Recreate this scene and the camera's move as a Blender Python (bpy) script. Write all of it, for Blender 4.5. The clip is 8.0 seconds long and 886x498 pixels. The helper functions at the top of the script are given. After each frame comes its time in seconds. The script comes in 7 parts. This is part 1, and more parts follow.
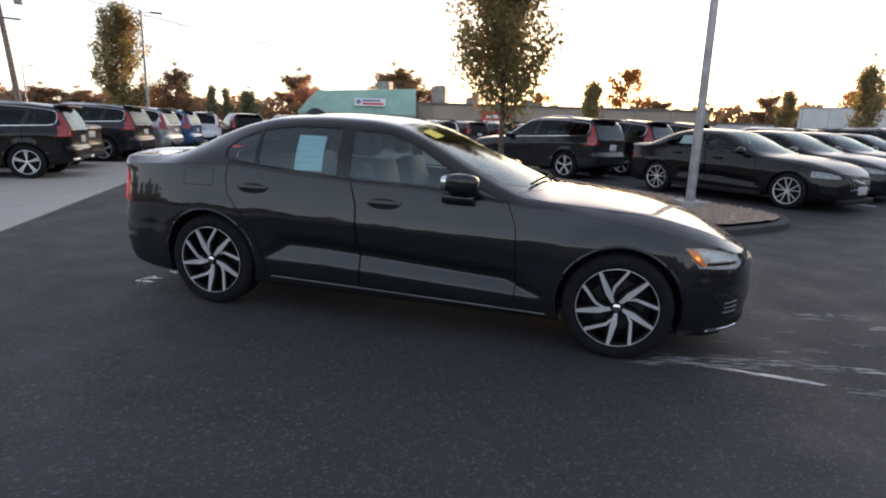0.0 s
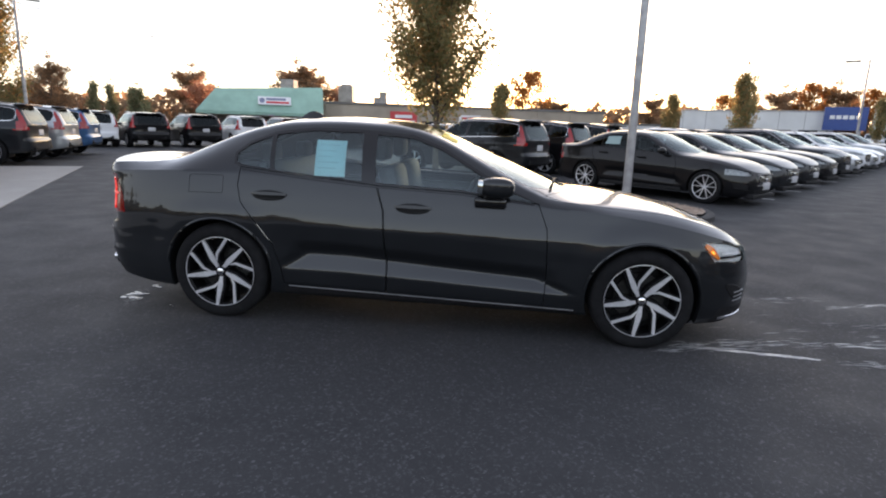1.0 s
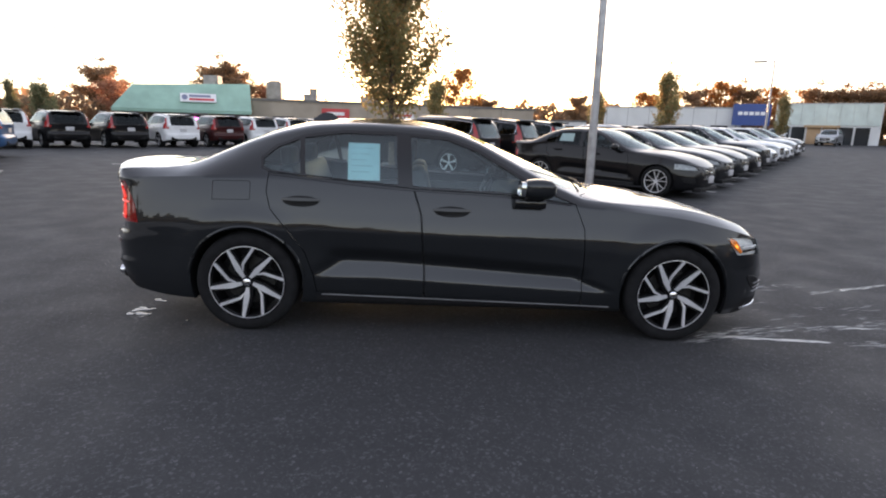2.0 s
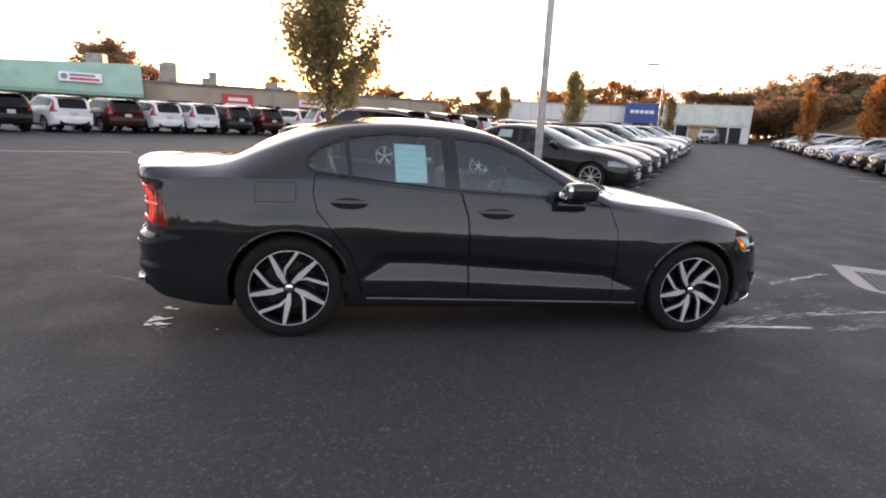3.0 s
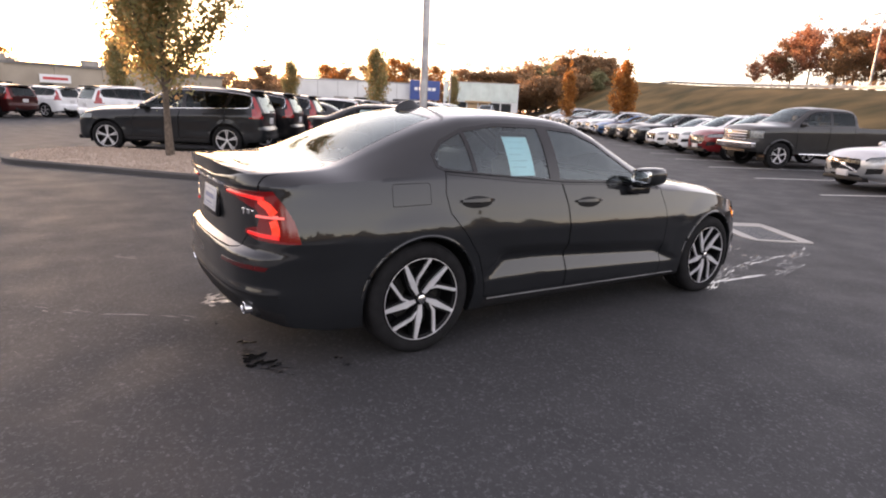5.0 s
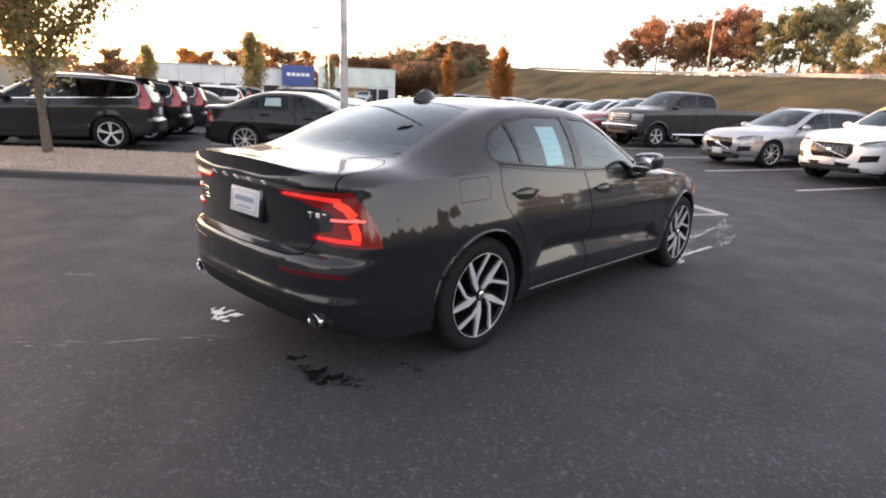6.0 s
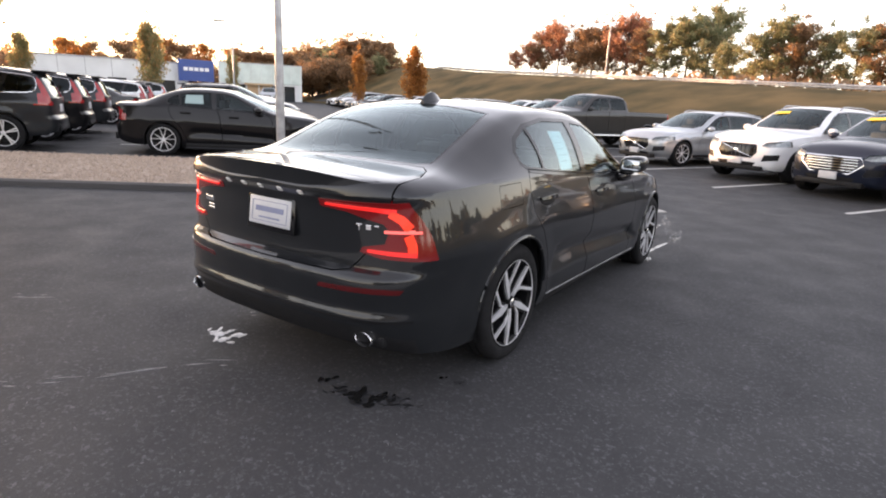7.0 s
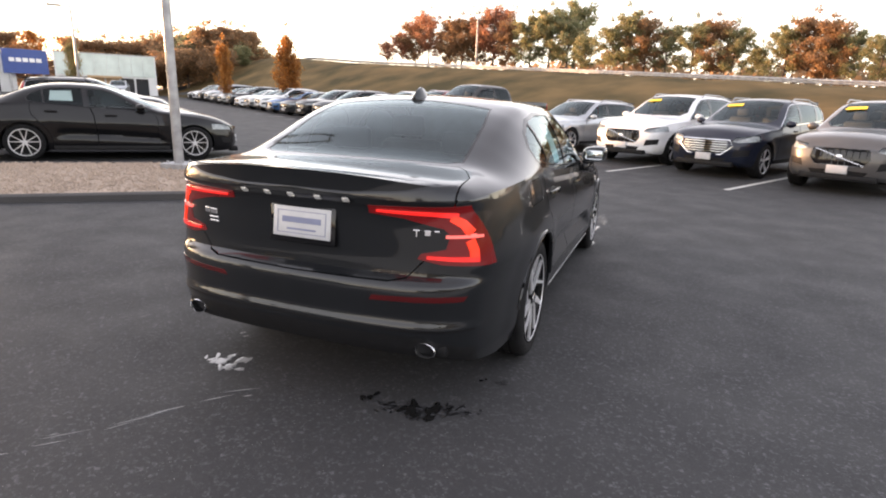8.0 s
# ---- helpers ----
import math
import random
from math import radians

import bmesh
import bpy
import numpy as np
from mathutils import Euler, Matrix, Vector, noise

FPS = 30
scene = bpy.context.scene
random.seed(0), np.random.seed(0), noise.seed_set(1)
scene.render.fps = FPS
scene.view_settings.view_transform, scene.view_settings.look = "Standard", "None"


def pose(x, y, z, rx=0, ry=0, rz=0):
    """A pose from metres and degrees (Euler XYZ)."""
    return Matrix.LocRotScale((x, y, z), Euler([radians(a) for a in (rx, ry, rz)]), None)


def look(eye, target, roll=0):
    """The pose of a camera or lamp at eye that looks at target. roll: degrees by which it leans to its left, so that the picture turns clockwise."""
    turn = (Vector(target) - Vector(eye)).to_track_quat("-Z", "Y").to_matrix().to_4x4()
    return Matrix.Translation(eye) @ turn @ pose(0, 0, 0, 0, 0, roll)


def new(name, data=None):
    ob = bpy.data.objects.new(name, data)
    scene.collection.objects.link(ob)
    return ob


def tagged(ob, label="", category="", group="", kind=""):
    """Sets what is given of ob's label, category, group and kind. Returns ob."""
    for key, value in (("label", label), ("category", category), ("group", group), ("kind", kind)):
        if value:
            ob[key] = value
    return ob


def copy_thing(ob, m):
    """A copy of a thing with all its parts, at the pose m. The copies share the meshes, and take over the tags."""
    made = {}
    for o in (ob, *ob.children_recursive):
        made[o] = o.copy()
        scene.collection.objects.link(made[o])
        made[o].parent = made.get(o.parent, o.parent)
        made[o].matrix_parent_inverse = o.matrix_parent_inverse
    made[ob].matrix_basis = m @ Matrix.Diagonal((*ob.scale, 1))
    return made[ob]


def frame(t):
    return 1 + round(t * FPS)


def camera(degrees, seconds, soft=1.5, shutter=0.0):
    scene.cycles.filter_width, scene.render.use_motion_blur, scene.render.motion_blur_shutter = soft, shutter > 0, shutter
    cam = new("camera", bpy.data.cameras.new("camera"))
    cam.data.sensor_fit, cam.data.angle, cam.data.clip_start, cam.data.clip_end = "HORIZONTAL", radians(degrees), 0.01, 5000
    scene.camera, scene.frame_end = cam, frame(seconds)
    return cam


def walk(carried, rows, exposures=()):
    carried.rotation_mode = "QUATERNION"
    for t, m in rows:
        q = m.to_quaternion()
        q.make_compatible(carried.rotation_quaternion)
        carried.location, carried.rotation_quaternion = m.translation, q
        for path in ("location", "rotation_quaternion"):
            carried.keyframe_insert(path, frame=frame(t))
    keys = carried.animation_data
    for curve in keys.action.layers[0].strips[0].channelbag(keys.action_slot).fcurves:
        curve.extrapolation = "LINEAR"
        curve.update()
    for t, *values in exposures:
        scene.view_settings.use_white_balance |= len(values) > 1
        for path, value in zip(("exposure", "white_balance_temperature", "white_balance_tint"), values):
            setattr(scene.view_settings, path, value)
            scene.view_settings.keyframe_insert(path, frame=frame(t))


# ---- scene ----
cam = camera(76.4, 8.0, soft=2.0)
PATH = [
    (0, (2.688, -3.443, 1.338), (2.186, -1.555, 0.913), 1.7),
    (0.5, (2.273, -3.589, 1.357), (1.947, -1.662, 0.933), 1.8),
    (1, (1.885, -3.634, 1.349), (1.711, -1.685, 0.932), 1.8),
    (2.5, (0.731, -3.602, 1.385), (0.955, -1.661, 0.958), 2.0),
    (3, (0.222, -3.531, 1.407), (0.635, -1.624, 0.967), 3.0),
    (3.5, (-0.242, -3.335, 1.404), (0.333, -1.473, 0.953), 2.9),
    (4, (-0.77, -3.131, 1.413), (-0.018, -1.338, 0.946), 3.2),
    (4.5, (-1.229, -2.895, 1.409), (-0.308, -1.188, 0.921), 3.1),
    (5.8, (-2.249, -2.04, 1.391), (-0.886, -0.661, 0.9), 2.0),
    (6, (-2.369, -1.883, 1.391), (-0.952, -0.567, 0.881), 2.1),
    (6.5, (-2.604, -1.541, 1.391), (-1.076, -0.353, 0.886), 2.1),
    (7, (-2.707, -1.293, 1.391), (-1.09, -0.228, 0.89), 2.8),
    (7.5, (-2.844, -0.979, 1.377), (-1.126, -0.093, 0.864), 2.9),
    (8, (-2.988, -0.559, 1.389), (-1.179, 0.122, 0.876), 2.0),
]
EXPOSURE = 1.5
walk(cam, [(t, look(eye, target, roll)) for t, eye, target, roll in PATH], exposures=[(0.0, EXPOSURE + 0.40, 6050, 20), (1.0, EXPOSURE + 0.76, 6150, 20), (2.5, EXPOSURE + 0.90, 6450, 23), (4.5, EXPOSURE + 1.26, 7100, 30), (6.5, EXPOSURE + 1.38, 6750, 24), (8.0, EXPOSURE + 1.50, 7000, 23)])

# ---- sky and sun: just at sunset, low over the roofs ----
SUN_AZ, SUN_EL = 87.5, 3.0
world = bpy.data.worlds.new("sunset_sky")
scene.world = world
world.use_nodes = True
wn = world.node_tree
wn.nodes.clear()
sky = wn.nodes.new("ShaderNodeTexSky")
sky.sky_type = "NISHITA"
sky.sun_disc = False
sky.sun_elevation = radians(7.5)
sky.sun_rotation = radians(90 - SUN_AZ)
sky.air_density, sky.dust_density, sky.ozone_density = 1.0, 0.7, 0.5
wbg = wn.nodes.new("ShaderNodeBackground")
wbg.inputs["Strength"].default_value = 0.05
veil = wn.nodes.new("ShaderNodeBackground")  # thin even cloud over the whole sky
veil.inputs["Color"].default_value = (0.97, 0.965, 0.96, 1)
upward = wn.nodes.new("ShaderNodeTexCoord")
parts_xyz = wn.nodes.new("ShaderNodeSeparateXYZ")
thins = wn.nodes.new("ShaderNodeMapRange")  # the veil looks denser towards the horizon
for key, val in (("From Min", 0.05), ("From Max", 0.65), ("To Min", 0.235), ("To Max", 0.105)):
    thins.inputs[key].default_value = val
wn.links.new(upward.outputs["Generated"], parts_xyz.inputs[0])
wn.links.new(parts_xyz.outputs["Z"], thins.inputs["Value"])
wn.links.new(thins.outputs[0], veil.inputs["Strength"])
both = wn.nodes.new("ShaderNodeAddShader")
wout = wn.nodes.new("ShaderNodeOutputWorld")
wn.links.new(sky.outputs[0], wbg.inputs["Color"])
wn.links.new(wbg.outputs[0], both.inputs[0])
wn.links.new(veil.outputs[0], both.inputs[1])
wn.links.new(both.outputs[0], wout.inputs["Surface"])

sun_data = bpy.data.lights.new("sun", "SUN")
sun_data.energy, sun_data.angle, sun_data.color = 2.0, radians(0.6), (1.0, 0.58, 0.29)
sun = new("sun", sun_data)
sun_dir = Vector((math.cos(radians(SUN_AZ)) * math.cos(radians(SUN_EL)), math.sin(radians(SUN_AZ)) * math.cos(radians(SUN_EL)), math.sin(radians(SUN_EL))))
sun.matrix_world = look(sun_dir * 400, (0, 0, 0))


# ---- materials ----
def material(name, color, rough=0.5, metal=0.0, vary=0.15, scale=8.0, bump=0.0, bump_scale=60.0, coat=0.0, spec=0.5, second=None, second_amount=0.0):
    """A principled surface with a coarse and a fine variation of its colour and a fine relief."""
    m = bpy.data.materials.new(name)
    m.use_nodes = True
    nt = m.node_tree
    b = nt.nodes["Principled BSDF"]
    b.inputs["Roughness"].default_value = rough
    b.inputs["Metallic"].default_value = metal
    b.inputs["Coat Weight"].default_value = coat
    b.inputs["Coat Roughness"].default_value = 0.03
    b.inputs["Specular IOR Level"].default_value = spec
    tc = nt.nodes.new("ShaderNodeTexCoord")
    n1 = nt.nodes.new("ShaderNodeTexNoise")
    n1.inputs["Scale"].default_value = scale
    n1.inputs["Detail"].default_value = 6
    nt.links.new(tc.outputs["Object"], n1.inputs["Vector"])
    ramp = nt.nodes.new("ShaderNodeValToRGB")
    lo = [max(0, c * (1 - vary)) for c in color]
    hi = [min(1, c * (1 + vary)) for c in color]
    if second:
        hi = [c + (s - c) * second_amount for c, s in zip(color, second)]
    ramp.color_ramp.elements[0].position, ramp.color_ramp.elements[1].position = 0.35, 0.65
    ramp.color_ramp.elements[0].color, ramp.color_ramp.elements[1].color = (*lo, 1), (*hi, 1)
    nt.links.new(n1.outputs["Fac"], ramp.inputs[0])
    nt.links.new(ramp.outputs[0], b.inputs["Base Color"])
    if bump:
        n2 = nt.nodes.new("ShaderNodeTexNoise")
        n2.inputs["Scale"].default_value = bump_scale
        n2.inputs["Detail"].default_value = 4
        nt.links.new(tc.outputs["Object"], n2.inputs["Vector"])
        bp = nt.nodes.new("ShaderNodeBump")
        bp.inputs["Strength"].default_value = bump
        bp.inputs["Distance"].default_value = 0.01
        nt.links.new(n2.outputs["Fac"], bp.inputs["Height"])
        nt.links.new(bp.outputs[0], b.inputs["Normal"])
    return m


def paint(name, color, metal=0.5, rough=0.32, coat=0.55, coat_ior=1.5):
    """Car paint under clear lacquer, with a fine flake and a thin film of dust."""
    m = material(name, color, rough, metal, 0.06, 3.0, coat=coat, spec=0.1)
    nt = m.node_tree
    b = nt.nodes["Principled BSDF"]
    b.inputs["Coat IOR"].default_value = coat_ior
    tc = nt.nodes.new("ShaderNodeTexCoord")
    n = nt.nodes.new("ShaderNodeTexNoise")
    n.inputs["Scale"].default_value = 5.0
    n.inputs["Detail"].default_value = 8
    nt.links.new(tc.outputs["Object"], n.inputs["Vector"])
    mr = nt.nodes.new("ShaderNodeMapRange")
    mr.inputs["From Min"].default_value, mr.inputs["From Max"].default_value = 0.3, 0.75
    mr.inputs["To Min"].default_value, mr.inputs["To Max"].default_value = 0.008, 0.035
    nt.links.new(n.outputs["Fac"], mr.inputs["Value"])
    nt.links.new(mr.outputs[0], b.inputs["Coat Roughness"])
    return m


def glass(name, tint, gloss=1.0, ior=1.85):
    """Window glass: clear with a tint, mirroring more at a slant."""
    m = bpy.data.materials.new(name)
    m.use_nodes = True
    nt = m.node_tree
    nt.nodes.clear()
    out = nt.nodes.new("ShaderNodeOutputMaterial")
    tr = nt.nodes.new("ShaderNodeBsdfTransparent")
    tr.inputs["Color"].default_value = (*tint, 1)
    gl = nt.nodes.new("ShaderNodeBsdfGlossy")
    gl.inputs["Roughness"].default_value = 0.01
    gl.inputs["Color"].default_value = (gloss * 0.86, gloss * 0.98, gloss, 1)
    fr = nt.nodes.new("ShaderNodeFresnel")
    fr.inputs["IOR"].default_value = ior
    mx = nt.nodes.new("ShaderNodeMixShader")
    nt.links.new(fr.outputs[0], mx.inputs[0])
    nt.links.new(tr.outputs[0], mx.inputs[1])
    nt.links.new(gl.outputs[0], mx.inputs[2])
    nt.links.new(mx.outputs[0], out.inputs["Surface"])
    return m


def glowing(name, color, strength, base=(0.3, 0.02, 0.02)):
    m = material(name, base, 0.15, 0.0, 0.05, 5.0, coat=0.5)
    b = m.node_tree.nodes["Principled BSDF"]
    b.inputs["Emission Color"].default_value = (*color, 1)
    b.inputs["Emission Strength"].default_value = strength
    return m


def leaf_material(name, a, b_col, c_col):
    m = bpy.data.materials.new(name)
    m.use_nodes = True
    nt = m.node_tree
    b = nt.nodes["Principled BSDF"]
    geo = nt.nodes.new("ShaderNodeNewGeometry")
    ramp = nt.nodes.new("ShaderNodeValToRGB")
    el = ramp.color_ramp.elements
    el[0].color, el[1].color = (*a, 1), (*c_col, 1)
    mid = el.new(0.55)
    mid.color = (*b_col, 1)
    nt.links.new(geo.outputs["Random Per Island"], ramp.inputs[0])
    nt.links.new(ramp.outputs[0], b.inputs["Base Color"])
    b.inputs["Roughness"].default_value = 0.55
    tl = nt.nodes.new("ShaderNodeBsdfTranslucent")
    nt.links.new(ramp.outputs[0], tl.inputs["Color"])
    mx = nt.nodes.new("ShaderNodeMixShader")
    mx.inputs[0].default_value = 0.65
    nt.links.new(b.outputs[0], mx.inputs[1])
    nt.links.new(tl.outputs[0], mx.inputs[2])
    nt.links.new(mx.outputs[0], nt.nodes["Material Output"].inputs["Surface"])
    return m


def ground_material(name, dark, light, speck, rough=0.85, grain=230.0, bump=0.3, patch=0.35, contrast=0.0):
    """Rolled asphalt or concrete: pale aggregate in a dark binder, worn patches, hairline cracks."""
    m = bpy.data.materials.new(name)
    m.use_nodes = True
    nt = m.node_tree
    b = nt.nodes["Principled BSDF"]
    b.inputs["Specular IOR Level"].default_value = 0.38
    tc = nt.nodes.new("ShaderNodeTexCoord")

    def tex(kind, scale, detail=4.0):
        n = nt.nodes.new(kind)
        n.inputs["Scale"].default_value = scale
        if "Detail" in n.inputs:
            n.inputs["Detail"].default_value = detail
        nt.links.new(tc.outputs["Object"], n.inputs["Vector"])
        return n

    def ranged(sock, a, c, lo, hi):
        n = nt.nodes.new("ShaderNodeMapRange")
        for key, val in (("From Min", a), ("From Max", c), ("To Min", lo), ("To Max", hi)):
            n.inputs[key].default_value = val
        nt.links.new(sock, n.inputs["Value"])
        return n.outputs[0]

    def mixed(fac, c1, c2):
        n = nt.nodes.new("ShaderNodeMix")
        n.data_type = "RGBA"
        for sock, val in ((n.inputs["Factor"], fac), (n.inputs["A"], c1), (n.inputs["B"], c2)):
            if isinstance(val, tuple):
                sock.default_value = (*val, 1)
            else:
                nt.links.new(val, sock)
        return n.outputs["Result"]

    big = tex("ShaderNodeTexNoise", 0.22, 6)
    mid = tex("ShaderNodeTexNoise", 1.9, 8)
    fine = tex("ShaderNodeTexNoise", grain * 1.6, 2)
    stones = tex("ShaderNodeTexVoronoi", grain * 0.55)
    base = mixed(ranged(big.outputs["Fac"], 0.35, 0.65, 0.0, 1.0), dark, light)
    worn = mixed(ranged(mid.outputs["Fac"], 0.52, 0.72, 0.0, patch), base, light)
    small = tex("ShaderNodeTexNoise", 26.0, 5)
    worn = mixed(ranged(small.outputs["Fac"], 0.40, 0.60, contrast * 0.5, 0.0), worn, tuple(c * 0.3 for c in dark))
    chosen = nt.nodes.new("ShaderNodeMath")
    chosen.operation = "MULTIPLY"
    nt.links.new(ranged(stones.outputs["Color"], 0.72, 0.80, 0.0, 1.0), chosen.inputs[0])
    nt.links.new(ranged(stones.outputs["Distance"], 0.24, 0.44, 1.0, 0.0), chosen.inputs[1])
    shade = mixed(ranged(stones.outputs["Color"], 0.2, 0.8, 0.0, contrast), worn, tuple(c * 0.25 for c in dark))
    dotted = mixed(chosen.outputs[0], shade, speck)
    grit = mixed(ranged(fine.outputs["Fac"], 0.35, 0.55, 0.35, 0.0), dotted, tuple(c * 0.5 for c in dark))
    nt.links.new(grit, b.inputs["Base Color"])
    nt.links.new(ranged(mid.outputs["Fac"], 0.3, 0.7, rough - 0.20, rough + 0.02), b.inputs["Roughness"])
    bp = nt.nodes.new("ShaderNodeBump")
    bp.inputs["Strength"].default_value = bump
    bp.inputs["Distance"].default_value = 0.0025
    nt.links.new(fine.outputs["Fac"], bp.inputs["Height"])
    nt.links.new(bp.outputs[0], b.inputs["Normal"])
    return m


M_ASPHALT = ground_material("asphalt", (0.104, 0.106, 0.114), (0.154, 0.155, 0.164), (0.92, 0.915, 0.90), grain=122.0, bump=0.5, contrast=0.95)
M_CONCRETE = ground_material("concrete", (0.30, 0.29, 0.27), (0.40, 0.385, 0.36), (0.45, 0.44, 0.41), 0.8, 110.0, 0.25)
M_KERB = ground_material("old_kerb", (0.045, 0.043, 0.042), (0.085, 0.08, 0.078), (0.26, 0.25, 0.24), 0.85, 90.0, 0.4)
M_GRAVEL = material("pale_gravel", (0.36, 0.28, 0.22), 0.9, 0, 0.30, 40.0, 0.5, 90.0)
# grass browns warmed to carry the orange of the low sun
M_GRASS = material("bank_grass", (0.095, 0.078, 0.037), 0.95, 0, 0.35, 0.25, 0.6, 5.0, spec=0.1, second=(0.19, 0.124, 0.058), second_amount=0.8)
M_LINE = material("worn_white_line", (0.55, 0.55, 0.53), 0.7, 0, 0.25, 14.0, 0.2, 120.0)
M_WATER = material("standing_water", (0.012, 0.012, 0.012), 0.04, 0, 0.1, 9.0, 0.06, 30.0, spec=0.8)
# pale colour: chalk in the streaks, painted sky gleam in the drips
M_WET = material("chalky_gleaming_water", (0.30, 0.30, 0.30), 0.12, 0, 0.25, 9.0, 0.05, 30.0, spec=0.7)
M_OIL = material("oil_stain", (0.008, 0.008, 0.009), 0.45, 0, 0.2, 20.0)
M_PAINT_HERO = paint("dark_grey_metallic", (0.015, 0.0166, 0.019), 0.3, 0.28, 1.0, 1.46)
M_BLACK = paint("black_paint", (0.006, 0.006, 0.007), 0.0)
M_GLOSSBLACK = material("piano_black", (0.006, 0.006, 0.007), 0.08, 0, 0.05, 4.0)
M_DARKTRIM = material("black_plastic", (0.009, 0.009, 0.010), 0.6, 0, 0.2, 30.0, 0.2, 200.0, spec=0.25)
M_RUBBER = material("tyre_rubber", (0.011, 0.011, 0.012), 0.85, 0, 0.25, 12.0, 0.3, 150.0, spec=0.2)
M_ALLOY = material("machined_alloy", (0.76, 0.76, 0.78), 0.28, 0.5, 0.06, 30.0)
M_DARKALLOY = material("dark_alloy", (0.006, 0.006, 0.007), 0.5, 0.0, 0.1, 10.0, spec=0.2)
M_BOWL = material("lamp_bowl", (0.88, 0.88, 0.88), 0.3, 0.0, 0.12, 25.0)
M_GRATE = material("drain_iron", (0.13, 0.135, 0.14), 0.6, 0.3, 0.3, 25.0, 0.3, 120.0)
M_STEEL = material("brake_steel", (0.045, 0.044, 0.043), 0.5, 0.8, 0.2, 25.0)
M_BADGE = material("satin_chrome", (0.88, 0.87, 0.84), 0.28, 0.45, 0.03, 10.0)
M_CHROME = material("chrome", (0.85, 0.85, 0.86), 0.07, 1.0, 0.03, 10.0)
M_GLASS = glass("window_glass", (0.76, 0.88, 0.89), 1.0, 1.78)
M_REAR = glass("rear_screen_glass", (0.62, 0.73, 0.73), 1.0, 1.60)
M_SCREEN = glass("screen_glass", (0.62, 0.70, 0.70), 1.0, 2.0)
M_GLASS_PARKED = glass("parked_car_glass", (0.55, 0.60, 0.60), 0.85, 1.45)
M_MIRROR = material("mirror_silver", (0.50, 0.53, 0.54), 0.03, 1.0, 0.03, 10.0)
M_GLASS_DARK = glass("privacy_glass", (0.16, 0.17, 0.18), 0.8, 1.42)
M_LENS = glass("lamp_lens", (0.96, 0.97, 0.97), 1.0, 1.4)
M_RED = material("red_lens", (0.32, 0.014, 0.014), 0.12, 0, 0.08, 8.0, coat=0.6)
M_REDDARK = material("dark_red_lens", (0.075, 0.004, 0.005), 0.1, 0, 0.08, 8.0, coat=0.6)
M_AMBER = material("amber_lens", (0.75, 0.20, 0.02), 0.15, 0, 0.08, 8.0, coat=0.6)
M_AMBERLIT = glowing("lit_amber_lamp", (1.0, 0.30, 0.03), 0.5, (0.7, 0.2, 0.03))
M_LENSLIT = glowing("faintly_lit_red_lens", (1.0, 0.015, 0.015), 0.008, (0.10, 0.004, 0.005))
M_TAIL = glowing("lit_tail_strip", (1.0, 0.020, 0.012), 0.13)
M_TAILHOT = glowing("lit_tail_corner", (1.0, 0.050, 0.014), 0.17)
M_TAILPALE = glowing("pale_tail_strip", (1.0, 0.20, 0.17), 0.17)
M_SEAT = material("grey_leather", (0.034, 0.037, 0.041), 0.6, 0, 0.12, 14.0, 0.2, 120.0)
M_CABIN = material("dark_cabin", (0.07, 0.07, 0.072), 0.65, 0, 0.15, 10.0)
M_PAPER = material("pale_blue_paper", (0.62, 0.82, 0.84), 0.7, 0, 0.05, 3.0)
# paper colour darkened to stand for the dimming of the window glass
M_PAPERDIM = material("glass_dimmed_paper", (0.30, 0.41, 0.41), 0.7, 0, 0.05, 3.0)
M_PLATE = material("plate_enamel", (0.52, 0.52, 0.53), 0.45, 0, 0.08, 6.0)
M_BOWLDIM = material("dim_lamp_bowl", (0.34, 0.35, 0.36), 0.3, 0.3, 0.35, 18.0)
M_YELLOW = material("yellow_sticker", (0.80, 0.62, 0.05), 0.6, 0, 0.06, 5.0)
M_WHITE = material("white_enamel", (0.80, 0.80, 0.80), 0.4, 0, 0.06, 3.0)
M_PALEINK = material("pale_ink", (0.50, 0.69, 0.72), 0.6, 0, 0.1, 8.0)
M_INK = material("blue_grey_ink", (0.20, 0.22, 0.33), 0.5, 0, 0.1, 8.0)
M_GALV = material("galvanised_steel", (0.36, 0.36, 0.37), 0.45, 0.6, 0.2, 5.0, 0.1, 60.0)
M_WOODPOLE = material("weathered_wood", (0.24, 0.20, 0.165), 0.9, 0, 0.35, 6.0, 0.5, 40.0)
M_BARK = material("bark", (0.11, 0.085, 0.065), 0.9, 0, 0.35, 12.0, 0.7, 50.0)
M_TEAL = material("teal_cladding", (0.30, 0.48, 0.40), 0.6, 0, 0.12, 0.7, 0.15, 30.0)
M_BEIGE = material("beige_block_wall", (0.36, 0.31, 0.25), 0.85, 0, 0.12, 0.5, 0.3, 12.0)
M_WHITEWALL = material("white_metal_panel", (0.66, 0.67, 0.67), 0.5, 0, 0.08, 0.4, 0.1, 10.0)
M_ROOF = material("grey_roof_edge", (0.16, 0.15, 0.14), 0.7, 0, 0.2, 2.0)
M_UNIT = material("rooftop_unit_metal", (0.30, 0.28, 0.26), 0.6, 0.2, 0.2, 1.5)
M_SIGNBLUE = material("blue_sign", (0.025, 0.065, 0.26), 0.35, 0, 0.06, 1.0)
M_SIGNRED = material("red_sign", (0.55, 0.05, 0.055), 0.4, 0, 0.08, 1.0)
M_SIGNWHITE = material("white_sign", (0.78, 0.78, 0.80), 0.4, 0, 0.05, 1.0)
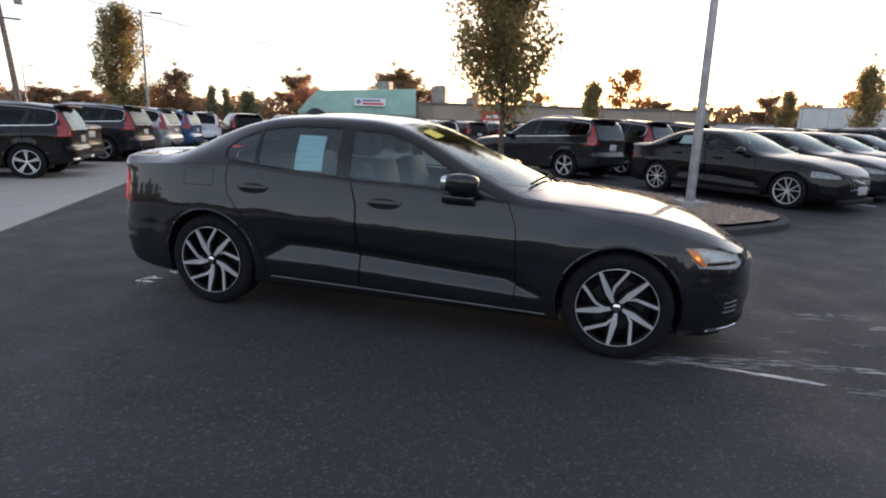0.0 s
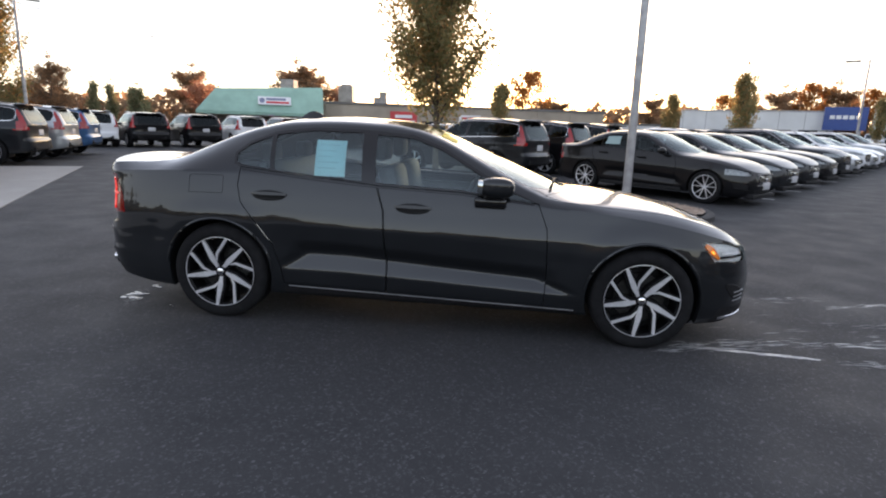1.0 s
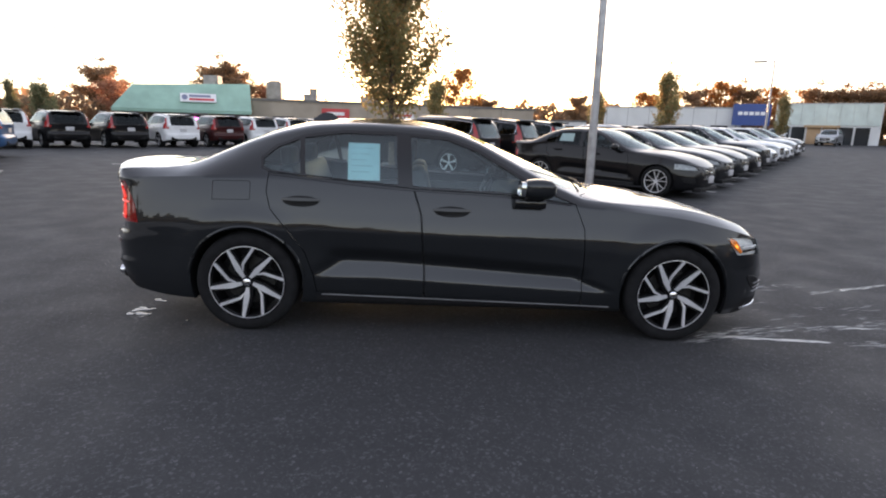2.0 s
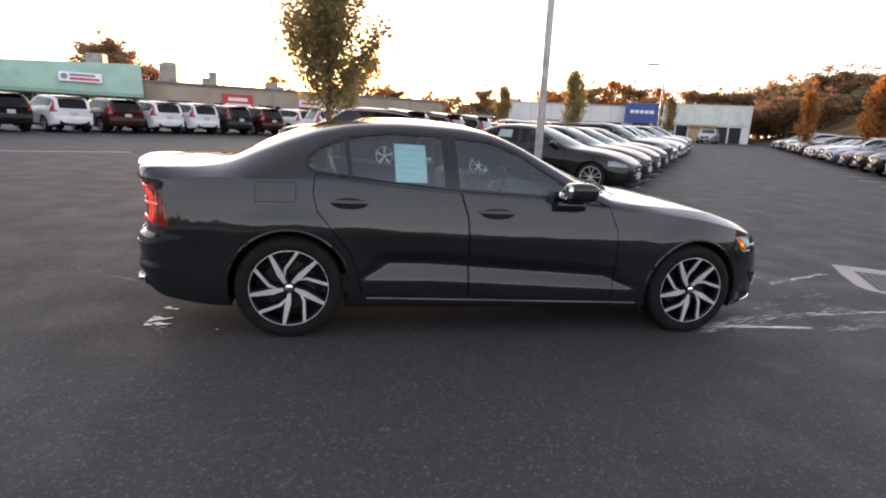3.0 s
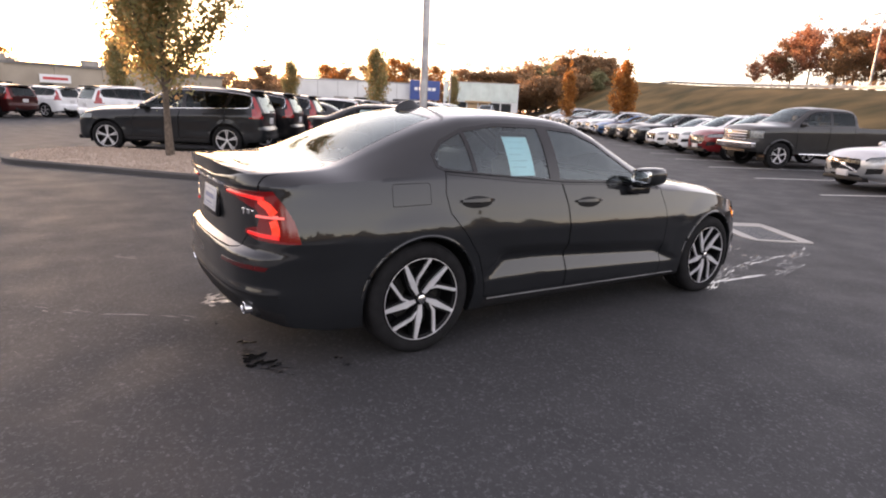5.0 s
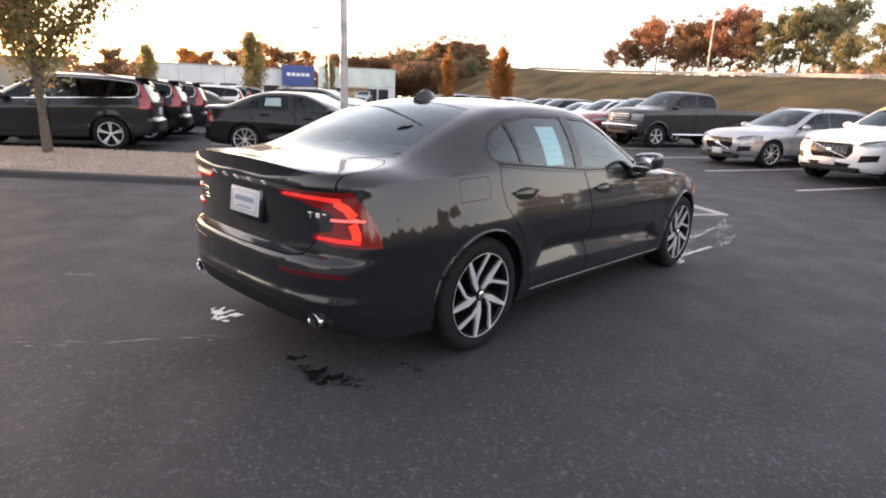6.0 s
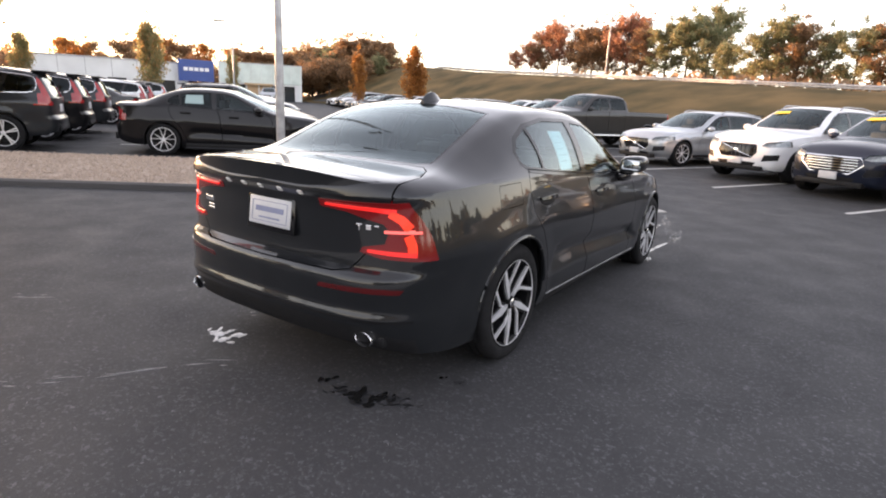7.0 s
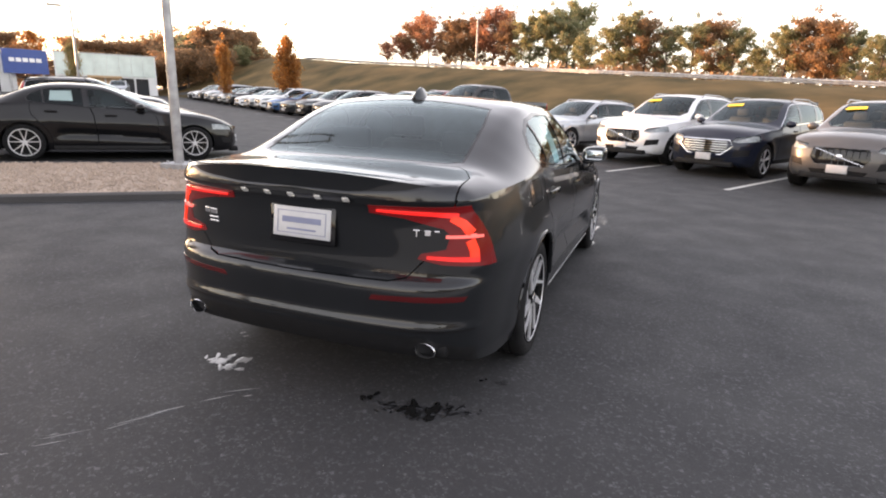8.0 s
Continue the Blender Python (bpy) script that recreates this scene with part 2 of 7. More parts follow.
M_FROST = material("frosted_glass_panel", (0.56, 0.64, 0.61), 0.25, 0, 0.1, 0.8)
M_SHOPGLASS = material("dark_shop_glass", (0.03, 0.035, 0.04), 0.08, 0, 0.2, 0.5)
M_WARMWALL = material("tan_entrance", (0.45, 0.30, 0.17), 0.6, 0, 0.1, 1.0)
# pear, red, green and brown leaves lightened to paint in the bright haze
L_PEAR = leaf_material("pear_leaves", (0.22, 0.23, 0.11), (0.31, 0.27, 0.12), (0.48, 0.29, 0.13))
L_ORANGE = leaf_material("orange_leaves", (0.26, 0.12, 0.04), (0.42, 0.18, 0.045), (0.52, 0.25, 0.06))
L_RED = leaf_material("red_leaves", (0.33, 0.16, 0.10), (0.44, 0.21, 0.13), (0.52, 0.30, 0.18))
L_GREEN = leaf_material("dark_green_leaves", (0.19, 0.22, 0.12), (0.27, 0.28, 0.15), (0.40, 0.31, 0.18))
L_BROWN = leaf_material("brown_leaves", (0.22, 0.155, 0.095), (0.33, 0.21, 0.12), (0.46, 0.26, 0.13))


# ---- building helpers ----
def part(name, bm, mat, parent=None, label="", smooth=True, sharp=38):
    me = bpy.data.meshes.new(name)
    bm.to_mesh(me)
    bm.free()
    me.materials.append(mat)
    if smooth:
        me.polygons.foreach_set("use_smooth", [True] * len(me.polygons))
        me.set_sharp_from_angle(angle=radians(sharp))
    ob = new(name, me)
    if parent is not None:
        ob.parent = parent
    if label:
        tagged(ob, label)
    return ob


def thing(name, label, category, group="", kind="", m=None):
    ob = new(name)
    ob.empty_display_size = 0.2
    tagged(ob, label, category, group, kind)
    if m is not None:
        ob.matrix_basis = m
    return ob


def add_box(bm, x0, y0, z0, x1, y1, z1, bevel=0.0, m=None):
    g = bmesh.ops.create_cube(bm, size=1.0)
    vs = g["verts"]
    for v in vs:
        v.co = Vector(((x0 + x1) / 2 + v.co.x * (x1 - x0), (y0 + y1) / 2 + v.co.y * (y1 - y0), (z0 + z1) / 2 + v.co.z * (z1 - z0)))
    if bevel:
        es = list({e for v in vs for e in v.link_edges})
        r = bmesh.ops.bevel(bm, geom=es, offset=bevel, segments=2, affect="EDGES", profile=0.5)
        vs = r["verts"]
    if m is not None:
        bmesh.ops.transform(bm, matrix=m, verts=list(vs))
    return bm


def box(x0, y0, z0, x1, y1, z1, bevel=0.0, m=None):
    return add_box(bmesh.new(), x0, y0, z0, x1, y1, z1, bevel, m)


def add_tube(bm, pts, radii, seg=8, cap=True):
    """A tapered tube along points."""
    pts = [Vector(p) for p in pts]
    rings = []
    for i, p in enumerate(pts):
        d = (pts[min(i + 1, len(pts) - 1)] - pts[max(i - 1, 0)]).normalized()
        a = d.orthogonal().normalized() if abs(d.z) < 0.9 else Vector((1, 0, 0))
        a = (a - d * a.dot(d)).normalized()
        b = d.cross(a)
        r = radii[i] if isinstance(radii, (list, tuple)) else radii
        rings.append([bm.verts.new(p + (a * math.cos(2 * math.pi * k / seg) + b * math.sin(2 * math.pi * k / seg)) * r) for k in range(seg)])
    for r0, r1 in zip(rings, rings[1:]):
        for k in range(seg):
            bm.faces.new((r0[k], r0[(k + 1) % seg], r1[(k + 1) % seg], r1[k]))
    if cap:
        bm.faces.new(list(reversed(rings[0])))
        bm.faces.new(rings[-1])
    return bm


def tube(pts, radii, seg=8):
    return add_tube(bmesh.new(), pts, radii, seg)


def add_lathe(bm, profile, seg=32, axis="y", centre=(0, 0, 0)):
    """Turns (radius, along) pairs about an axis."""
    c = Vector(centre)
    rings = []
    for r, h in profile:
        ring = []
        for k in range(seg):
            a = 2 * math.pi * k / seg
            u, v = r * math.cos(a), r * math.sin(a)
            ring.append(bm.verts.new(c + (Vector((u, h, v)) if axis == "y" else Vector((u, v, h)))))
        rings.append(ring)
    for r0, r1 in zip(rings, rings[1:]):
        for k in range(seg):
            bm.faces.new((r0[k], r0[(k + 1) % seg], r1[(k + 1) % seg], r1[k]))
    return bm


def finish(bm):
    bmesh.ops.remove_doubles(bm, verts=bm.verts[:], dist=1e-5)
    bmesh.ops.recalc_face_normals(bm, faces=bm.faces[:])
    return bm


def curve_fn(pts):
    """A smooth monotone curve through (x, y) pairs."""
    xs = [p[0] for p in pts]
    ys = [p[1] for p in pts]
    n = len(xs)
    h = [xs[i + 1] - xs[i] for i in range(n - 1)]
    s = [(ys[i + 1] - ys[i]) / h[i] for i in range(n - 1)]
    m = [s[0]] + [0.0 if s[i - 1] * s[i] <= 0 else 2 * s[i - 1] * s[i] / (s[i - 1] + s[i]) for i in range(1, n - 1)] + [s[-1]]

    def f(x):
        if x <= xs[0]:
            return ys[0]
        if x >= xs[-1]:
            return ys[-1]
        i = 0
        while x > xs[i + 1]:
            i += 1
        t = (x - xs[i]) / h[i]
        return ((2 * t**3 - 3 * t * t + 1) * ys[i] + (t**3 - 2 * t * t + t) * h[i] * m[i] + (3 * t * t - 2 * t**3) * ys[i + 1] + (t**3 - t * t) * h[i] * m[i + 1])

    return f


def spline(pts, per=12):
    """Catmull-Rom points through a row of tuples."""
    P = [Vector(p) for p in pts]
    P = [P[0] * 2 - P[1]] + P + [P[-1] * 2 - P[-2]]
    out = []
    for i in range(1, len(P) - 2):
        for k in range(per):
            t = k / per
            a, b, c, d = P[i - 1], P[i], P[i + 1], P[i + 2]
            out.append(0.5 * ((2 * b) + (c - a) * t + (2 * a - 5 * b + 4 * c - d) * t * t + (3 * b - a - 3 * c + d) * t**3))
    out.append(P[-2])
    return out


def smooth_step(a, b, x):
    t = min(1.0, max(0.0, (x - a) / (b - a)))
    return t * t * (3 - 2 * t)


def inside(poly, x, y):
    hit = False
    j = len(poly) - 1
    for i in range(len(poly)):
        xi, yi = poly[i]
        xj, yj = poly[j]
        if (yi > y) != (yj > y) and x < (xj - xi) * (y - yi) / (yj - yi) + xi:
            hit = not hit
        j = i
    return hit


def grown(poly, d):
    """The outline moved outwards by d."""
    area = sum(poly[i - 1][0] * poly[i][1] - poly[i][0] * poly[i - 1][1] for i in range(len(poly)))
    sgn = 1 if area > 0 else -1
    out = []
    for i, p in enumerate(poly):
        a = Vector(p) - Vector(poly[i - 1])
        b = Vector(poly[(i + 1) % len(poly)]) - Vector(p)
        na, nb = Vector((a.y, -a.x)).normalized(), Vector((b.y, -b.x)).normalized()
        n = (na + nb)
        n = n / max(0.5, n.length_squared / 2)
        out.append((p[0] + n.x * d * sgn, p[1] + n.y * d * sgn))
    return out


def circle2(cx, cy, r, n=28):
    return [(cx + r * math.cos(2 * math.pi * k / n), cy + r * math.sin(2 * math.pi * k / n)) for k in range(n)]


PLANES = {"side": (0, 2), "rear": (1, 2), "top": (0, 1)}


def cut(bm, poly, plane, keep):
    """Cuts the outline into the faces that keep() accepts, looking along one axis."""
    a, b = PLANES[plane]
    n = len(poly)
    for i in range(n):
        p, q = poly[i], poly[(i + 1) % n]
        lo = (min(p[0], q[0]) - 1e-4, min(p[1], q[1]) - 1e-4)
        hi = (max(p[0], q[0]) + 1e-4, max(p[1], q[1]) + 1e-4)
        fs = []
        for f in bm.faces:
            us = [v.co[a] for v in f.verts]
            if max(us) < lo[0] or min(us) > hi[0]:
                continue
            vs = [v.co[b] for v in f.verts]
            if max(vs) < lo[1] or min(vs) > hi[1]:
                continue
            if keep(f.calc_center_median(), f.normal):
                fs.append(f)
        if not fs:
            continue
        co, no = [0, 0, 0], [0, 0, 0]
        co[a], co[b] = p
        no[a], no[b] = q[1] - p[1], p[0] - q[0]
        if abs(no[a]) + abs(no[b]) < 1e-9:
            continue
        es = {e for f in fs for e in f.edges}
        vs = {v for f in fs for v in f.verts}
        bmesh.ops.bisect_plane(bm, geom=fs + list(es) + list(vs), dist=1e-5, plane_co=co, plane_no=no)


def pick(bm, poly, plane, keep):
    a, b = PLANES[plane]
    out = []
    for f in bm.faces:
        c = f.calc_center_median()
        if inside(poly, c[a], c[b]) and keep(c, f.normal):
            out.append(f)
    return out


# ---- motor cars: one shell lofted from plan and side curves, then cut into its panels ----
def clipped(poly, px, py, nx, ny):
    """The part of an outline on the side of a line to which (nx, ny) points."""
    out = []
    for i in range(len(poly)):
        a, b = poly[i - 1], poly[i]
        da = (a[0] - px) * nx + (a[1] - py) * ny
        db = (b[0] - px) * nx + (b[1] - py) * ny
        if (da >= 0) != (db >= 0):
            t = da / (da - db)
            out.append((a[0] + (b[0] - a[0]) * t, a[1] + (b[1] - a[1]) * t))
        if db >= 0:
            out.append(b)
    return out


def half_shell(sp, step, low, up):
    """The right half of a car's outer skin."""
    zs, zb, zt, cw, cz = (curve_fn(sp[k]) for k in ("zs", "zb", "zt", "cw", "cz"))
    rear, front, side = curve_fn(sp["rear"]), curve_fn(sp["front"]), sp["side"]
    line = spline([(x, y, 0) for x, y in sp["outline"]], 16)
    total = sum((b - a).length for a, b in zip(line, line[1:]))
    count = int(total / step)
    pts, acc, k = [], 0.0, 0
    for i in range(count + 1):
        want = total * i / count
        while k < len(line) - 2 and acc + (line[k + 1] - line[k]).length < want - 1e-9:
            acc += (line[k + 1] - line[k]).length
            k += 1
        seg = (line[k + 1] - line[k]).length
        pts.append(line[k].lerp(line[k + 1], min(1, (want - acc) / seg)))
    pts[0].y = pts[-1].y = 0.0
    bm = bmesh.new()
    grid = []
    for i, p in enumerate(pts):
        d = (pts[min(i + 1, count)] - pts[max(i - 1, 0)]).normalized()
        nx, ny = -d.y, d.x
        if i in (0, count):
            nx, ny = (-1.0, 0.0) if i == 0 else (1.0, 0.0)
        X, Y = p.x, p.y
        s, b, t = zs(X), zb(X), zt(X)
        col = []
        for j in range(low):
            v = j / (low - 1)
            z = b + (s - b) * v
            wy = ny * ny
            off = side(X, z, s) * wy + (rear(z) if nx < 0 else front(z)) * nx * nx
            col.append(Vector((X - nx * off, max(0.0, Y - ny * off), z)))
        S = col[-1]
        w = min(cw(X), 0.94 * S.y)
        zc = min(max(cz(X), s), max(t, s))
        top = []
        n1 = up // 2
        n2 = up - n1
        for k2 in range(1, n1 + 1):
            u = k2 / n1
            bulge = 0.045 * math.sin(math.pi * u) * min(1.0, (zc - s) / 0.3)
            top.append(Vector((S.x, S.y + (w - S.y) * u + bulge * 0.55, s + (zc - s) * u + bulge * 0.25)))
        for k2 in range(1, n2 + 1):
            u = k2 / n2
            top.append(Vector((S.x, w * (1 - u), zc + (max(t, zc) - zc) * (1 - (1 - u) ** 2.0))))
        for _ in range(2):
            sm = [q.copy() for q in top]
            for k2 in range(1, len(top) - 1):
                if abs(k2 - (n1 - 1)) <= 3:
                    sm[k2] = (top[k2 - 1] + top[k2] * 2 + top[k2 + 1]) / 4
            top = sm
        top[-1].y = 0.0
        col += top
        grid.append([bm.verts.new((q.x, -q.y, q.z)) for q in col])
    for c0, c1 in zip(grid, grid[1:]):
        for j in range(len(c0) - 1):
            vs = [c0[j], c1[j], c1[j + 1], c0[j + 1]]
            bm.faces.new(vs)
    bmesh.ops.remove_doubles(bm, verts=bm.verts[:], dist=1e-5)
    bmesh.ops.dissolve_degenerate(bm, edges=bm.edges[:], dist=1e-5)
    bm.normal_update()
    return bm


def lifted(faces, mode, rim=0.0, shift=0.0):
    """A new mesh of some faces of the right half: mode right, left or both."""
    bm = bmesh.new()
    for flip in {"right": (False,), "left": (True,), "both": (False, True)}[mode]:
        seen = {}
        for f in faces:
            vs = []
            for v in f.verts:
                if v not in seen:
                    c = v.co - v.normal * shift
                    seen[v] = bm.verts.new((c.x, -c.y if flip else c.y, c.z))
                vs.append(seen[v])
            bm.faces.new(list(reversed(vs)) if flip else vs)
    if mode == "both":
        mid = [v for v in bm.verts if abs(v.co.y) < 2e-4]
        bmesh.ops.remove_doubles(bm, verts=mid, dist=3e-4)
    bm.normal_update()
    if rim:
        es = [e for e in bm.edges if e.is_boundary and max(abs(v.co.y) for v in e.verts) > 2e-4]
        r = bmesh.ops.extrude_edge_only(bm, edges=es)
        fresh = {g for g in r["geom"] if isinstance(g, bmesh.types.BMVert)}
        for v in fresh:
            for e in v.link_edges:
                o = e.other_vert(v)
                if o not in fresh:
                    v.co -= o.normal * rim
                    break
    return bm


def blade(bm, r0, a0, w0, r1, a1, w1, y0, y1, deep=0.03):
    """One wheel spoke between two radii, angles in degrees."""
    p, q = [Vector((r * math.cos(radians(a)), 0, r * math.sin(radians(a)))) for r, a in ((r0, a0), (r1, a1))]
    d = (q - p).normalized()
    n = Vector((-d.z, 0, d.x))
    top = [p + n * w0 / 2, p - n * w0 / 2, q - n * w1 / 2, q + n * w1 / 2]
    ys = [y0, y0, y1, y1]
    a = [bm.verts.new((v.x, y, v.z)) for v, y in zip(top, ys)]
    b = [bm.verts.new((v.x * 0.99, y + deep, v.z * 0.99)) for v, y in zip(top, ys)]
    bm.faces.new(a)
    bm.faces.new(list(reversed(b)))
    for k in range(4):
        bm.faces.new((a[k], b[k], b[(k + 1) % 4], a[(k + 1) % 4]))


def tyre_mesh(R, r, width, seg):
    """Tyre whose outer face lies at y = 0 and that reaches to y = width."""
    bm = bmesh.new()
    prof = [(r - 0.004, 0.03), (r + 0.002, 0.012), (r + 0.02, 0.004), (r + (R - r) * 0.5, 0.0), (R - 0.022, 0.008), (R - 0.006, 0.022), (R - 0.001, 0.04)]
    tread = []
    grooves = (0.3, 0.5, 0.7)
    for g in grooves:
        y = width * g
        tread += [(R, y - 0.008), (R - 0.008, y - 0.006), (R - 0.008, y + 0.006), (R, y + 0.008)]
    back = [(a, width - b) for a, b in reversed(prof)]
    add_lathe(bm, prof + tread + back, seg)
    finish(bm)
    return bm


def wheel(R, r, width, parent, m, style, seg=40, detailed=False):
    """A wheel on the right side; its outer face looks to -y at y = 0."""
    bm = bmesh.new()
    add_lathe(bm, [(r - 0.001, 0.006), (r + 0.004, 0.004), (r + 0.004, 0.014), (r - 0.012, 0.03), (r - 0.02, width - 0.02), (r, width)], seg)
    add_lathe(bm, [(r - 0.03, width * 0.55), (0.02, width * 0.55)], seg)
    w = part("wheel", finish(bm), M_DARKALLOY, parent)
    w.matrix_basis = m
    part("tyre", tyre_mesh(R, r, width, seg), M_RUBBER, w)
    if detailed:
        bm = bmesh.new()
        add_lathe(bm, [(0.165, 0.10), (0.165, 0.125), (0.07, 0.125), (0.07, 0.10), (0.165, 0.10)], 40)
        part("brake_disc", finish(bm), M_STEEL, w)
        add_lath = bmesh.new()
        add_lathe(add_lath, [(r + 0.001, 0.0045), (r - 0.002, 0.004), (r - 0.003, 0.010)], 60)
        part("rim_edge", finish(add_lath), M_ALLOY, w)
        for k in range(5):
            a = -97 + 72 * k
            b = a + 31
            bm = bmesh.new()
            blade(bm, 0.03, a + 12, 0.050, 0.10, a + 4, 0.070, 0.034, 0.028, 0.05)
            blade(bm, 0.10, a + 4, 0.070, r - 0.006, a, 0.046, 0.028, 0.022, 0.05)
            blade(bm, 0.05, b + 36, 0.030, 0.125, b + 24, 0.036, 0.034, 0.028, 0.05)
            blade(bm, 0.125, b + 24, 0.036, r - 0.006, b, 0.036, 0.028, 0.022, 0.05)
            part("dark_spoke", finish(bm), M_DARKALLOY, w, smooth=False)
            bm = bmesh.new()
            blade(bm, 0.024, a + 14, 0.016, 0.105, a + 3.5, 0.038, 0.022, 0.015, 0.012)
            blade(bm, 0.105, a + 3.5, 0.038, r - 0.004, a, 0.019, 0.015, 0.009, 0.014)
            part("spoke", finish(bm), M_ALLOY, w, smooth=False)
            bm = bmesh.new()
            blade(bm, 0.078, b + 34, 0.007, 0.125, b + 24, 0.017, 0.027, 0.018, 0.012)
            blade(bm, 0.125, b + 24, 0.017, r - 0.004, b, 0.019, 0.018, 0.009, 0.014)
            part("spoke", finish(bm), M_ALLOY, w, smooth=False)
        bm = bmesh.new()
        add_lathe(bm, [(0.0005, 0.004), (0.018, 0.005), (0.025, 0.009), (0.028, 0.03)], 24)
        part("hub_cap", finish(bm), M_CHROME, w)
        bm = bmesh.new()
        add_lathe(bm, [(0.027, 0.012), (0.036, 0.018), (0.040, 0.045)], 24)
        part("hub_ring", finish(bm), M_DARKALLOY, w)
        part("hub_mark", box(-0.014, 0.0025, -0.003, 0.014, 0.005, 0.003), M_GLOSSBLACK, w)
    else:
        bm = bmesh.new()
        add_lathe(bm, [(r + 0.003, 0.0035), (r - 0.004, 0.003), (r - 0.012, 0.012)], seg)
        add_lathe(bm, [(0.001, 0.012), (0.03, 0.014), (0.045, 0.03)], 12)
        n = 5
        for k in range(n):
            a = 90 + 360 / n * k
            spread = 15 if style else 6
            wide = 0.011 if style else 0.026
            blade(bm, 0.03, a - 3, 0.016, r - 0.005, a - spread, wide, 0.026, 0.012, 0.02)
            blade(bm, 0.03, a + 3, 0.016, r - 0.005, a + spread, wide, 0.026, 0.012, 0.02)
        part("rim", finish(bm), M_ALLOY, w, smooth=False)
    return w


def side_sedan(x, z, s):
    """Inward offset of a sedan's flank: a tucked sill, a sloping facet low on the doors, a shoulder."""
    base = np.interp(z, [0.15, 0.22, 0.30, 0.40, 0.56, 0.70, 0.82], [0.11, 0.045, 0.030, 0.022, 0.014, 0.0, 0.004])
    base += 0.058 * min(1.0, max(0.0, (z - s + 0.29) / 0.29)) ** 1.3
    zt = 0.505 - 0.060 * max(0.0, x - 0.9)
    zl = 0.388 - 0.036 * max(0.0, x - 0.9)
    if zl < z < zt + 0.10:
        frac = min(1.0, (z - zl) / (zt - zl))
        amp = smooth_step(0.36 + 0.15 * frac, 0.47 + 0.15 * frac, x) * (1 - smooth_step(2.40 - 0.22 * frac, 2.54 - 0.22 * frac, x))
        base += amp * 0.045 * ((z - zl) / (zt - zl) if z < zt else 1 - smooth_step(zt, zt + 0.10, z))
    for xw in (0.0, 2.872):
        rr = math.hypot(x - xw, z - 0.335)
        base -= 0.008 * (1 - smooth_step(0.40, 0.56, rr)) * smooth_step(0.2, 0.36, z)
    return float(base)


def side_suv(x, z, s):
    base = np.interp(z, [0.25, 0.33, 0.42, 0.60, 0.80, 0.95], [0.09, 0.035, 0.02, 0.022, 0.0, 0.004])
    base += 0.045 * smooth_step(s - 0.16, s + 0.01, z)
    for xw in (0.0, 2.87):
        rr = math.hypot(x - xw, z - 0.36)
        base -= 0.016 * (1 - smooth_step(0.45, 0.48, rr)) * smooth_step(0.2, 0.36, z)
    return float(base)


def side_truck(x, z, s):
    base = np.interp(z, [0.45, 0.55, 0.8, 1.1], [0.05, 0.02, 0.012, 0.0])
    return float(base + 0.03 * smooth_step(s - 0.14, s + 0.01, z))


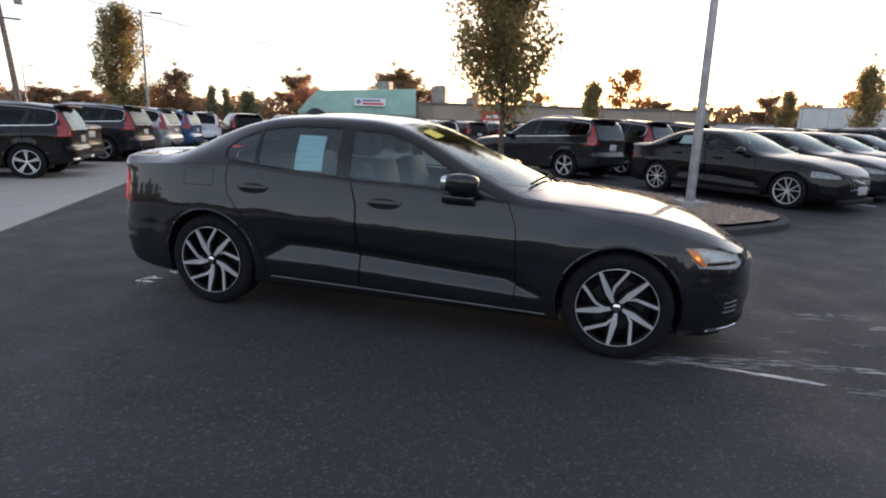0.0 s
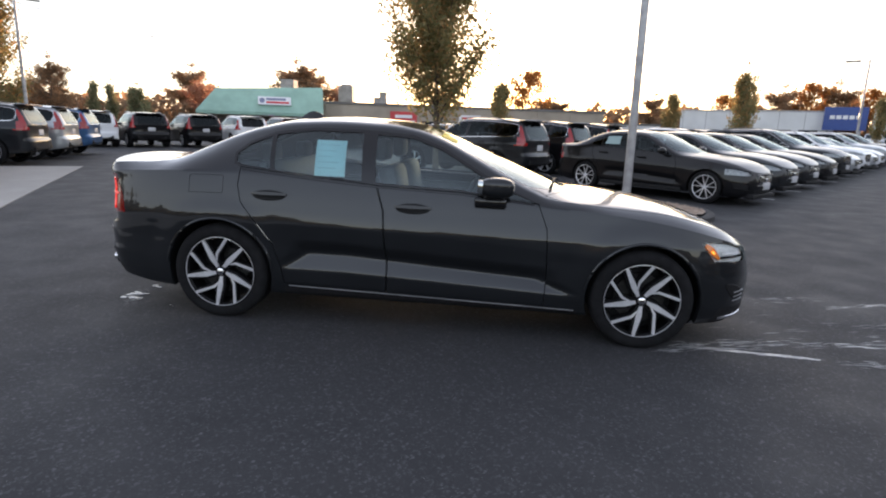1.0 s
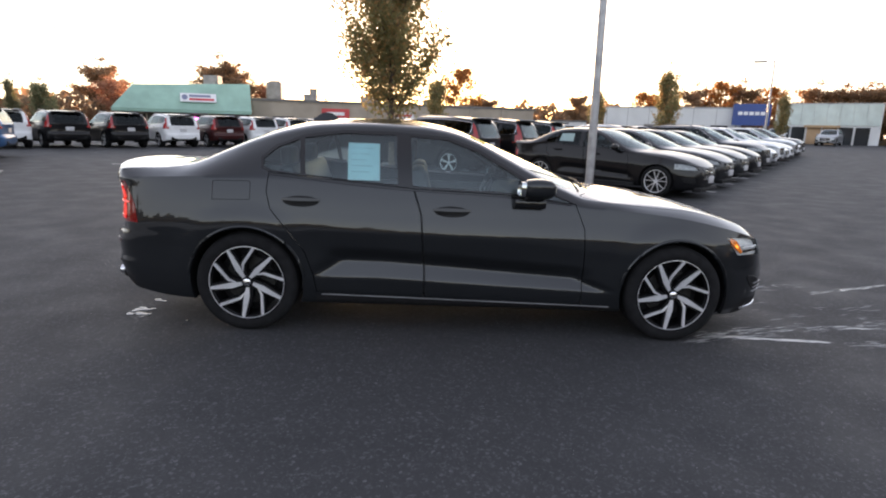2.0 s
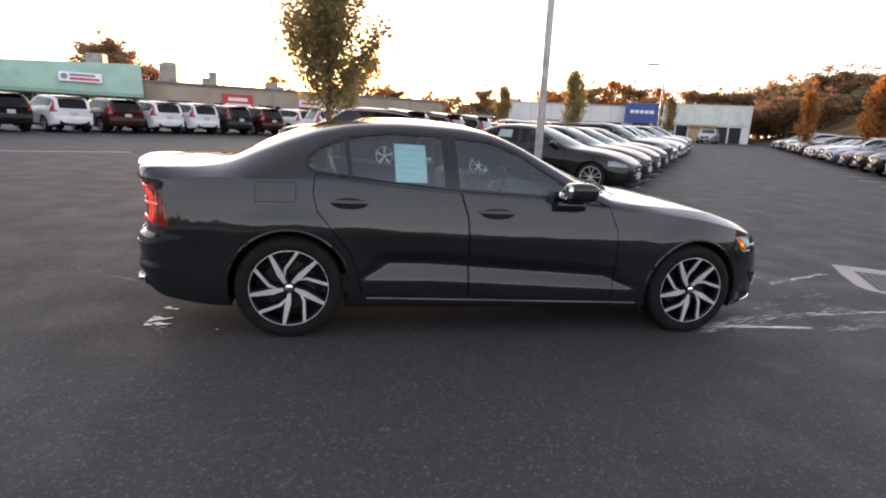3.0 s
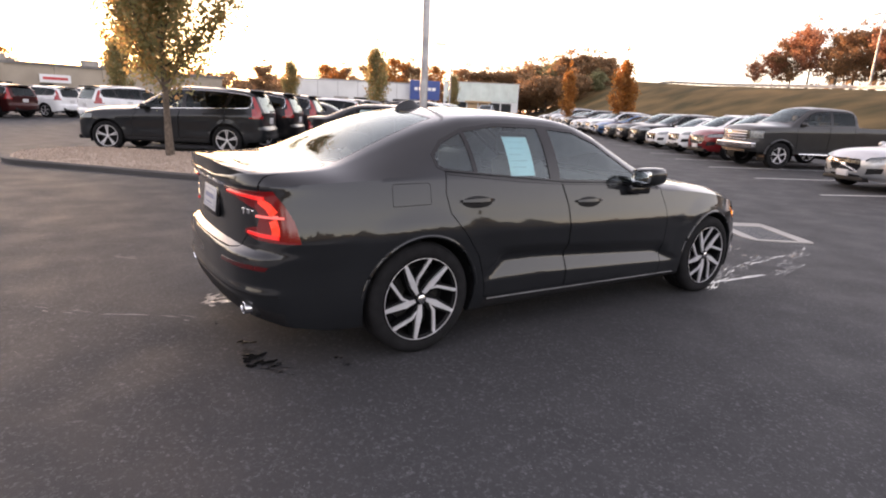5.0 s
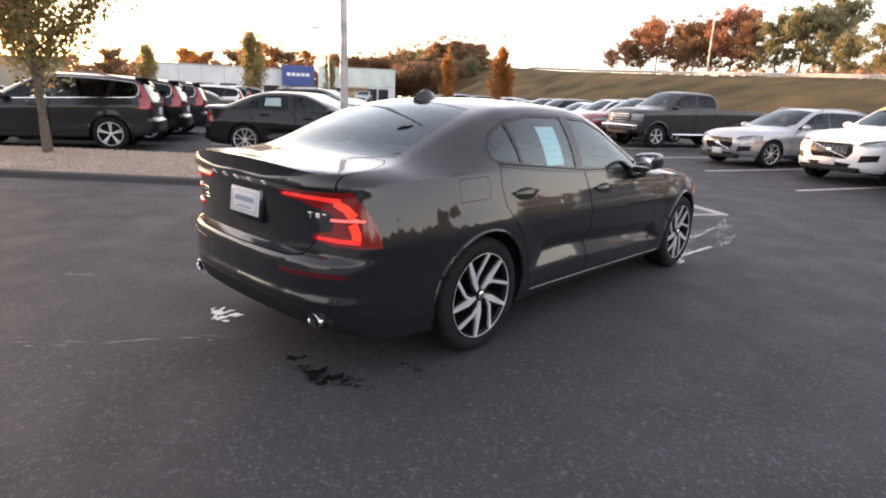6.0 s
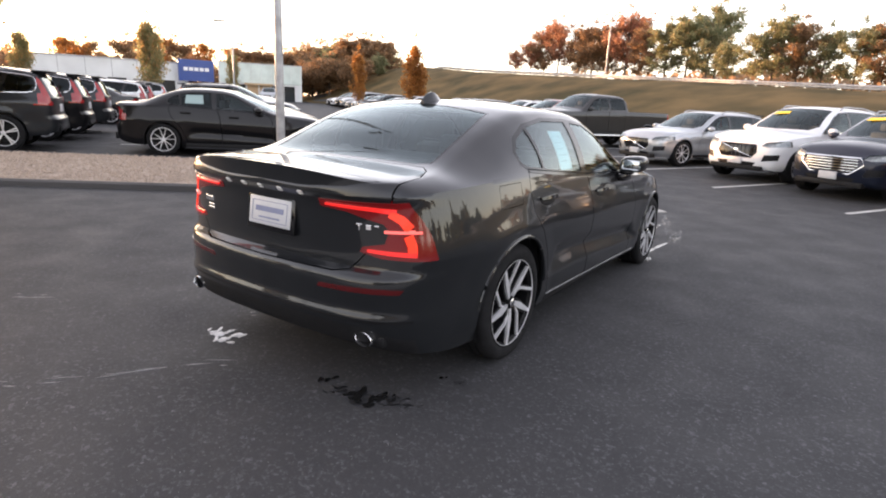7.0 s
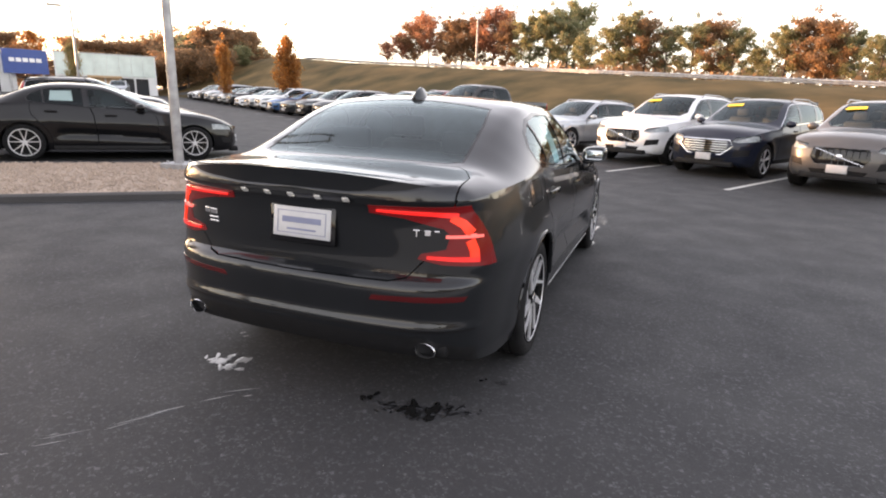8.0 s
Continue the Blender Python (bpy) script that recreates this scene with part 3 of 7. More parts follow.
SEDAN = dict(
    outline=[(-1.005, 0), (-0.995, 0.32), (-0.955, 0.60), (-0.86, 0.775), (-0.70, 0.855), (-0.35, 0.908), (0.1, 0.922), (1.0, 0.918), (2.0, 0.918), (2.75, 0.922), (3.05, 0.91), (3.30, 0.865), (3.50, 0.775), (3.63, 0.62), (3.71, 0.40), (3.748, 0.20), (3.756, 0)],
    zs=[(-1.0, 0.975), (-0.6, 1.005), (-0.2, 1.025), (0.2, 1.03), (0.7, 1.0), (1.2, 0.975), (1.7, 0.955), (2.2, 0.915), (2.5, 0.895), (2.9, 0.855), (3.2, 0.80), (3.45, 0.74), (3.6, 0.70), (3.756, 0.655)],
    zb=[(-1.0, 0.30), (-0.7, 0.24), (-0.4, 0.205), (0.5, 0.20), (2.4, 0.20), (3.2, 0.17), (3.756, 0.19)],
    zt=[(-1.0, 1.0), (-0.975, 1.05), (-0.93, 1.068), (-0.75, 1.080), (-0.56, 1.086), (-0.45, 1.108), (-0.2, 1.232), (0.0, 1.315), (0.2, 1.377), (0.45, 1.42), (0.8, 1.437), (1.1, 1.428), (1.33, 1.395), (1.6, 1.30), (1.85, 1.205), (2.1, 1.105), (2.3, 1.025), (2.42, 0.985), (2.55, 0.982), (2.95, 0.935), (3.35, 0.850), (3.55, 0.78), (3.68, 0.71), (3.756, 0.66)],
    cw=[(-1.0, 0.70), (-0.6, 0.69), (-0.45, 0.65), (-0.2, 0.625), (0.1, 0.625), (0.6, 0.635), (1.1, 0.64), (1.35, 0.65), (1.55, 0.672), (1.75, 0.705), (1.95, 0.742), (2.2, 0.79), (2.4, 0.79), (2.7, 0.74), (3.2, 0.69), (3.5, 0.60), (3.756, 0.40)],
    cz=[(-1.0, 0.99), (-0.93, 1.04), (-0.6, 1.06), (-0.45, 1.08), (-0.2, 1.175), (0.0, 1.258), (0.2, 1.325), (0.45, 1.375), (0.8, 1.392), (1.1, 1.386), (1.3, 1.363), (1.5, 1.30), (1.72, 1.192), (1.9, 1.098), (2.1, 1.005), (2.25, 0.955), (2.45, 0.938), (2.95, 0.905), (3.35, 0.822), (3.55, 0.755), (3.756, 0.655)],
    rear=[(0.20, 0.16), (0.30, 0.045), (0.38, 0.012), (0.43, 0.0), (0.47, 0.012), (0.58, 0.004), (0.625, 0.014), (0.655, 0.060), (0.72, 0.066), (0.85, 0.062), (0.93, 0.050), (0.975, 0.014)],
    front=[(0.17, 0.10), (0.25, 0.02), (0.45, 0.0), (0.58, 0.02), (0.66, 0.05), (0.72, 0.08)],
    side=side_sedan, base=2.872, R=0.335, r=0.245, width=0.235, arch=0.372, track=0.905,
    dlo=[(0.095, 1.087), (0.15, 1.062), (0.69, 1.011), (0.98, 0.993), (1.18, 0.985), (1.655, 0.971), (2.16, 0.926), (1.90, 1.037), (1.73, 1.132), (1.51, 1.255), (1.30, 1.326), (0.95, 1.347), (0.6, 1.345), (0.34, 1.306), (0.17, 1.235), (0.085, 1.157)],
    pillars=[((0.368, 1.05), (0.342, 1.27), 0.030), ((1.03, 0.99), (1.005, 1.33), 0.095), ((1.93, 0.95), (1.90, 1.06), 0.03)],
    screen=[(1.375, -0.01), (1.345, 0.55), (1.6, 0.595), (1.9, 0.665), (2.10, 0.70), (2.27, 0.52), (2.38, 0.28), (2.415, -0.01)],
    backlight=[(0.27, -0.01), (0.24, 0.50), (0.0, 0.540), (-0.25, 0.557), (-0.40, 0.565), (-0.445, 0.50), (-0.475, 0.25), (-0.485, -0.01)],
    tail=[(0.350, 0.945), (0.350, 0.912), (0.50, 0.900), (0.665, 0.862), (0.690, 0.835), (0.675, 0.775), (0.575, 0.752), (0.560, 0.728), (0.66, 0.708), (0.93, 0.705), (0.93, 0.985), (0.72, 0.960)],
    tail_x=[(-0.83, 0.985), (-0.765, 0.89), (-0.727, 0.816), (-0.700, 0.700)],
    head=[(0.50, 0.625), (0.62, 0.605), (0.93, 0.620), (0.93, 0.735), (0.80, 0.735), (0.58, 0.690)],
    head_x=3.24,
    grille=[(-0.01, 0.40), (0.34, 0.42), (0.42, 0.52), (0.40, 0.635), (-0.01, 0.650)],
    doors=[[(0.150, 1.066), (0.138, 0.946), (0.165, 0.835), (0.28, 0.70), (0.385, 0.56), (0.44, 0.40), (0.46, 0.285), (1.168, 0.268), (1.168, 0.42), (1.135, 0.83), (1.080, 0.992)],
           [(1.088, 0.990), (1.142, 0.83), (1.176, 0.42), (1.176, 0.268), (2.235, 0.250), (2.242, 0.42), (2.222, 0.77), (2.158, 0.928), (1.655, 0.975)]],
    sill=0.268,
    intakes=[[(-0.01, 0.24), (0.42, 0.25), (0.46, 0.33), (-0.01, 0.35)], [(0.58, 0.32), (0.80, 0.36), (0.82, 0.46), (0.62, 0.44)]],
)
SUV = dict(
    outline=[(-0.95, 0), (-0.945, 0.35), (-0.91, 0.65), (-0.82, 0.82), (-0.6, 0.90), (-0.2, 0.935), (0.3, 0.945), (1.5, 0.94), (2.5, 0.945), (2.9, 0.945), (3.2, 0.92), (3.45, 0.85), (3.6, 0.74), (3.69, 0.5), (3.73, 0.25), (3.74, 0)],
    zs=[(-0.95, 1.06), (-0.5, 1.12), (0.3, 1.11), (1.2, 1.075), (2.0, 1.04), (2.3, 1.02), (2.87, 0.985), (3.3, 0.93), (3.55, 0.86), (3.74, 0.78)],
    zb=[(-0.95, 0.40), (-0.6, 0.33), (0, 0.28), (1.4, 0.26), (2.9, 0.27), (3.4, 0.27), (3.74, 0.30)],
    zt=[(-0.95, 1.07), (-0.90, 1.13), (-0.80, 1.33), (-0.70, 1.50), (-0.62, 1.585), (-0.3, 1.62), (0.4, 1.655), (1.0, 1.655), (1.3, 1.625), (1.5, 1.56), (1.9, 1.38), (2.2, 1.22), (2.38, 1.13), (2.5, 1.115), (3.0, 1.08), (3.4, 1.01), (3.6, 0.91), (3.74, 0.80)],
    cw=[(-0.95, 0.62), (-0.8, 0.64), (-0.6, 0.66), (0, 0.67), (1.0, 0.67), (1.3, 0.675), (1.6, 0.71), (2.0, 0.78), (2.3, 0.82), (2.5, 0.80), (3.2, 0.72), (3.74, 0.4)],
    cz=[(-0.95, 1.06), (-0.9, 1.12), (-0.8, 1.30), (-0.7, 1.46), (-0.6, 1.54), (0, 1.59), (1.0, 1.605), (1.3, 1.57), (1.5, 1.49), (1.8, 1.32), (2.05, 1.17), (2.3, 1.05), (2.5, 1.045), (3.0, 1.02), (3.4, 0.96), (3.74, 0.78)],
    rear=[(0.28, 0.12), (0.40, 0.03), (0.52, 0.0), (0.66, 0.0), (0.70, 0.05), (0.85, 0.06), (1.06, 0.05)],
    front=[(0.26, 0.10), (0.36, 0.02), (0.55, 0.0), (0.75, 0.02), (0.88, 0.06)],
    side=side_suv, base=2.87, R=0.365, r=0.255, width=0.24, arch=0.415, track=0.93,
    dlo=[(-0.62, 1.32), (-0.55, 1.18), (-0.1, 1.15), (1.0, 1.11), (2.05, 1.065), (2.12, 1.075), (1.85, 1.23), (1.55, 1.42), (1.32, 1.52), (0.9, 1.555), (0.2, 1.545), (-0.4, 1.50), (-0.58, 1.45)],
    pillars=[((0.02, 1.14), (-0.14, 1.54), 0.09), ((1.02, 1.1), (0.98, 1.55), 0.10)],
    screen=[(1.40, -0.01), (1.37, 0.57), (1.7, 0.62), (2.0, 0.70), (2.2, 0.60), (2.32, 0.3), (2.36, -0.01)],
    backlight=[(-0.68, -0.01), (-0.70, 0.55), (-0.80, 0.57), (-0.875, 0.55), (-0.90, 0.3), (-0.905, -0.01)],
    tail=[(0.66, 0.98), (0.68, 0.92), (0.97, 0.92), (0.97, 1.10), (0.815, 1.16), (0.735, 1.48), (0.690, 1.48), (0.735, 1.14), (0.74, 1.02)],
    tail_x=[(-0.60, 1.6), (-0.62, 1.2), (-0.58, 0.85)],
    head=[(0.52, 0.78), (0.65, 0.76), (0.95, 0.79), (0.95, 0.90), (0.80, 0.90), (0.55, 0.86)],
    head_x=3.22,
    grille=[(-0.01, 0.50), (0.36, 0.52), (0.46, 0.64), (0.43, 0.80), (-0.01, 0.83)],
    doors=[[(0.02, 1.13), (0.03, 0.85), (0.36, 0.60), (0.43, 0.36), (1.15, 0.345), (1.14, 0.9), (1.09, 1.10)],
           [(1.10, 1.095), (1.15, 0.9), (1.16, 0.345), (2.25, 0.34), (2.26, 0.8), (2.12, 1.055)]],
    sill=0.36,
    intakes=[[(-0.01, 0.34), (0.40, 0.35), (0.46, 0.43), (-0.01, 0.45)], [(0.56, 0.46), (0.82, 0.50), (0.83, 0.62), (0.60, 0.60)]],
)
WAGON = dict(SUV)
WAGON.update({k: [(x, y - (0.10 + 0.06 * smooth_step(0.9, 1.6, y))) for x, y in SUV[k]] for k in ("zs", "zt", "cz", "dlo", "tail", "head", "grille")})
WAGON["intakes"] = [[(x, y - 0.08) for x, y in q] for q in SUV["intakes"]]
WAGON.update({"zb": [(x, y - 0.05) for x, y in SUV["zb"]], "R": 0.345, "r": 0.245, "arch": 0.385, "sill": 0.30,
              "pillars": [((a[0], a[1] - 0.1), (b[0], b[1] - 0.15), w) for a, b, w in SUV["pillars"]],
              "doors": [[(x, y - 0.10 if y > 0.5 else y - 0.05) for x, y in d] for d in SUV["doors"]]})
TRUCK = dict(
    outline=[(-1.22, 0), (-1.22, 0.5), (-1.20, 0.93), (-1.12, 0.985), (-0.6, 1.0), (1.0, 1.0), (2.5, 1.0), (3.7, 1.0), (4.2, 0.98), (4.45, 0.90), (4.55, 0.7), (4.60, 0.4), (4.61, 0)],
    zs=[(-1.22, 1.34), (1.0, 1.34), (1.6, 1.32), (3.4, 1.28), (4.0, 1.25), (4.4, 1.20), (4.61, 1.12)],
    zb=[(-1.22, 0.62), (-0.7, 0.52), (0, 0.48), (3.7, 0.48), (4.61, 0.50)],
    zt=[(-1.22, 1.345), (1.02, 1.345), (1.06, 1.36), (1.10, 1.72), (1.16, 1.88), (1.5, 1.93), (2.3, 1.95), (2.55, 1.92), (2.75, 1.83), (3.25, 1.52), (3.45, 1.40), (3.6, 1.39), (4.2, 1.34), (4.45, 1.28), (4.61, 1.13)],
    cw=[(-1.22, 0.9), (1.0, 0.9), (1.08, 0.78), (1.2, 0.74), (2.4, 0.72), (2.9, 0.78), (3.4, 0.88), (4.2, 0.82), (4.61, 0.6)],
    cz=[(-1.22, 1.344), (1.02, 1.344), (1.06, 1.355), (1.10, 1.68), (1.16, 1.83), (1.5, 1.88), (2.3, 1.89), (2.55, 1.86), (2.75, 1.76), (3.2, 1.45), (3.4, 1.33), (4.2, 1.29), (4.45, 1.24), (4.61, 1.12)],
    rear=[(0.5, 0.08), (0.62, 0.0), (0.72, 0.0), (0.76, 0.06), (1.35, 0.06)],
    front=[(0.5, 0.10), (0.6, 0.0), (0.8, 0.0), (0.86, 0.04), (1.1, 0.05), (1.2, 0.08)],
    side=side_truck, base=3.68, R=0.405, r=0.245, width=0.27, arch=0.47, track=0.985,
    dlo=[(1.20, 1.40), (1.9, 1.38), (3.08, 1.34), (3.12, 1.36), (2.95, 1.52), (2.72, 1.70), (2.5, 1.79), (2.0, 1.83), (1.35, 1.82), (1.22, 1.76)],
    pillars=[((2.02, 1.38), (2.0, 1.8), 0.10)],
    screen=[(2.66, -0.01), (2.62, 0.62), (2.9, 0.68), (3.2, 0.76), (3.32, 0.5), (3.36, -0.01)],
    backlight=[(1.205, -0.01), (1.20, 0.6), (1.125, 0.62), (1.115, -0.01)],
    tail=[(0.86, 0.98), (1.05, 0.98), (1.05, 1.30), (0.86, 1.30)], tail_x=[(-1.08, 1.4), (-1.08, 0.9)],
    head=[(0.60, 0.92), (1.02, 0.92), (1.02, 1.15), (0.60, 1.15)], head_x=4.28,
    grille=[(-0.01, 0.84), (0.55, 0.84), (0.55, 1.16), (-0.01, 1.16)],
    doors=[[(1.22, 1.34), (1.22, 0.62), (2.06, 0.62), (2.06, 1.34)], [(2.075, 1.33), (2.075, 0.62), (3.12, 0.62), (3.2, 1.2), (3.12, 1.33)]],
    sill=0.60,
    intakes=[[(-0.01, 0.66), (0.55, 0.66), (0.55, 0.74), (-0.01, 0.74)]],
)


def panel_car(sp, name, label, body_paint, fine, group=""):
    """A car with its panels, glass, lamps and wheels; the hub of the rear axle lies over the origin."""
    car = thing(name, label, "car", group)
    bm = half_shell(sp, 0.03 if fine else 0.075, 58 if fine else 20, 30 if fine else 16)
    kinds = bm.faces.layers.int.new("kind")
    flank = lambda c, n: n.y < -0.30
    on_top = lambda c, n: n.z > 0.12
    aft = lambda c, n: c.x < sp["tail_x"][0][0] + 0.35 and n.x < 0.5
    fore = lambda c, n: c.x > sp["head_x"] - 0.3
    gap = 0.0028 if fine else 0.004

    def mark(poly, plane, keep, code, sure=None):
        cut(bm, poly, plane, keep)
        for f in pick(bm, poly, plane, keep):
            if sure is None or sure(f.calc_center_median()):
                f[kinds] = code

    def ring(poly, plane, keep, code, gap=gap):
        outer, inner = grown(poly, gap), grown(poly, -gap)
        cut(bm, outer, plane, keep)
        cut(bm, inner, plane, keep)
        drop = [f for f in pick(bm, outer, plane, keep) if not inside(inner, f.calc_center_median()[PLANES[plane][0]], f.calc_center_median()[PLANES[plane][1]])]
        for f in pick(bm, inner, plane, keep):
            f[kinds] = code
        bmesh.ops.delete(bm, geom=drop, context="FACES")

    # wheel arches
    for xw in (0.0, sp["base"]):
        hole = circle2(xw, sp["R"], sp["arch"], 40 if fine else 24)
        cut(bm, hole, "side", lambda c, n: c.y < -0.5)
        bmesh.ops.delete(bm, geom=[f for f in pick(bm, hole, "side", lambda c, n: True)], context="FACES")
    bm.normal_update()
    for k, door in enumerate(sp["doors"]):
        ring(door, "side", lambda c, n: n.y < -0.3 and c.z < 1.35, 10 + k)
    if fine:
        ring([(-0.205, 0.882), (0.03, 0.888), (0.035, 0.90), (0.035, 0.995), (0.025, 1.005), (-0.195, 1.0), (-0.205, 0.99)], "side", flank, 12, 0.0014)
    # glass house
    dlo = sp["dlo"]
    mark(dlo, "side", lambda c, n: n.y < -0.12, 20)
    inner = grown(dlo, -0.020)
    bays, rest = [], inner
    for (x0, z0), (x1, z1), w in sp["pillars"]:
        dx, dz = x1 - x0, z1 - z0
        L = math.hypot(dx, dz)
        nx, nz = -dz / L, dx / L
        if nx > 0:
            nx, nz = -nx, -nz
        bays.append(clipped(rest, x0 + nx * w / 2, z0 + nz * w / 2, nx, nz))
        rest = clipped(rest, x0 - nx * w / 2, z0 - nz * w / 2, -nx, -nz)
    bays.append(rest)
    for k, bay in enumerate(bays):
        if len(bay) > 2:
            mark(bay, "side", lambda c, n: n.y < -0.12, 21 + k)
    flip = lambda poly: [(x, -y) for x, y in poly]
    mark(grown(flip(sp["screen"]), 0.02), "top", on_top, 30)
    mark(flip(sp["screen"]), "top", on_top, 31)
    rear_top = lambda c, n: n.z > 0.02 and c.z > sp["zs"][0][1] + 0.02
    mark(grown(flip(sp["backlight"]), 0.014), "top", rear_top, 32)
    mark(flip(sp["backlight"]), "top", rear_top, 33)
    # lamps and grille
    bound = curve_fn(sorted((z, x) for x, z in sp["tail_x"]))
    if fine:
        tx = [(-1.1, 1.0)] + sp["tail_x"] + [(-1.1, 0.69)]
        cut(bm, tx, "side", lambda c, n: c.y < -0.6)
    mark([(-a, b) for a, b in sp["tail"]], "rear", aft, 40, lambda c: c.x < bound(c.z))
    if fine:
        slant = [(3.205, 0.75), (3.95, 0.75), (3.95, 0.58), (3.345, 0.58)]
        cut(bm, slant, "side", lambda c, n: c.y < -0.4 and c.x > 3.1)
        mark([(-a, b) for a, b in sp["head"]], "rear", lambda c, n: c.x > 3.15, 41, lambda c: inside(slant, c.x, c.z))
    else:
        mark([(-a, b) for a, b in sp["head"]], "rear", lambda c, n: c.x > sp["head_x"], 41)
    mark([(-a, b) for a, b in sp["grille"]], "rear", lambda c, n: n.x > 0.4 and c.x > sp["head_x"], 42)
    for poly in sp["intakes"]:
        if not fine:
            mark([(-a, b) for a, b in poly], "rear", lambda c, n: c.x > sp["head_x"], 47)
    if fine:
        # bumper skirts, reflectors and the lines of lid and bonnet
        mark([(0.02, 0.18), (-0.80, 0.18), (-0.80, 0.33), (-0.60, 0.392), (0.02, 0.398)], "rear", lambda c, n: c.x < -0.55, 43)
        mark([(-0.375, 0.548), (-0.76, 0.558), (-0.775, 0.580), (-0.70, 0.582), (-0.39, 0.570)], "rear", lambda c, n: c.x < -0.6, 44)
        mark([(0.44, 0.15), (2.46, 0.15), (2.46, 0.238), (0.46, 0.262)], "side", lambda c, n: c.y < -0.6, 45)
        mark([(0.02, 0.17), (-0.80, 0.17), (-0.80, 0.30), (0.02, 0.34)], "rear", lambda c, n: c.x > 3.35, 46)

        def seam(points, plane, keep, w=0.0026):
            for a, b in zip(points, points[1:]):
                d = (Vector(b) - Vector(a)).normalized()
                n = Vector((-d.y, d.x)) * w
                a2, b2 = Vector(a) - d * w, Vector(b) + d * w
                quad = [tuple(a2 + n), tuple(a2 - n), tuple(b2 - n), tuple(b2 + n)]
                cut(bm, quad, plane, keep)
                bmesh.ops.delete(bm, geom=[f for f in pick(bm, quad, plane, keep) if f[kinds] == 0], context="FACES")

        aft_face = lambda c, n: c.x < -0.8 and n.x < -0.35
        seam([(0.01, 0.628), (-0.45, 0.632), (-0.52, 0.645), (-0.60, 0.735)], "rear", aft_face)
        seam([(-0.66, 0.875), (-0.70, 0.945), (-0.715, 0.985)], "rear", aft_face)
        seam([(-1.0, -0.70), (-0.85, -0.712), (-0.65, -0.692), (-0.52, -0.63), (-0.47, -0.575)], "top", lambda c, n: n.z > 0.2 and c.z > 0.98)
        seam([(-0.47, -0.575), (-0.50, -0.4), (-0.515, -0.2), (-0.52, 0.01)], "top", lambda c, n: n.z > 0.2 and c.z > 0.98)
        seam([(2.455, 0.01), (2.42, -0.3), (2.33, -0.54), (2.21, -0.74), (2.35, -0.80), (2.8, -0.765), (3.2, -0.71), (3.45, -0.635), (3.56, -0.50), (3.62, -0.3), (3.65, 0.01)], "top", lambda c, n: n.z > 0.3 and c.z > 0.6 and c.x > 2.0)
        lid = [(-1.02, 0.02), (-1.02, -0.705), (-0.85, -0.715), (-0.65, -0.695), (-0.52, -0.632), (-0.468, -0.577), (-0.50, -0.4), (-0.523, 0.02)]
        for f in pick(bm, lid, "top", lambda c, n: c.z > 0.94):
            if f[kinds] == 0:
                f[kinds] = 50
        for f in pick(bm, [(0.02, 0.630), (-0.455, 0.634), (-0.525, 0.648), (-0.605, 0.740), (-0.60, 0.78), (-0.66, 0.875), (-0.715, 0.99), (0.02, 1.02)], "rear", aft_face):
            if f[kinds] == 0:
                f[kinds] = 50
        hood = [(2.458, 0.02), (2.42, -0.3), (2.33, -0.54), (2.21, -0.745), (2.35, -0.803), (2.8, -0.768), (3.2, -0.713), (3.45, -0.638), (3.562, -0.50), (3.622, -0.3), (3.652, 0.02)]
        for f in pick(bm, hood, "top", lambda c, n: n.z > 0.3 and c.z > 0.6):
            if f[kinds] == 0:
                f[kinds] = 51
    bm.normal_update()
    by = {}
    for f in bm.faces:
        by.setdefault(f[kinds], []).append(f)

    def made(code, nm, mat, mode, label2="", rim=0.012, shift=0.0):
        fs = by.get(code)
        if fs:
            return part(nm, lifted(fs, mode, rim, shift), mat, car, label2)

    made(0, "body", body_paint, "both", rim=0.014)
    rear_glass = M_REAR if fine else M_GLASS_DARK
    for mode in ("right", "left"):
        for k in range(2):
            made(10 + k, "door", body_paint, mode)
        made(12, "fuel_lid", body_paint, mode) if mode == "right" else None
        if mode == "left" and fine and 12 in by:
            made(12, "wing_panel", body_paint, mode)
        made(20, "window_trim", M_GLOSSBLACK, mode, "gloss black window surround", 0.006, -0.001)
        for k in range(4):
            made(21 + k, "window", (M_GLASS_DARK if (k == 0 or (k == 1 and len(bays) > 2)) and not fine else M_GLASS if fine else M_GLASS_PARKED), mode, rim=0.0, shift=0.004)
        made(41, "headlight", M_LENS, mode, "clear headlight lens", 0.0, 0.0)
        hs = by.get(41)
        if hs:
            part("headlight_bowl", lifted(hs, mode, 0.0, 0.03), M_BOWL if fine else M_BOWLDIM, car, "silvery lamp bowl")
        made(40, "tail_light", M_RED if not fine else M_LENSLIT, mode, "red tail light", 0.02, -0.003)
        made(44, "reflector", M_REDDARK, mode, "red bumper reflector", 0.006, -0.002)
    made(30, "windscreen_surround", M_GLOSSBLACK, "both", "", 0.004)
    made(31, "windscreen", M_SCREEN if fine else M_GLASS_PARKED, "both", "", 0.0, 0.002)
    made(32, "rear_window_surround", M_GLOSSBLACK, "both", "", 0.004)
    made(33, "rear_window", rear_glass, "both", "", 0.0, 0.002)
    made(42, "grille", M_GLOSSBLACK, "both", "gloss black grille", 0.02, 0.012)
    made(47, "air_intake", M_DARKTRIM, "both", "black lower air intakes", 0.01, 0.01)
    made(43, "bumper_skirt", M_DARKTRIM, "both", "black lower skirt", 0.01)
    made(46, "bumper_skirt", M_DARKTRIM, "both", "black lower skirt", 0.01)
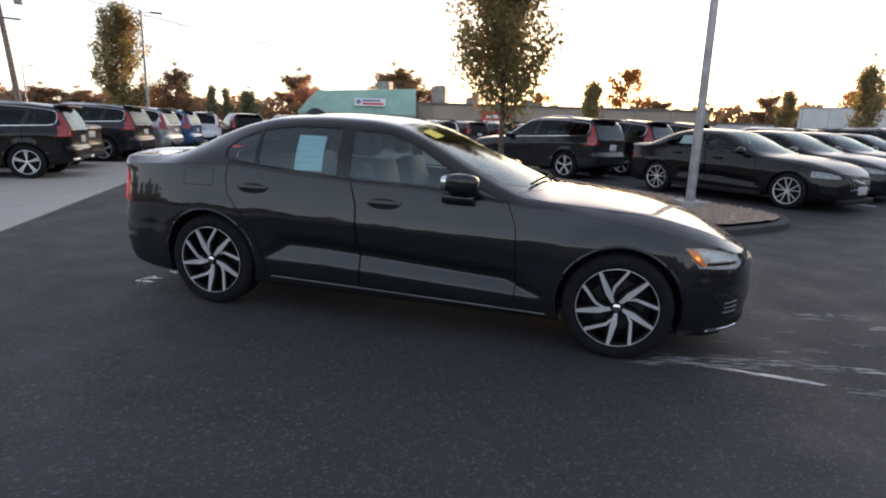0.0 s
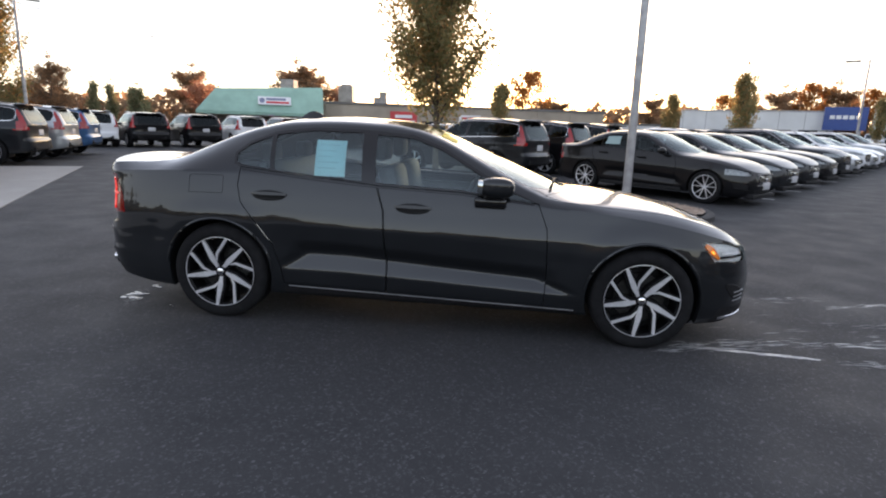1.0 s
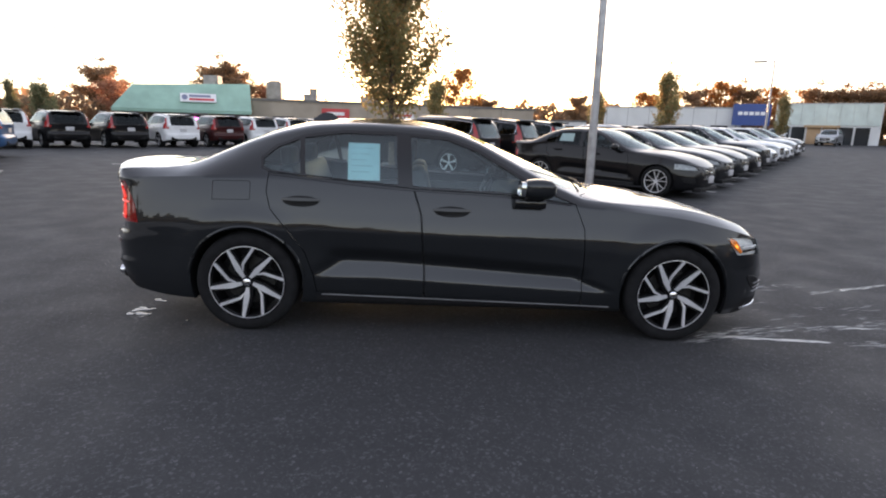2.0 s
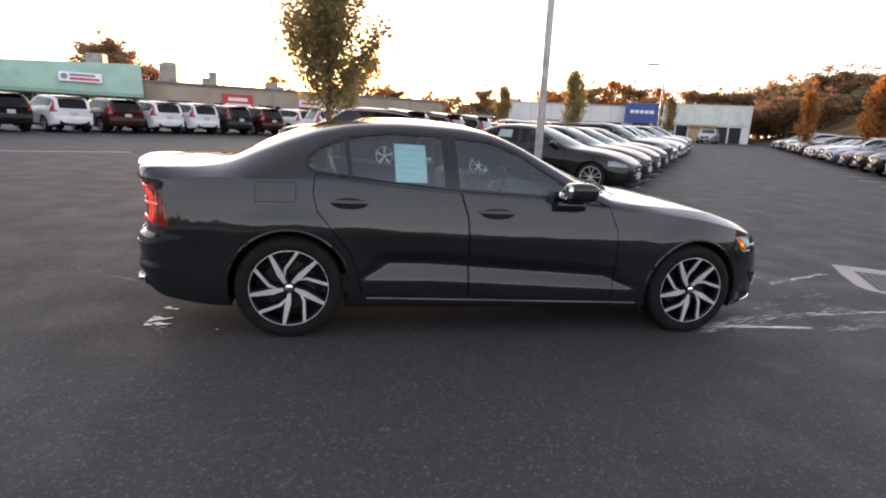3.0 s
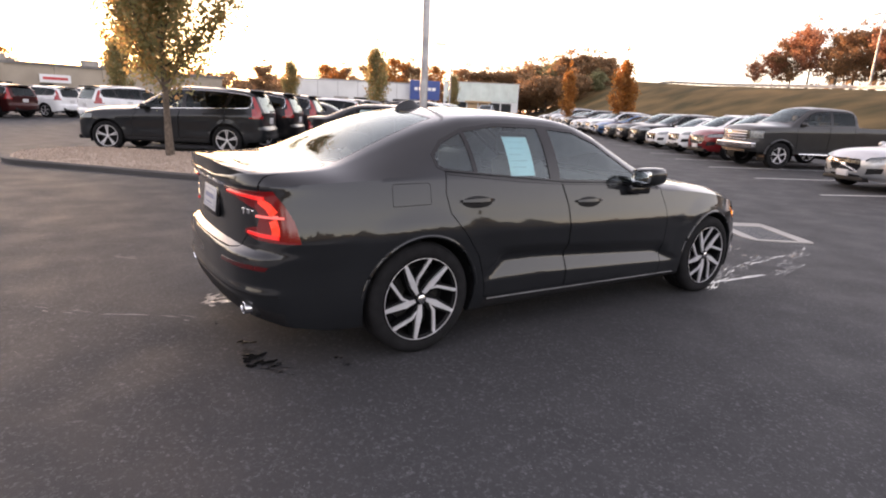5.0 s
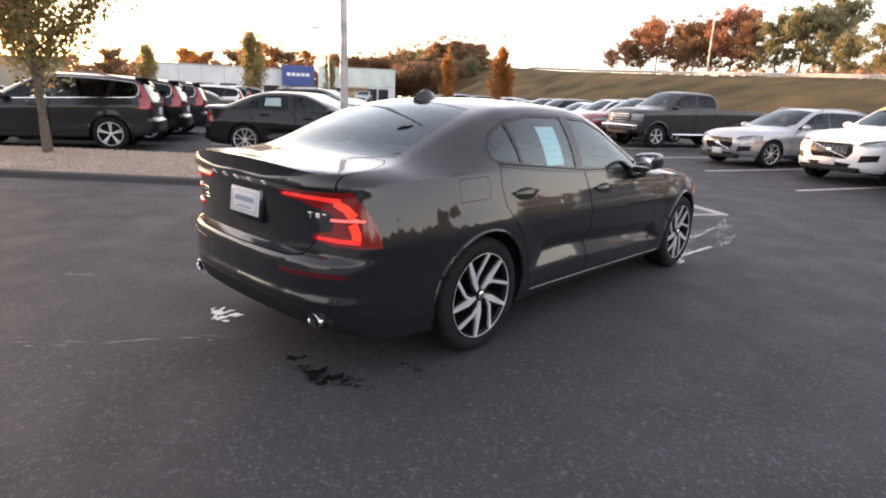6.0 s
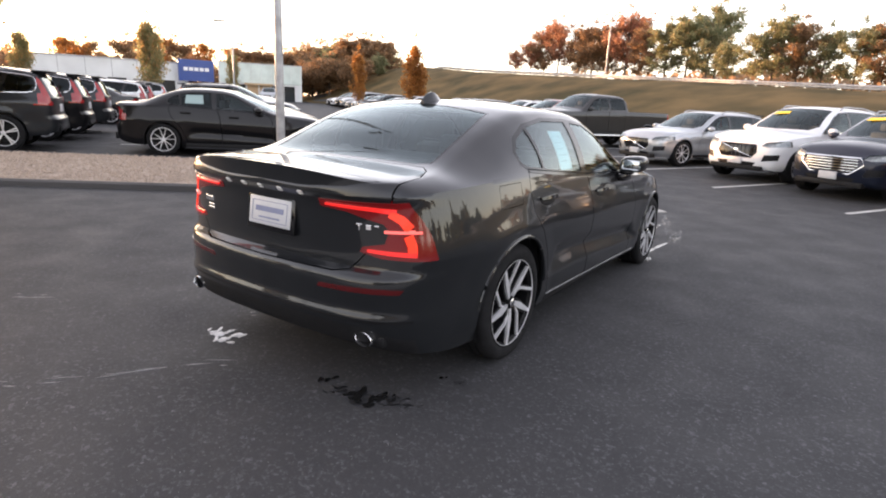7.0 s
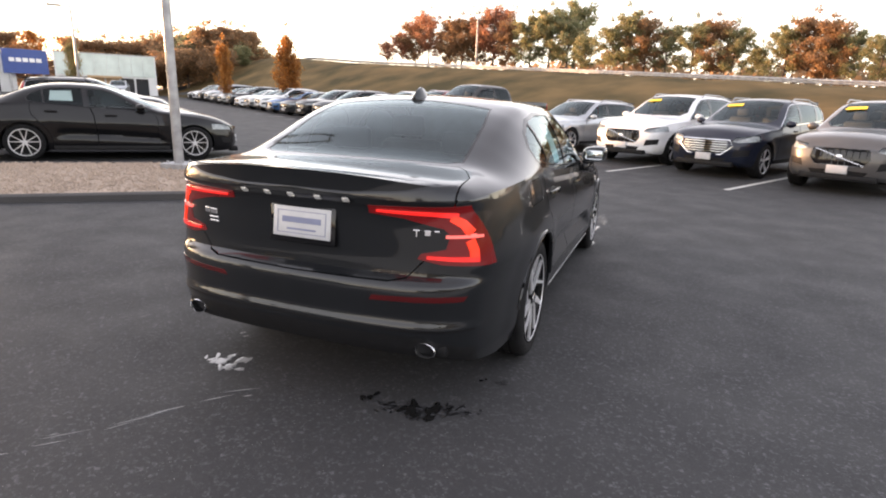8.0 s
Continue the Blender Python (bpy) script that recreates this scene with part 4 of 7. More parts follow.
    for mode in ("right", "left"):
        made(45, "sill_skirt", M_DARKTRIM, mode, "black sill skirt", 0.01)
    made(50, "boot_lid", body_paint, "both")
    made(51, "bonnet", body_paint, "both")
    # floor, wheel housings
    hw = sp["track"] - 0.06
    x0, x1 = sp["outline"][0][0] + 0.30, sp["outline"][-1][0] - 0.34
    part("underbody", box(x0, -hw + 0.16, sp["sill"] - 0.04, x1, hw - 0.16, sp["sill"] + 0.02, 0.01), M_DARKTRIM, car)
    for side in (-1, 1):
        for xw in (0.0, sp["base"]):
            h = bmesh.new()
            a = sp["arch"] + 0.004
            prev = None
            for k in range(21):
                t = -0.35 + (math.pi + 0.7) * k / 20
                x, z = xw + a * math.cos(t), sp["R"] + a * math.sin(t)
                row = [h.verts.new((x, side * (hw + 0.035), z)), h.verts.new((x, side * (hw - 0.34), z)), h.verts.new((xw, side * (hw - 0.35), sp["R"]))]
                if prev:
                    h.faces.new((prev[0], prev[1], row[1], row[0]))
                    h.faces.new((prev[1], prev[2], row[2], row[1])) if prev[2] is not row[2] else None
                prev = row
            part("wheel_housing", finish(h), M_DARKTRIM, car)
            m = Matrix.Translation((xw, side * sp["track"], sp["R"]))
            if side > 0:
                m = m @ pose(0, 0, 0, 0, 0, 180)
            wheel(sp["R"], sp["r"], sp["width"], car, m, sp is SEDAN or sp is WAGON, 48 if fine else 24, fine)
    bm.free()
    return car


# ---- the ground: one sheet, dipping to the drain, with the grass bank beside the lot ----
DRAIN = (6.35, 1.335)
BANK_ALONG, BANK_OUT = Vector((0.469, 0.883)), Vector((0.883, -0.469))


def ground_z(x, y):
    z = 0.054 - 0.13 * math.exp(-((x - DRAIN[0]) ** 2 + (y - DRAIN[1]) ** 2) / 50.0)
    r = math.hypot(x, y)
    az = math.degrees(math.atan2(y, x))
    z += 0.012 * max(0.0, r - 28.0) * smooth_step(28, 45, az) * (1 - smooth_step(75, 95, az)) if r < 160 else 0.0
    s, q = x * BANK_ALONG.x + y * BANK_ALONG.y, x * BANK_OUT.x + y * BANK_OUT.y
    crest = (2.35 + 0.047 * max(-10.0, min(s, 100.0))) * (1 - smooth_step(76, 104, s))
    z += crest * smooth_step(19.0, 36.0, q)
    return z


def axis_steps(lo, hi, near, far):
    out, v = [0.0], 0.0
    for end, sign in ((hi, 1), (lo, -1)):
        v, st = 0.0, near
        while abs(v) < abs(end):
            if abs(v) > 12:
                st = min(far, st * 1.12)
            v += sign * st
            out.append(v)
    return sorted(out)


bm = bmesh.new()
xs, ys = axis_steps(-900, 900, 0.8, 60), axis_steps(-900, 900, 0.8, 60)
grid = [[bm.verts.new((x, y, ground_z(x, y))) for y in ys] for x in xs]
for i in range(len(xs) - 1):
    for j in range(len(ys) - 1):
        bm.faces.new((grid[i][j], grid[i + 1][j], grid[i + 1][j + 1], grid[i][j + 1]))
ground = part("ground", bm, M_ASPHALT, None)
tagged(ground, "worn dark grey asphalt car park with pale aggregate", "ground", kind="structure")


def draped(poly, lift, cell=0.6, edge=0.0):
    """A sheet within an outline that follows the ground."""
    bm = bmesh.new()
    x0, x1 = min(p[0] for p in poly), max(p[0] for p in poly)
    y0, y1 = min(p[1] for p in poly), max(p[1] for p in poly)
    nx, ny = max(1, int((x1 - x0) / cell)), max(1, int((y1 - y0) / cell))
    g = bmesh.ops.create_grid(bm, x_segments=nx, y_segments=ny, size=0.5)
    for v in bm.verts:
        v.co = Vector((x0 + (v.co.x + 0.5) * (x1 - x0), y0 + (v.co.y + 0.5) * (y1 - y0), 0))
    cut(bm, poly, "top", lambda c, n: True)
    bmesh.ops.delete(bm, geom=[f for f in bm.faces if not inside(poly, *f.calc_center_median()[:2])], context="FACES")
    for v in bm.verts:
        v.co.z = ground_z(v.co.x, v.co.y) + lift
    if edge:
        es = [e for e in bm.edges if e.is_boundary]
        r = bmesh.ops.extrude_edge_only(bm, edges=es)
        for v in r["geom"]:
            if isinstance(v, bmesh.types.BMVert):
                v.co.z -= edge
    bmesh.ops.recalc_face_normals(bm, faces=bm.faces[:])
    return bm


# grass of the bank
def strip_point(s, q):
    p = BANK_ALONG * s + BANK_OUT * q
    return p.x, p.y


bm = bmesh.new()
rows = []
for i in range(75):
    s = -70 + 2.6 * i
    rows.append([])
    for j in range(26):
        x, y = strip_point(s, 18.2 + 2.4 * j)
        jit = 0.10 * noise.noise((x * 0.3, y * 0.3, 0)) + 0.05 * noise.noise((x, y, 3))
        rows[-1].append(bm.verts.new((x, y, ground_z(x, y) + 0.10 + jit)))
for a, b in zip(rows, rows[1:]):
    for j in range(len(a) - 1):
        bm.faces.new((a[j], a[j + 1], b[j + 1], b[j]))
bmesh.ops.recalc_face_normals(bm, faces=bm.faces[:])
bank = part("grass_bank", bm, M_GRASS)
tagged(bank, "dry autumn grass on a long road embankment, low sun's warmth in its colour", "grass bank", kind="structure")

# concrete apron beside the first row, in slabs
rng = np.random.default_rng(4)
apron = thing("pavement", "pale concrete apron in cast slabs", "pavement", kind="structure")
edge0, edge1 = Vector((-9.25, 10.75)), Vector((-1.47, -2.55))
e = (edge1 - edge0).normalized()
o = Vector((e.y, -e.x))
for i in range(7):
    for j in range(8):
        a = edge0 + e * (3.0 * i + 0.006) + o * (3.0 * j + 0.006)
        pts = [a, a + e * 2.988, a + e * 2.988 + o * 2.988, a + o * 2.988]
        part("slab", draped([tuple(p) for p in pts], 0.012, 1.0, 0.03), M_CONCRETE, apron, smooth=False)

# planted island with kerb, gravel top
ISL_A, ISL_N = Vector((0.69, -0.724)), Vector((0.724, 0.69))


def isl(u, n):
    p = ISL_A * u + ISL_N * n
    return (p.x, p.y)


def rounded_strip(u0, u1, n0, n1, r, per=8):
    out = []
    for cu, cn, a0 in ((u1 - r, n1 - r, 0), (u0 + r, n1 - r, 90), (u0 + r, n0 + r, 180), (u1 - r, n0 + r, 270)):
        for k in range(per + 1):
            a = radians(a0 + 90 * k / per)
            out.append((cu + r * math.cos(a), cn + r * math.sin(a)))
    return out


shape = rounded_strip(-10.6, -0.5, 5.62, 9.25, 1.5)
bm = bmesh.new()
loops = []
for off, lift in ((0.0, -0.05), (0.0, 0.08), (-0.02, 0.095), (-0.15, 0.095), (-0.155, 0.06)):
    loops.append([bm.verts.new((*isl(*p), ground_z(*isl(*p)) + lift)) for p in grown(shape, off)])
for a, b in zip(loops, loops[1:]):
    for k in range(len(a)):
        bm.faces.new((a[k], a[(k + 1) % len(a)], b[(k + 1) % len(a)], b[k]))
bmesh.ops.recalc_face_normals(bm, faces=bm.faces[:])
kerb = part("kerb", bm, M_KERB)
tagged(kerb, "low dark asphalt kerb round the planted island", "kerb", kind="structure")
bed = draped([isl(*p) for p in grown(shape, -0.15)], 0.07, 0.35)
for v in bed.verts:
    u, n = v.co.x * ISL_A.x + v.co.y * ISL_A.y, v.co.x * ISL_N.x + v.co.y * ISL_N.y
    v.co.z += 0.07 * max(0, 1 - ((n - 7.4) / 1.7) ** 2) + 0.02 * noise.noise((v.co.x * 4, v.co.y * 4, 1))
bed = part("gravel_bed", bed, M_GRAVEL)
tagged(bed, "pale stone mulch filling the island", "gravel bed", kind="structure")
verts, faces = [], []
for _ in range(7000):
    u, n = rng.uniform(-10.4, -0.7), rng.uniform(5.8, 9.1)
    x, y = isl(u, n)
    if not inside(grown(shape, -0.17), u, n):
        continue
    z = ground_z(x, y) + 0.075 + 0.07 * max(0, 1 - ((n - 7.4) / 1.7) ** 2)
    s = rng.uniform(0.012, 0.035)
    k = len(verts)
    a = rng.uniform(0, 6.28)
    for t in range(4):
        verts.append((x + s * math.cos(a + t * 1.57) * rng.uniform(0.7, 1.3), y + s * math.sin(a + t * 1.57) * rng.uniform(0.7, 1.3), z))
    verts.append((x, y, z + s * rng.uniform(0.7, 1.2)))
    faces += [(k, k + 1, k + 4), (k + 1, k + 2, k + 4), (k + 2, k + 3, k + 4), (k + 3, k, k + 4)]
me = bpy.data.meshes.new("gravel")
me.from_pydata(verts, [], faces)
me.materials.append(M_GRAVEL)
tagged(new("gravel", me), "loose pale stones on the island", "gravel", kind="stuff")

# drain: concrete collar and iron grate
drain = thing("storm_drain", "square iron drain grate in a worn concrete collar", "drain", m=Matrix.Translation((DRAIN[0], DRAIN[1], ground_z(*DRAIN))) @ pose(0, 0, 0, 0, 0, -34))
collar = [(-0.42, 0.64), (-0.44, 0.1), (-0.42, -0.45), (-0.34, -0.60), (-0.22, -0.64), (0.40, -0.65), (0.43, -0.60), (0.42, 0.58), (0.38, 0.64)]
fill = draped([(DRAIN[0] + x, DRAIN[1] + y) for x, y in collar], 0.0, 0.12)
for v in fill.verts:
    v.co = Vector((v.co.x - DRAIN[0], v.co.y - DRAIN[1], 0.014 + 0.004 * noise.noise((v.co.x * 6, v.co.y * 6, 2))))
hole = [(-0.26, -0.56), (0.26, -0.56), (0.26, 0.36), (-0.26, 0.36)]
cut(fill, hole, "top", lambda c, n: True)
bmesh.ops.delete(fill, geom=[f for f in fill.faces if inside(hole, *f.calc_center_median()[:2])], context="FACES")
r = bmesh.ops.extrude_edge_only(fill, edges=[e for e in fill.edges if e.is_boundary])
for v in r["geom"]:
    if isinstance(v, bmesh.types.BMVert):
        v.co.z -= 0.12
bmesh.ops.recalc_face_normals(fill, faces=fill.faces[:])
part("collar", fill, M_CONCRETE, drain, "pale worn concrete collar", smooth=False)
bm = bmesh.new()
for k in range(8):
    x = -0.245 + 0.49 * k / 7
    add_box(bm, x - 0.016, -0.555, -0.03, x + 0.016, 0.355, 0.004)
for k in range(12):
    y = -0.54 + 0.88 * k / 11
    add_box(bm, -0.255, y - 0.016, -0.03, 0.255, y + 0.016, 0.008)
part("grate", bm, M_GRATE, drain, "grey iron grate", smooth=False)
part("pit", box(-0.26, -0.56, -0.35, 0.26, 0.36, -0.2), M_OIL, drain, smooth=False)


# wet marks, streaks and oil
def blot(x, y, rx, ry, turn, seed, lift=0.004, ragged=0.55):
    r = random.Random(seed)
    ph = [r.uniform(0, 6.28) for _ in range(5)]
    pts = []
    for k in range(26):
        a = 2 * math.pi * k / 26
        f = 1 + ragged * (0.28 * math.sin(2 * a + ph[0]) + 0.22 * math.sin(3 * a + ph[1]) + 0.18 * math.sin(5 * a + ph[2]) + 0.12 * math.sin(8 * a + ph[3]))
        px, py = rx * f * math.cos(a), ry * f * math.sin(a)
        c, s = math.cos(turn), math.sin(turn)
        pts.append((x + px * c - py * s, y + px * s + py * c))
    bm = bmesh.new()
    mid = bm.verts.new((x, y, ground_z(x, y) + lift))
    vs = [bm.verts.new((px, py, ground_z(px, py) + lift - 0.002)) for px, py in pts]
    for k in range(len(vs)):
        bm.faces.new((mid, vs[k], vs[(k + 1) % len(vs)]))
    return bm


def merged(list_of):
    out = bmesh.new()
    for b in list_of:
        me = bpy.data.meshes.new("tmp")
        b.to_mesh(me)
        b.free()
        out.from_mesh(me)
        bpy.data.meshes.remove(me)
    return out


r = random.Random(5)
wet = []
# these drips take their sky gleam from the pale material
for x, y, n, big in ((-0.83, 1.54, 4, 0.035), (-0.88, 1.40, 9, 0.060), (-0.80, 1.46, 5, 0.03), (-0.52, 1.62, 3, 0.022)):
    for _ in range(n):
        wet.append(blot(x + r.gauss(0, big * 0.8), y + r.gauss(0, big * 0.6), big * r.uniform(0.3, 0.9), big * r.uniform(0.15, 0.45), r.uniform(-0.5, 0.7), r.random()))
tagged(part("puddle", merged(wet), M_WET), "small drips of water pooled on the asphalt, pale colour standing for sky gleam", "puddle", kind="stuff")
wet = []
for x, y, n, big in ((-0.84, 0.58, 5, 0.035), (-0.86, 0.31, 8, 0.05), (-0.80, 0.20, 4, 0.03), (-0.45, 0.16, 2, 0.02)):
    for _ in range(n):
        wet.append(blot(x + r.gauss(0, big * 0.8), y + r.gauss(0, big * 0.8), big * r.uniform(0.3, 0.9), big * r.uniform(0.15, 0.45), r.uniform(-0.5, 0.7), r.random(), 0.006))
tagged(part("puddle", merged(wet), M_WATER), "dark water standing in small hollows of the asphalt", "puddle", kind="stuff")
wet = []
for (x0, y0), (x1, y1), n, spread, fat in (((3.22, 0.12), (4.05, 0.06), 90, 0.012, 1.6), ((3.25, 0.16), (3.9, 0.30), 60, 0.05, 0.8), ((4.35, 0.36), (5.25, 0.42), 40, 0.02, 1.2), ((3.9, 0.30), (4.9, 0.50), 40, 0.05, 0.7), ((4.6, 0.20), (5.6, 0.34), 22, 0.03, 0.8), ((5.05, 0.30), (5.95, 0.52), 26, 0.02, 1.0),
                                       ((4.75, 1.30), (5.85, 1.71), 34, 0.02, 1.3), ((4.0, 1.40), (4.9, 1.61), 22, 0.04, 0.9), ((4.2, 0.03), (4.95, 0.08), 26, 0.03, 0.8), ((3.6, 0.45), (5.2, 0.9), 26, 0.12, 0.6), ((3.05, 0.02), (3.25, 0.10), 16, 0.03, 1.2),
                                       ((-1.12, 1.19), (-1.62, 1.52), 6, 0.012, 0.5), ((-1.6, 1.5), (-1.95, 1.85), 5, 0.03, 0.5), ((-1.15, 2.82), (-1.40, 3.05), 5, 0.03, 0.6), ((-0.95, 1.02), (-1.1, 1.18), 2, 0.03, 0.6)):
    d = Vector((x1 - x0, y1 - y0))
    a = math.atan2(d.y, d.x)
    for _ in range(n):
        t = r.random()
        wet.append(blot(x0 + d.x * t + r.gauss(0, spread), y0 + d.y * t + r.gauss(0, spread), r.uniform(0.015, 0.09), fat * r.uniform(0.0016, 0.0055), a + r.gauss(0, 0.08), r.random()))
tagged(part("water_streaks", merged(wet), M_WET), "thin chalky streaks of water running to the drain", "wet streaks", kind="stuff")
oil = []
for x, y, s in ((-0.84, 0.29, 0.07), (-0.88, 0.46, 0.05), (-0.79, 0.14, 0.06), (-0.92, 0.33, 0.05), (-0.44, 0.06, 0.035), (-0.86, 0.38, 0.06), (-0.80, 0.22, 0.03), (-0.93, 0.98, 0.015)):
    for _ in range(22):
        oil.append(blot(x + r.gauss(0, s * 0.42), y + r.gauss(0, s * 0.65), s * r.uniform(0.05, 0.26), s * r.uniform(0.05, 0.20), r.uniform(0, 3), r.random(), 0.003))
tagged(part("oil_stain", merged(oil), M_OIL), "dark oily wet blotches on the asphalt", "oil stain", kind="stuff")


# ---- trees ----
def tree_template(name, label, leaf, height, crown0, width, count, size, seed, shape="oval", trunk_r=0.09, gaps=0.0, spray=0.062):
    """Tapered trunk with limbs and a crown of single leaves or clumps in branch sprays."""
    g = np.random.default_rng(seed)
    t = thing(name, label, "tree")
    bm = bmesh.new()
    lean = g.uniform(-0.02, 0.02, 2)
    pts = [(lean[0] * z, lean[1] * z, z) for z in np.linspace(0, height * 0.93, 8)]
    add_tube(bm, pts, [trunk_r * 1.25] + [trunk_r * (1 - 0.9 * k / 7) for k in range(1, 8)], 8)
    tips = []
    n_limb = 34
    for k in range(n_limb):
        f = (k + g.random()) / n_limb
        z0 = crown0 * 0.9 + (height - crown0) * 0.75 * f
        a = g.uniform(0, 6.28)
        zz = (z0 - crown0) / (height - crown0) + 0.18
        if shape == "oval":
            rad = width / 2 * max(0.15, math.sin(math.pi * min(1, 0.16 + 0.84 * zz)) ** 0.7)
        elif shape == "column":
            rad = width / 2 * max(0.12, (1 - zz) ** 0.55 * (0.5 + 0.5 * smooth_step(-0.1, 0.3, zz)))
        else:
            rad = width / 2 * max(0.25, math.sin(math.pi * min(0.97, 0.25 + 0.7 * zz)))
        L = rad * g.uniform(0.7, 1.1)
        rise = L * (g.uniform(0.9, 1.6) if shape != "round" else g.uniform(0.2, 0.8))
        end = Vector((math.cos(a) * L, math.sin(a) * L, min(height, z0 + rise)))
        start = Vector((0, 0, z0))
        mid = start.lerp(end, 0.5) + Vector((0, 0, -0.08 * L))
        add_tube(bm, [start, mid, end], [trunk_r * 0.35 * (1 - 0.5 * f), trunk_r * 0.22, trunk_r * 0.06], 5)
        tips += [start.lerp(mid, 0.6)] + [mid.lerp(end, u) for u in (0.0, 0.35, 0.7, 1.0)]
    tips.append(Vector((0, 0, height * 0.97)))
    part("trunk", bm, M_BARK, t, "brown bark trunk and limbs")
    P = np.array([tuple(p) for p in tips])
    keep = g.random(len(P)) > gaps
    P = P[keep] if keep.sum() > 5 else P
    c = P[g.integers(0, len(P), count)] + g.normal(0, 1, (count, 3)) * np.array([width * spray, width * spray, height * spray * 0.52])
    a1 = g.normal(0, 1, (count, 3))
    a1 /= np.linalg.norm(a1, axis=1)[:, None]
    b1 = np.cross(a1, g.normal(0, 1, (count, 3)))
    b1 /= np.linalg.norm(b1, axis=1)[:, None]
    s = size * g.uniform(0.6, 1.3, (count, 1))
    V = np.empty((count, 4, 3))
    V[:, 0], V[:, 1], V[:, 2], V[:, 3] = c - a1 * s, c - b1 * s * 0.55, c + a1 * s, c + b1 * s * 0.55
    me = bpy.data.meshes.new("crown")
    me.from_pydata(V.reshape(-1, 3).tolist(), [], np.arange(count * 4).reshape(-1, 4).tolist())
    me.materials.append(leaf)
    ob = new("crown", me)
    ob.parent = t
    return t


def plant(template, x, y, scale=1.0, turn=0.0, z=None, label="", wide=1.0):
    ob = copy_thing(template, Matrix.Identity(4))
    ob.matrix_basis = Matrix.Translation((x, y, (ground_z(x, y) if z is None else z) - 0.03)) @ pose(0, 0, 0, 0, 0, turn) @ Matrix.Diagonal((scale * wide, scale * wide, scale, 1))
    if label:
        tagged(ob, label)
    return ob


def polar(az, dist, x0=-0.5, y0=-2.5):
    return x0 + dist * math.cos(radians(az)), y0 + dist * math.sin(radians(az))


T_NEAR = tree_template("pear_tree", "upright ornamental pear tree turning bronze, on the island", L_PEAR, 6.3, 1.25, 2.75, 26000, 0.052, 11, "oval", 0.075)
T_NEAR.matrix_basis = Matrix.Translation((0.33, 10.85, ground_z(0.33, 10.85) + 0.12)) @ pose(0, 0, 0, 0, 0, 40)
T_PEAR2 = tree_template("pear_tree", "tall pear tree with grey-green and russet leaves", L_PEAR, 9.2, 0.9, 3.0, 14000, 0.088, 12, "oval", 0.12)
T_PEAR2.matrix_basis = Matrix.Translation((-25.8, 26.05, ground_z(-25.8, 26.05)))
T_COL = tree_template("columnar_tree", "slim upright street tree in early autumn leaf", L_PEAR, 7.0, 0.8, 4.0, 6000, 0.13, 13, "column", 0.08)
T_COLO = tree_template("columnar_tree", "slim upright tree in bright orange leaf", L_ORANGE, 7.6, 0.7, 3.3, 5200, 0.13, 14, "column", 0.08)
T_RED = tree_template("broadleaf_tree", "autumn tree with rust-red leaves", L_RED, 8.0, 2.0, 6.0, 7000, 0.14, 15, "round", 0.14, 0.15, 0.05)
T_GREEN = tree_template("broadleaf_tree", "dark green tree with gaps in its crown", L_GREEN, 9.0, 1.9, 6.2, 8500, 0.14, 16, "round", 0.17, 0.38, 0.048)
T_BROWN = tree_template("broadleaf_tree", "brown autumn tree with thinning leaves", L_BROWN, 8.5, 1.5, 6.8, 8500, 0.15, 17, "round", 0.15, 0.32, 0.05)
T_BARE = tree_template("broadleaf_tree", "thin orange tree against the glow", L_ORANGE, 7.5, 2.4, 4.6, 2300, 0.16, 18, "round", 0.10, 0.5)
T_WOOD = tree_template("broadleaf_tree", "dense russet-brown woodland tree", L_BROWN, 8.5, 0.9, 6.8, 9000, 0.21, 27, "round", 0.15, 0.0, 0.06)
T_WOODG = tree_template("broadleaf_tree", "dense olive-green woodland tree", L_GREEN, 9.0, 0.9, 6.8, 9000, 0.21, 28, "round", 0.15, 0.0, 0.06)
T_CONE = tree_template("conifer_tree", "dark green evergreen tree with dense boughs", L_GREEN, 6.5, 0.4, 4.2, 3600, 0.18, 19, "column", 0.10)
gr = random.Random(8)
FULL = {T_COL: 6.6, T_COLO: 7.2, T_RED: 6.8, T_GREEN: 9.0, T_BROWN: 7.0, T_BARE: 6.2, T_WOOD: 8.5, T_WOODG: 9.0, T_CONE: 6.5}


def stand(tpl, x, y, top, wide=1.0, first=False):
    """A tree at x, y whose tip is top metres above the level of the lot; first: the template itself."""
    sc = (top - ground_z(x, y)) / FULL[tpl]
    if first:
        tpl.matrix_basis = Matrix.Translation((x, y, ground_z(x, y) - 0.03)) @ pose(0, 0, 0, 0, 0, gr.uniform(0, 360)) @ Matrix.Diagonal((sc * wide, sc * wide, sc, 1))
    else:
        plant(tpl, x, y, sc, gr.uniform(0, 360), wide=wide)


def seen_from(x0, y0, az, dist, el):
    x, y = polar(az, dist, x0, y0)
    return x, y, 1.38 + dist * math.tan(radians(el))


# slim trees on the islands of the lot
stand(T_COL, 16.2, 32.1, 5.5, 0.62, True)
stand(T_COL, 20.4, 61.0, 6.3, 0.62)
stand(T_COL, 35.8, 51.4, 5.6, 0.60)
stand(T_COL, 2.0, 40.0, 5.2, 0.75)
stand(T_COLO, 34.0, 26.4, 6.2, 0.85, True)
stand(T_COLO, 37.3, 35.2, 5.8, 0.75)
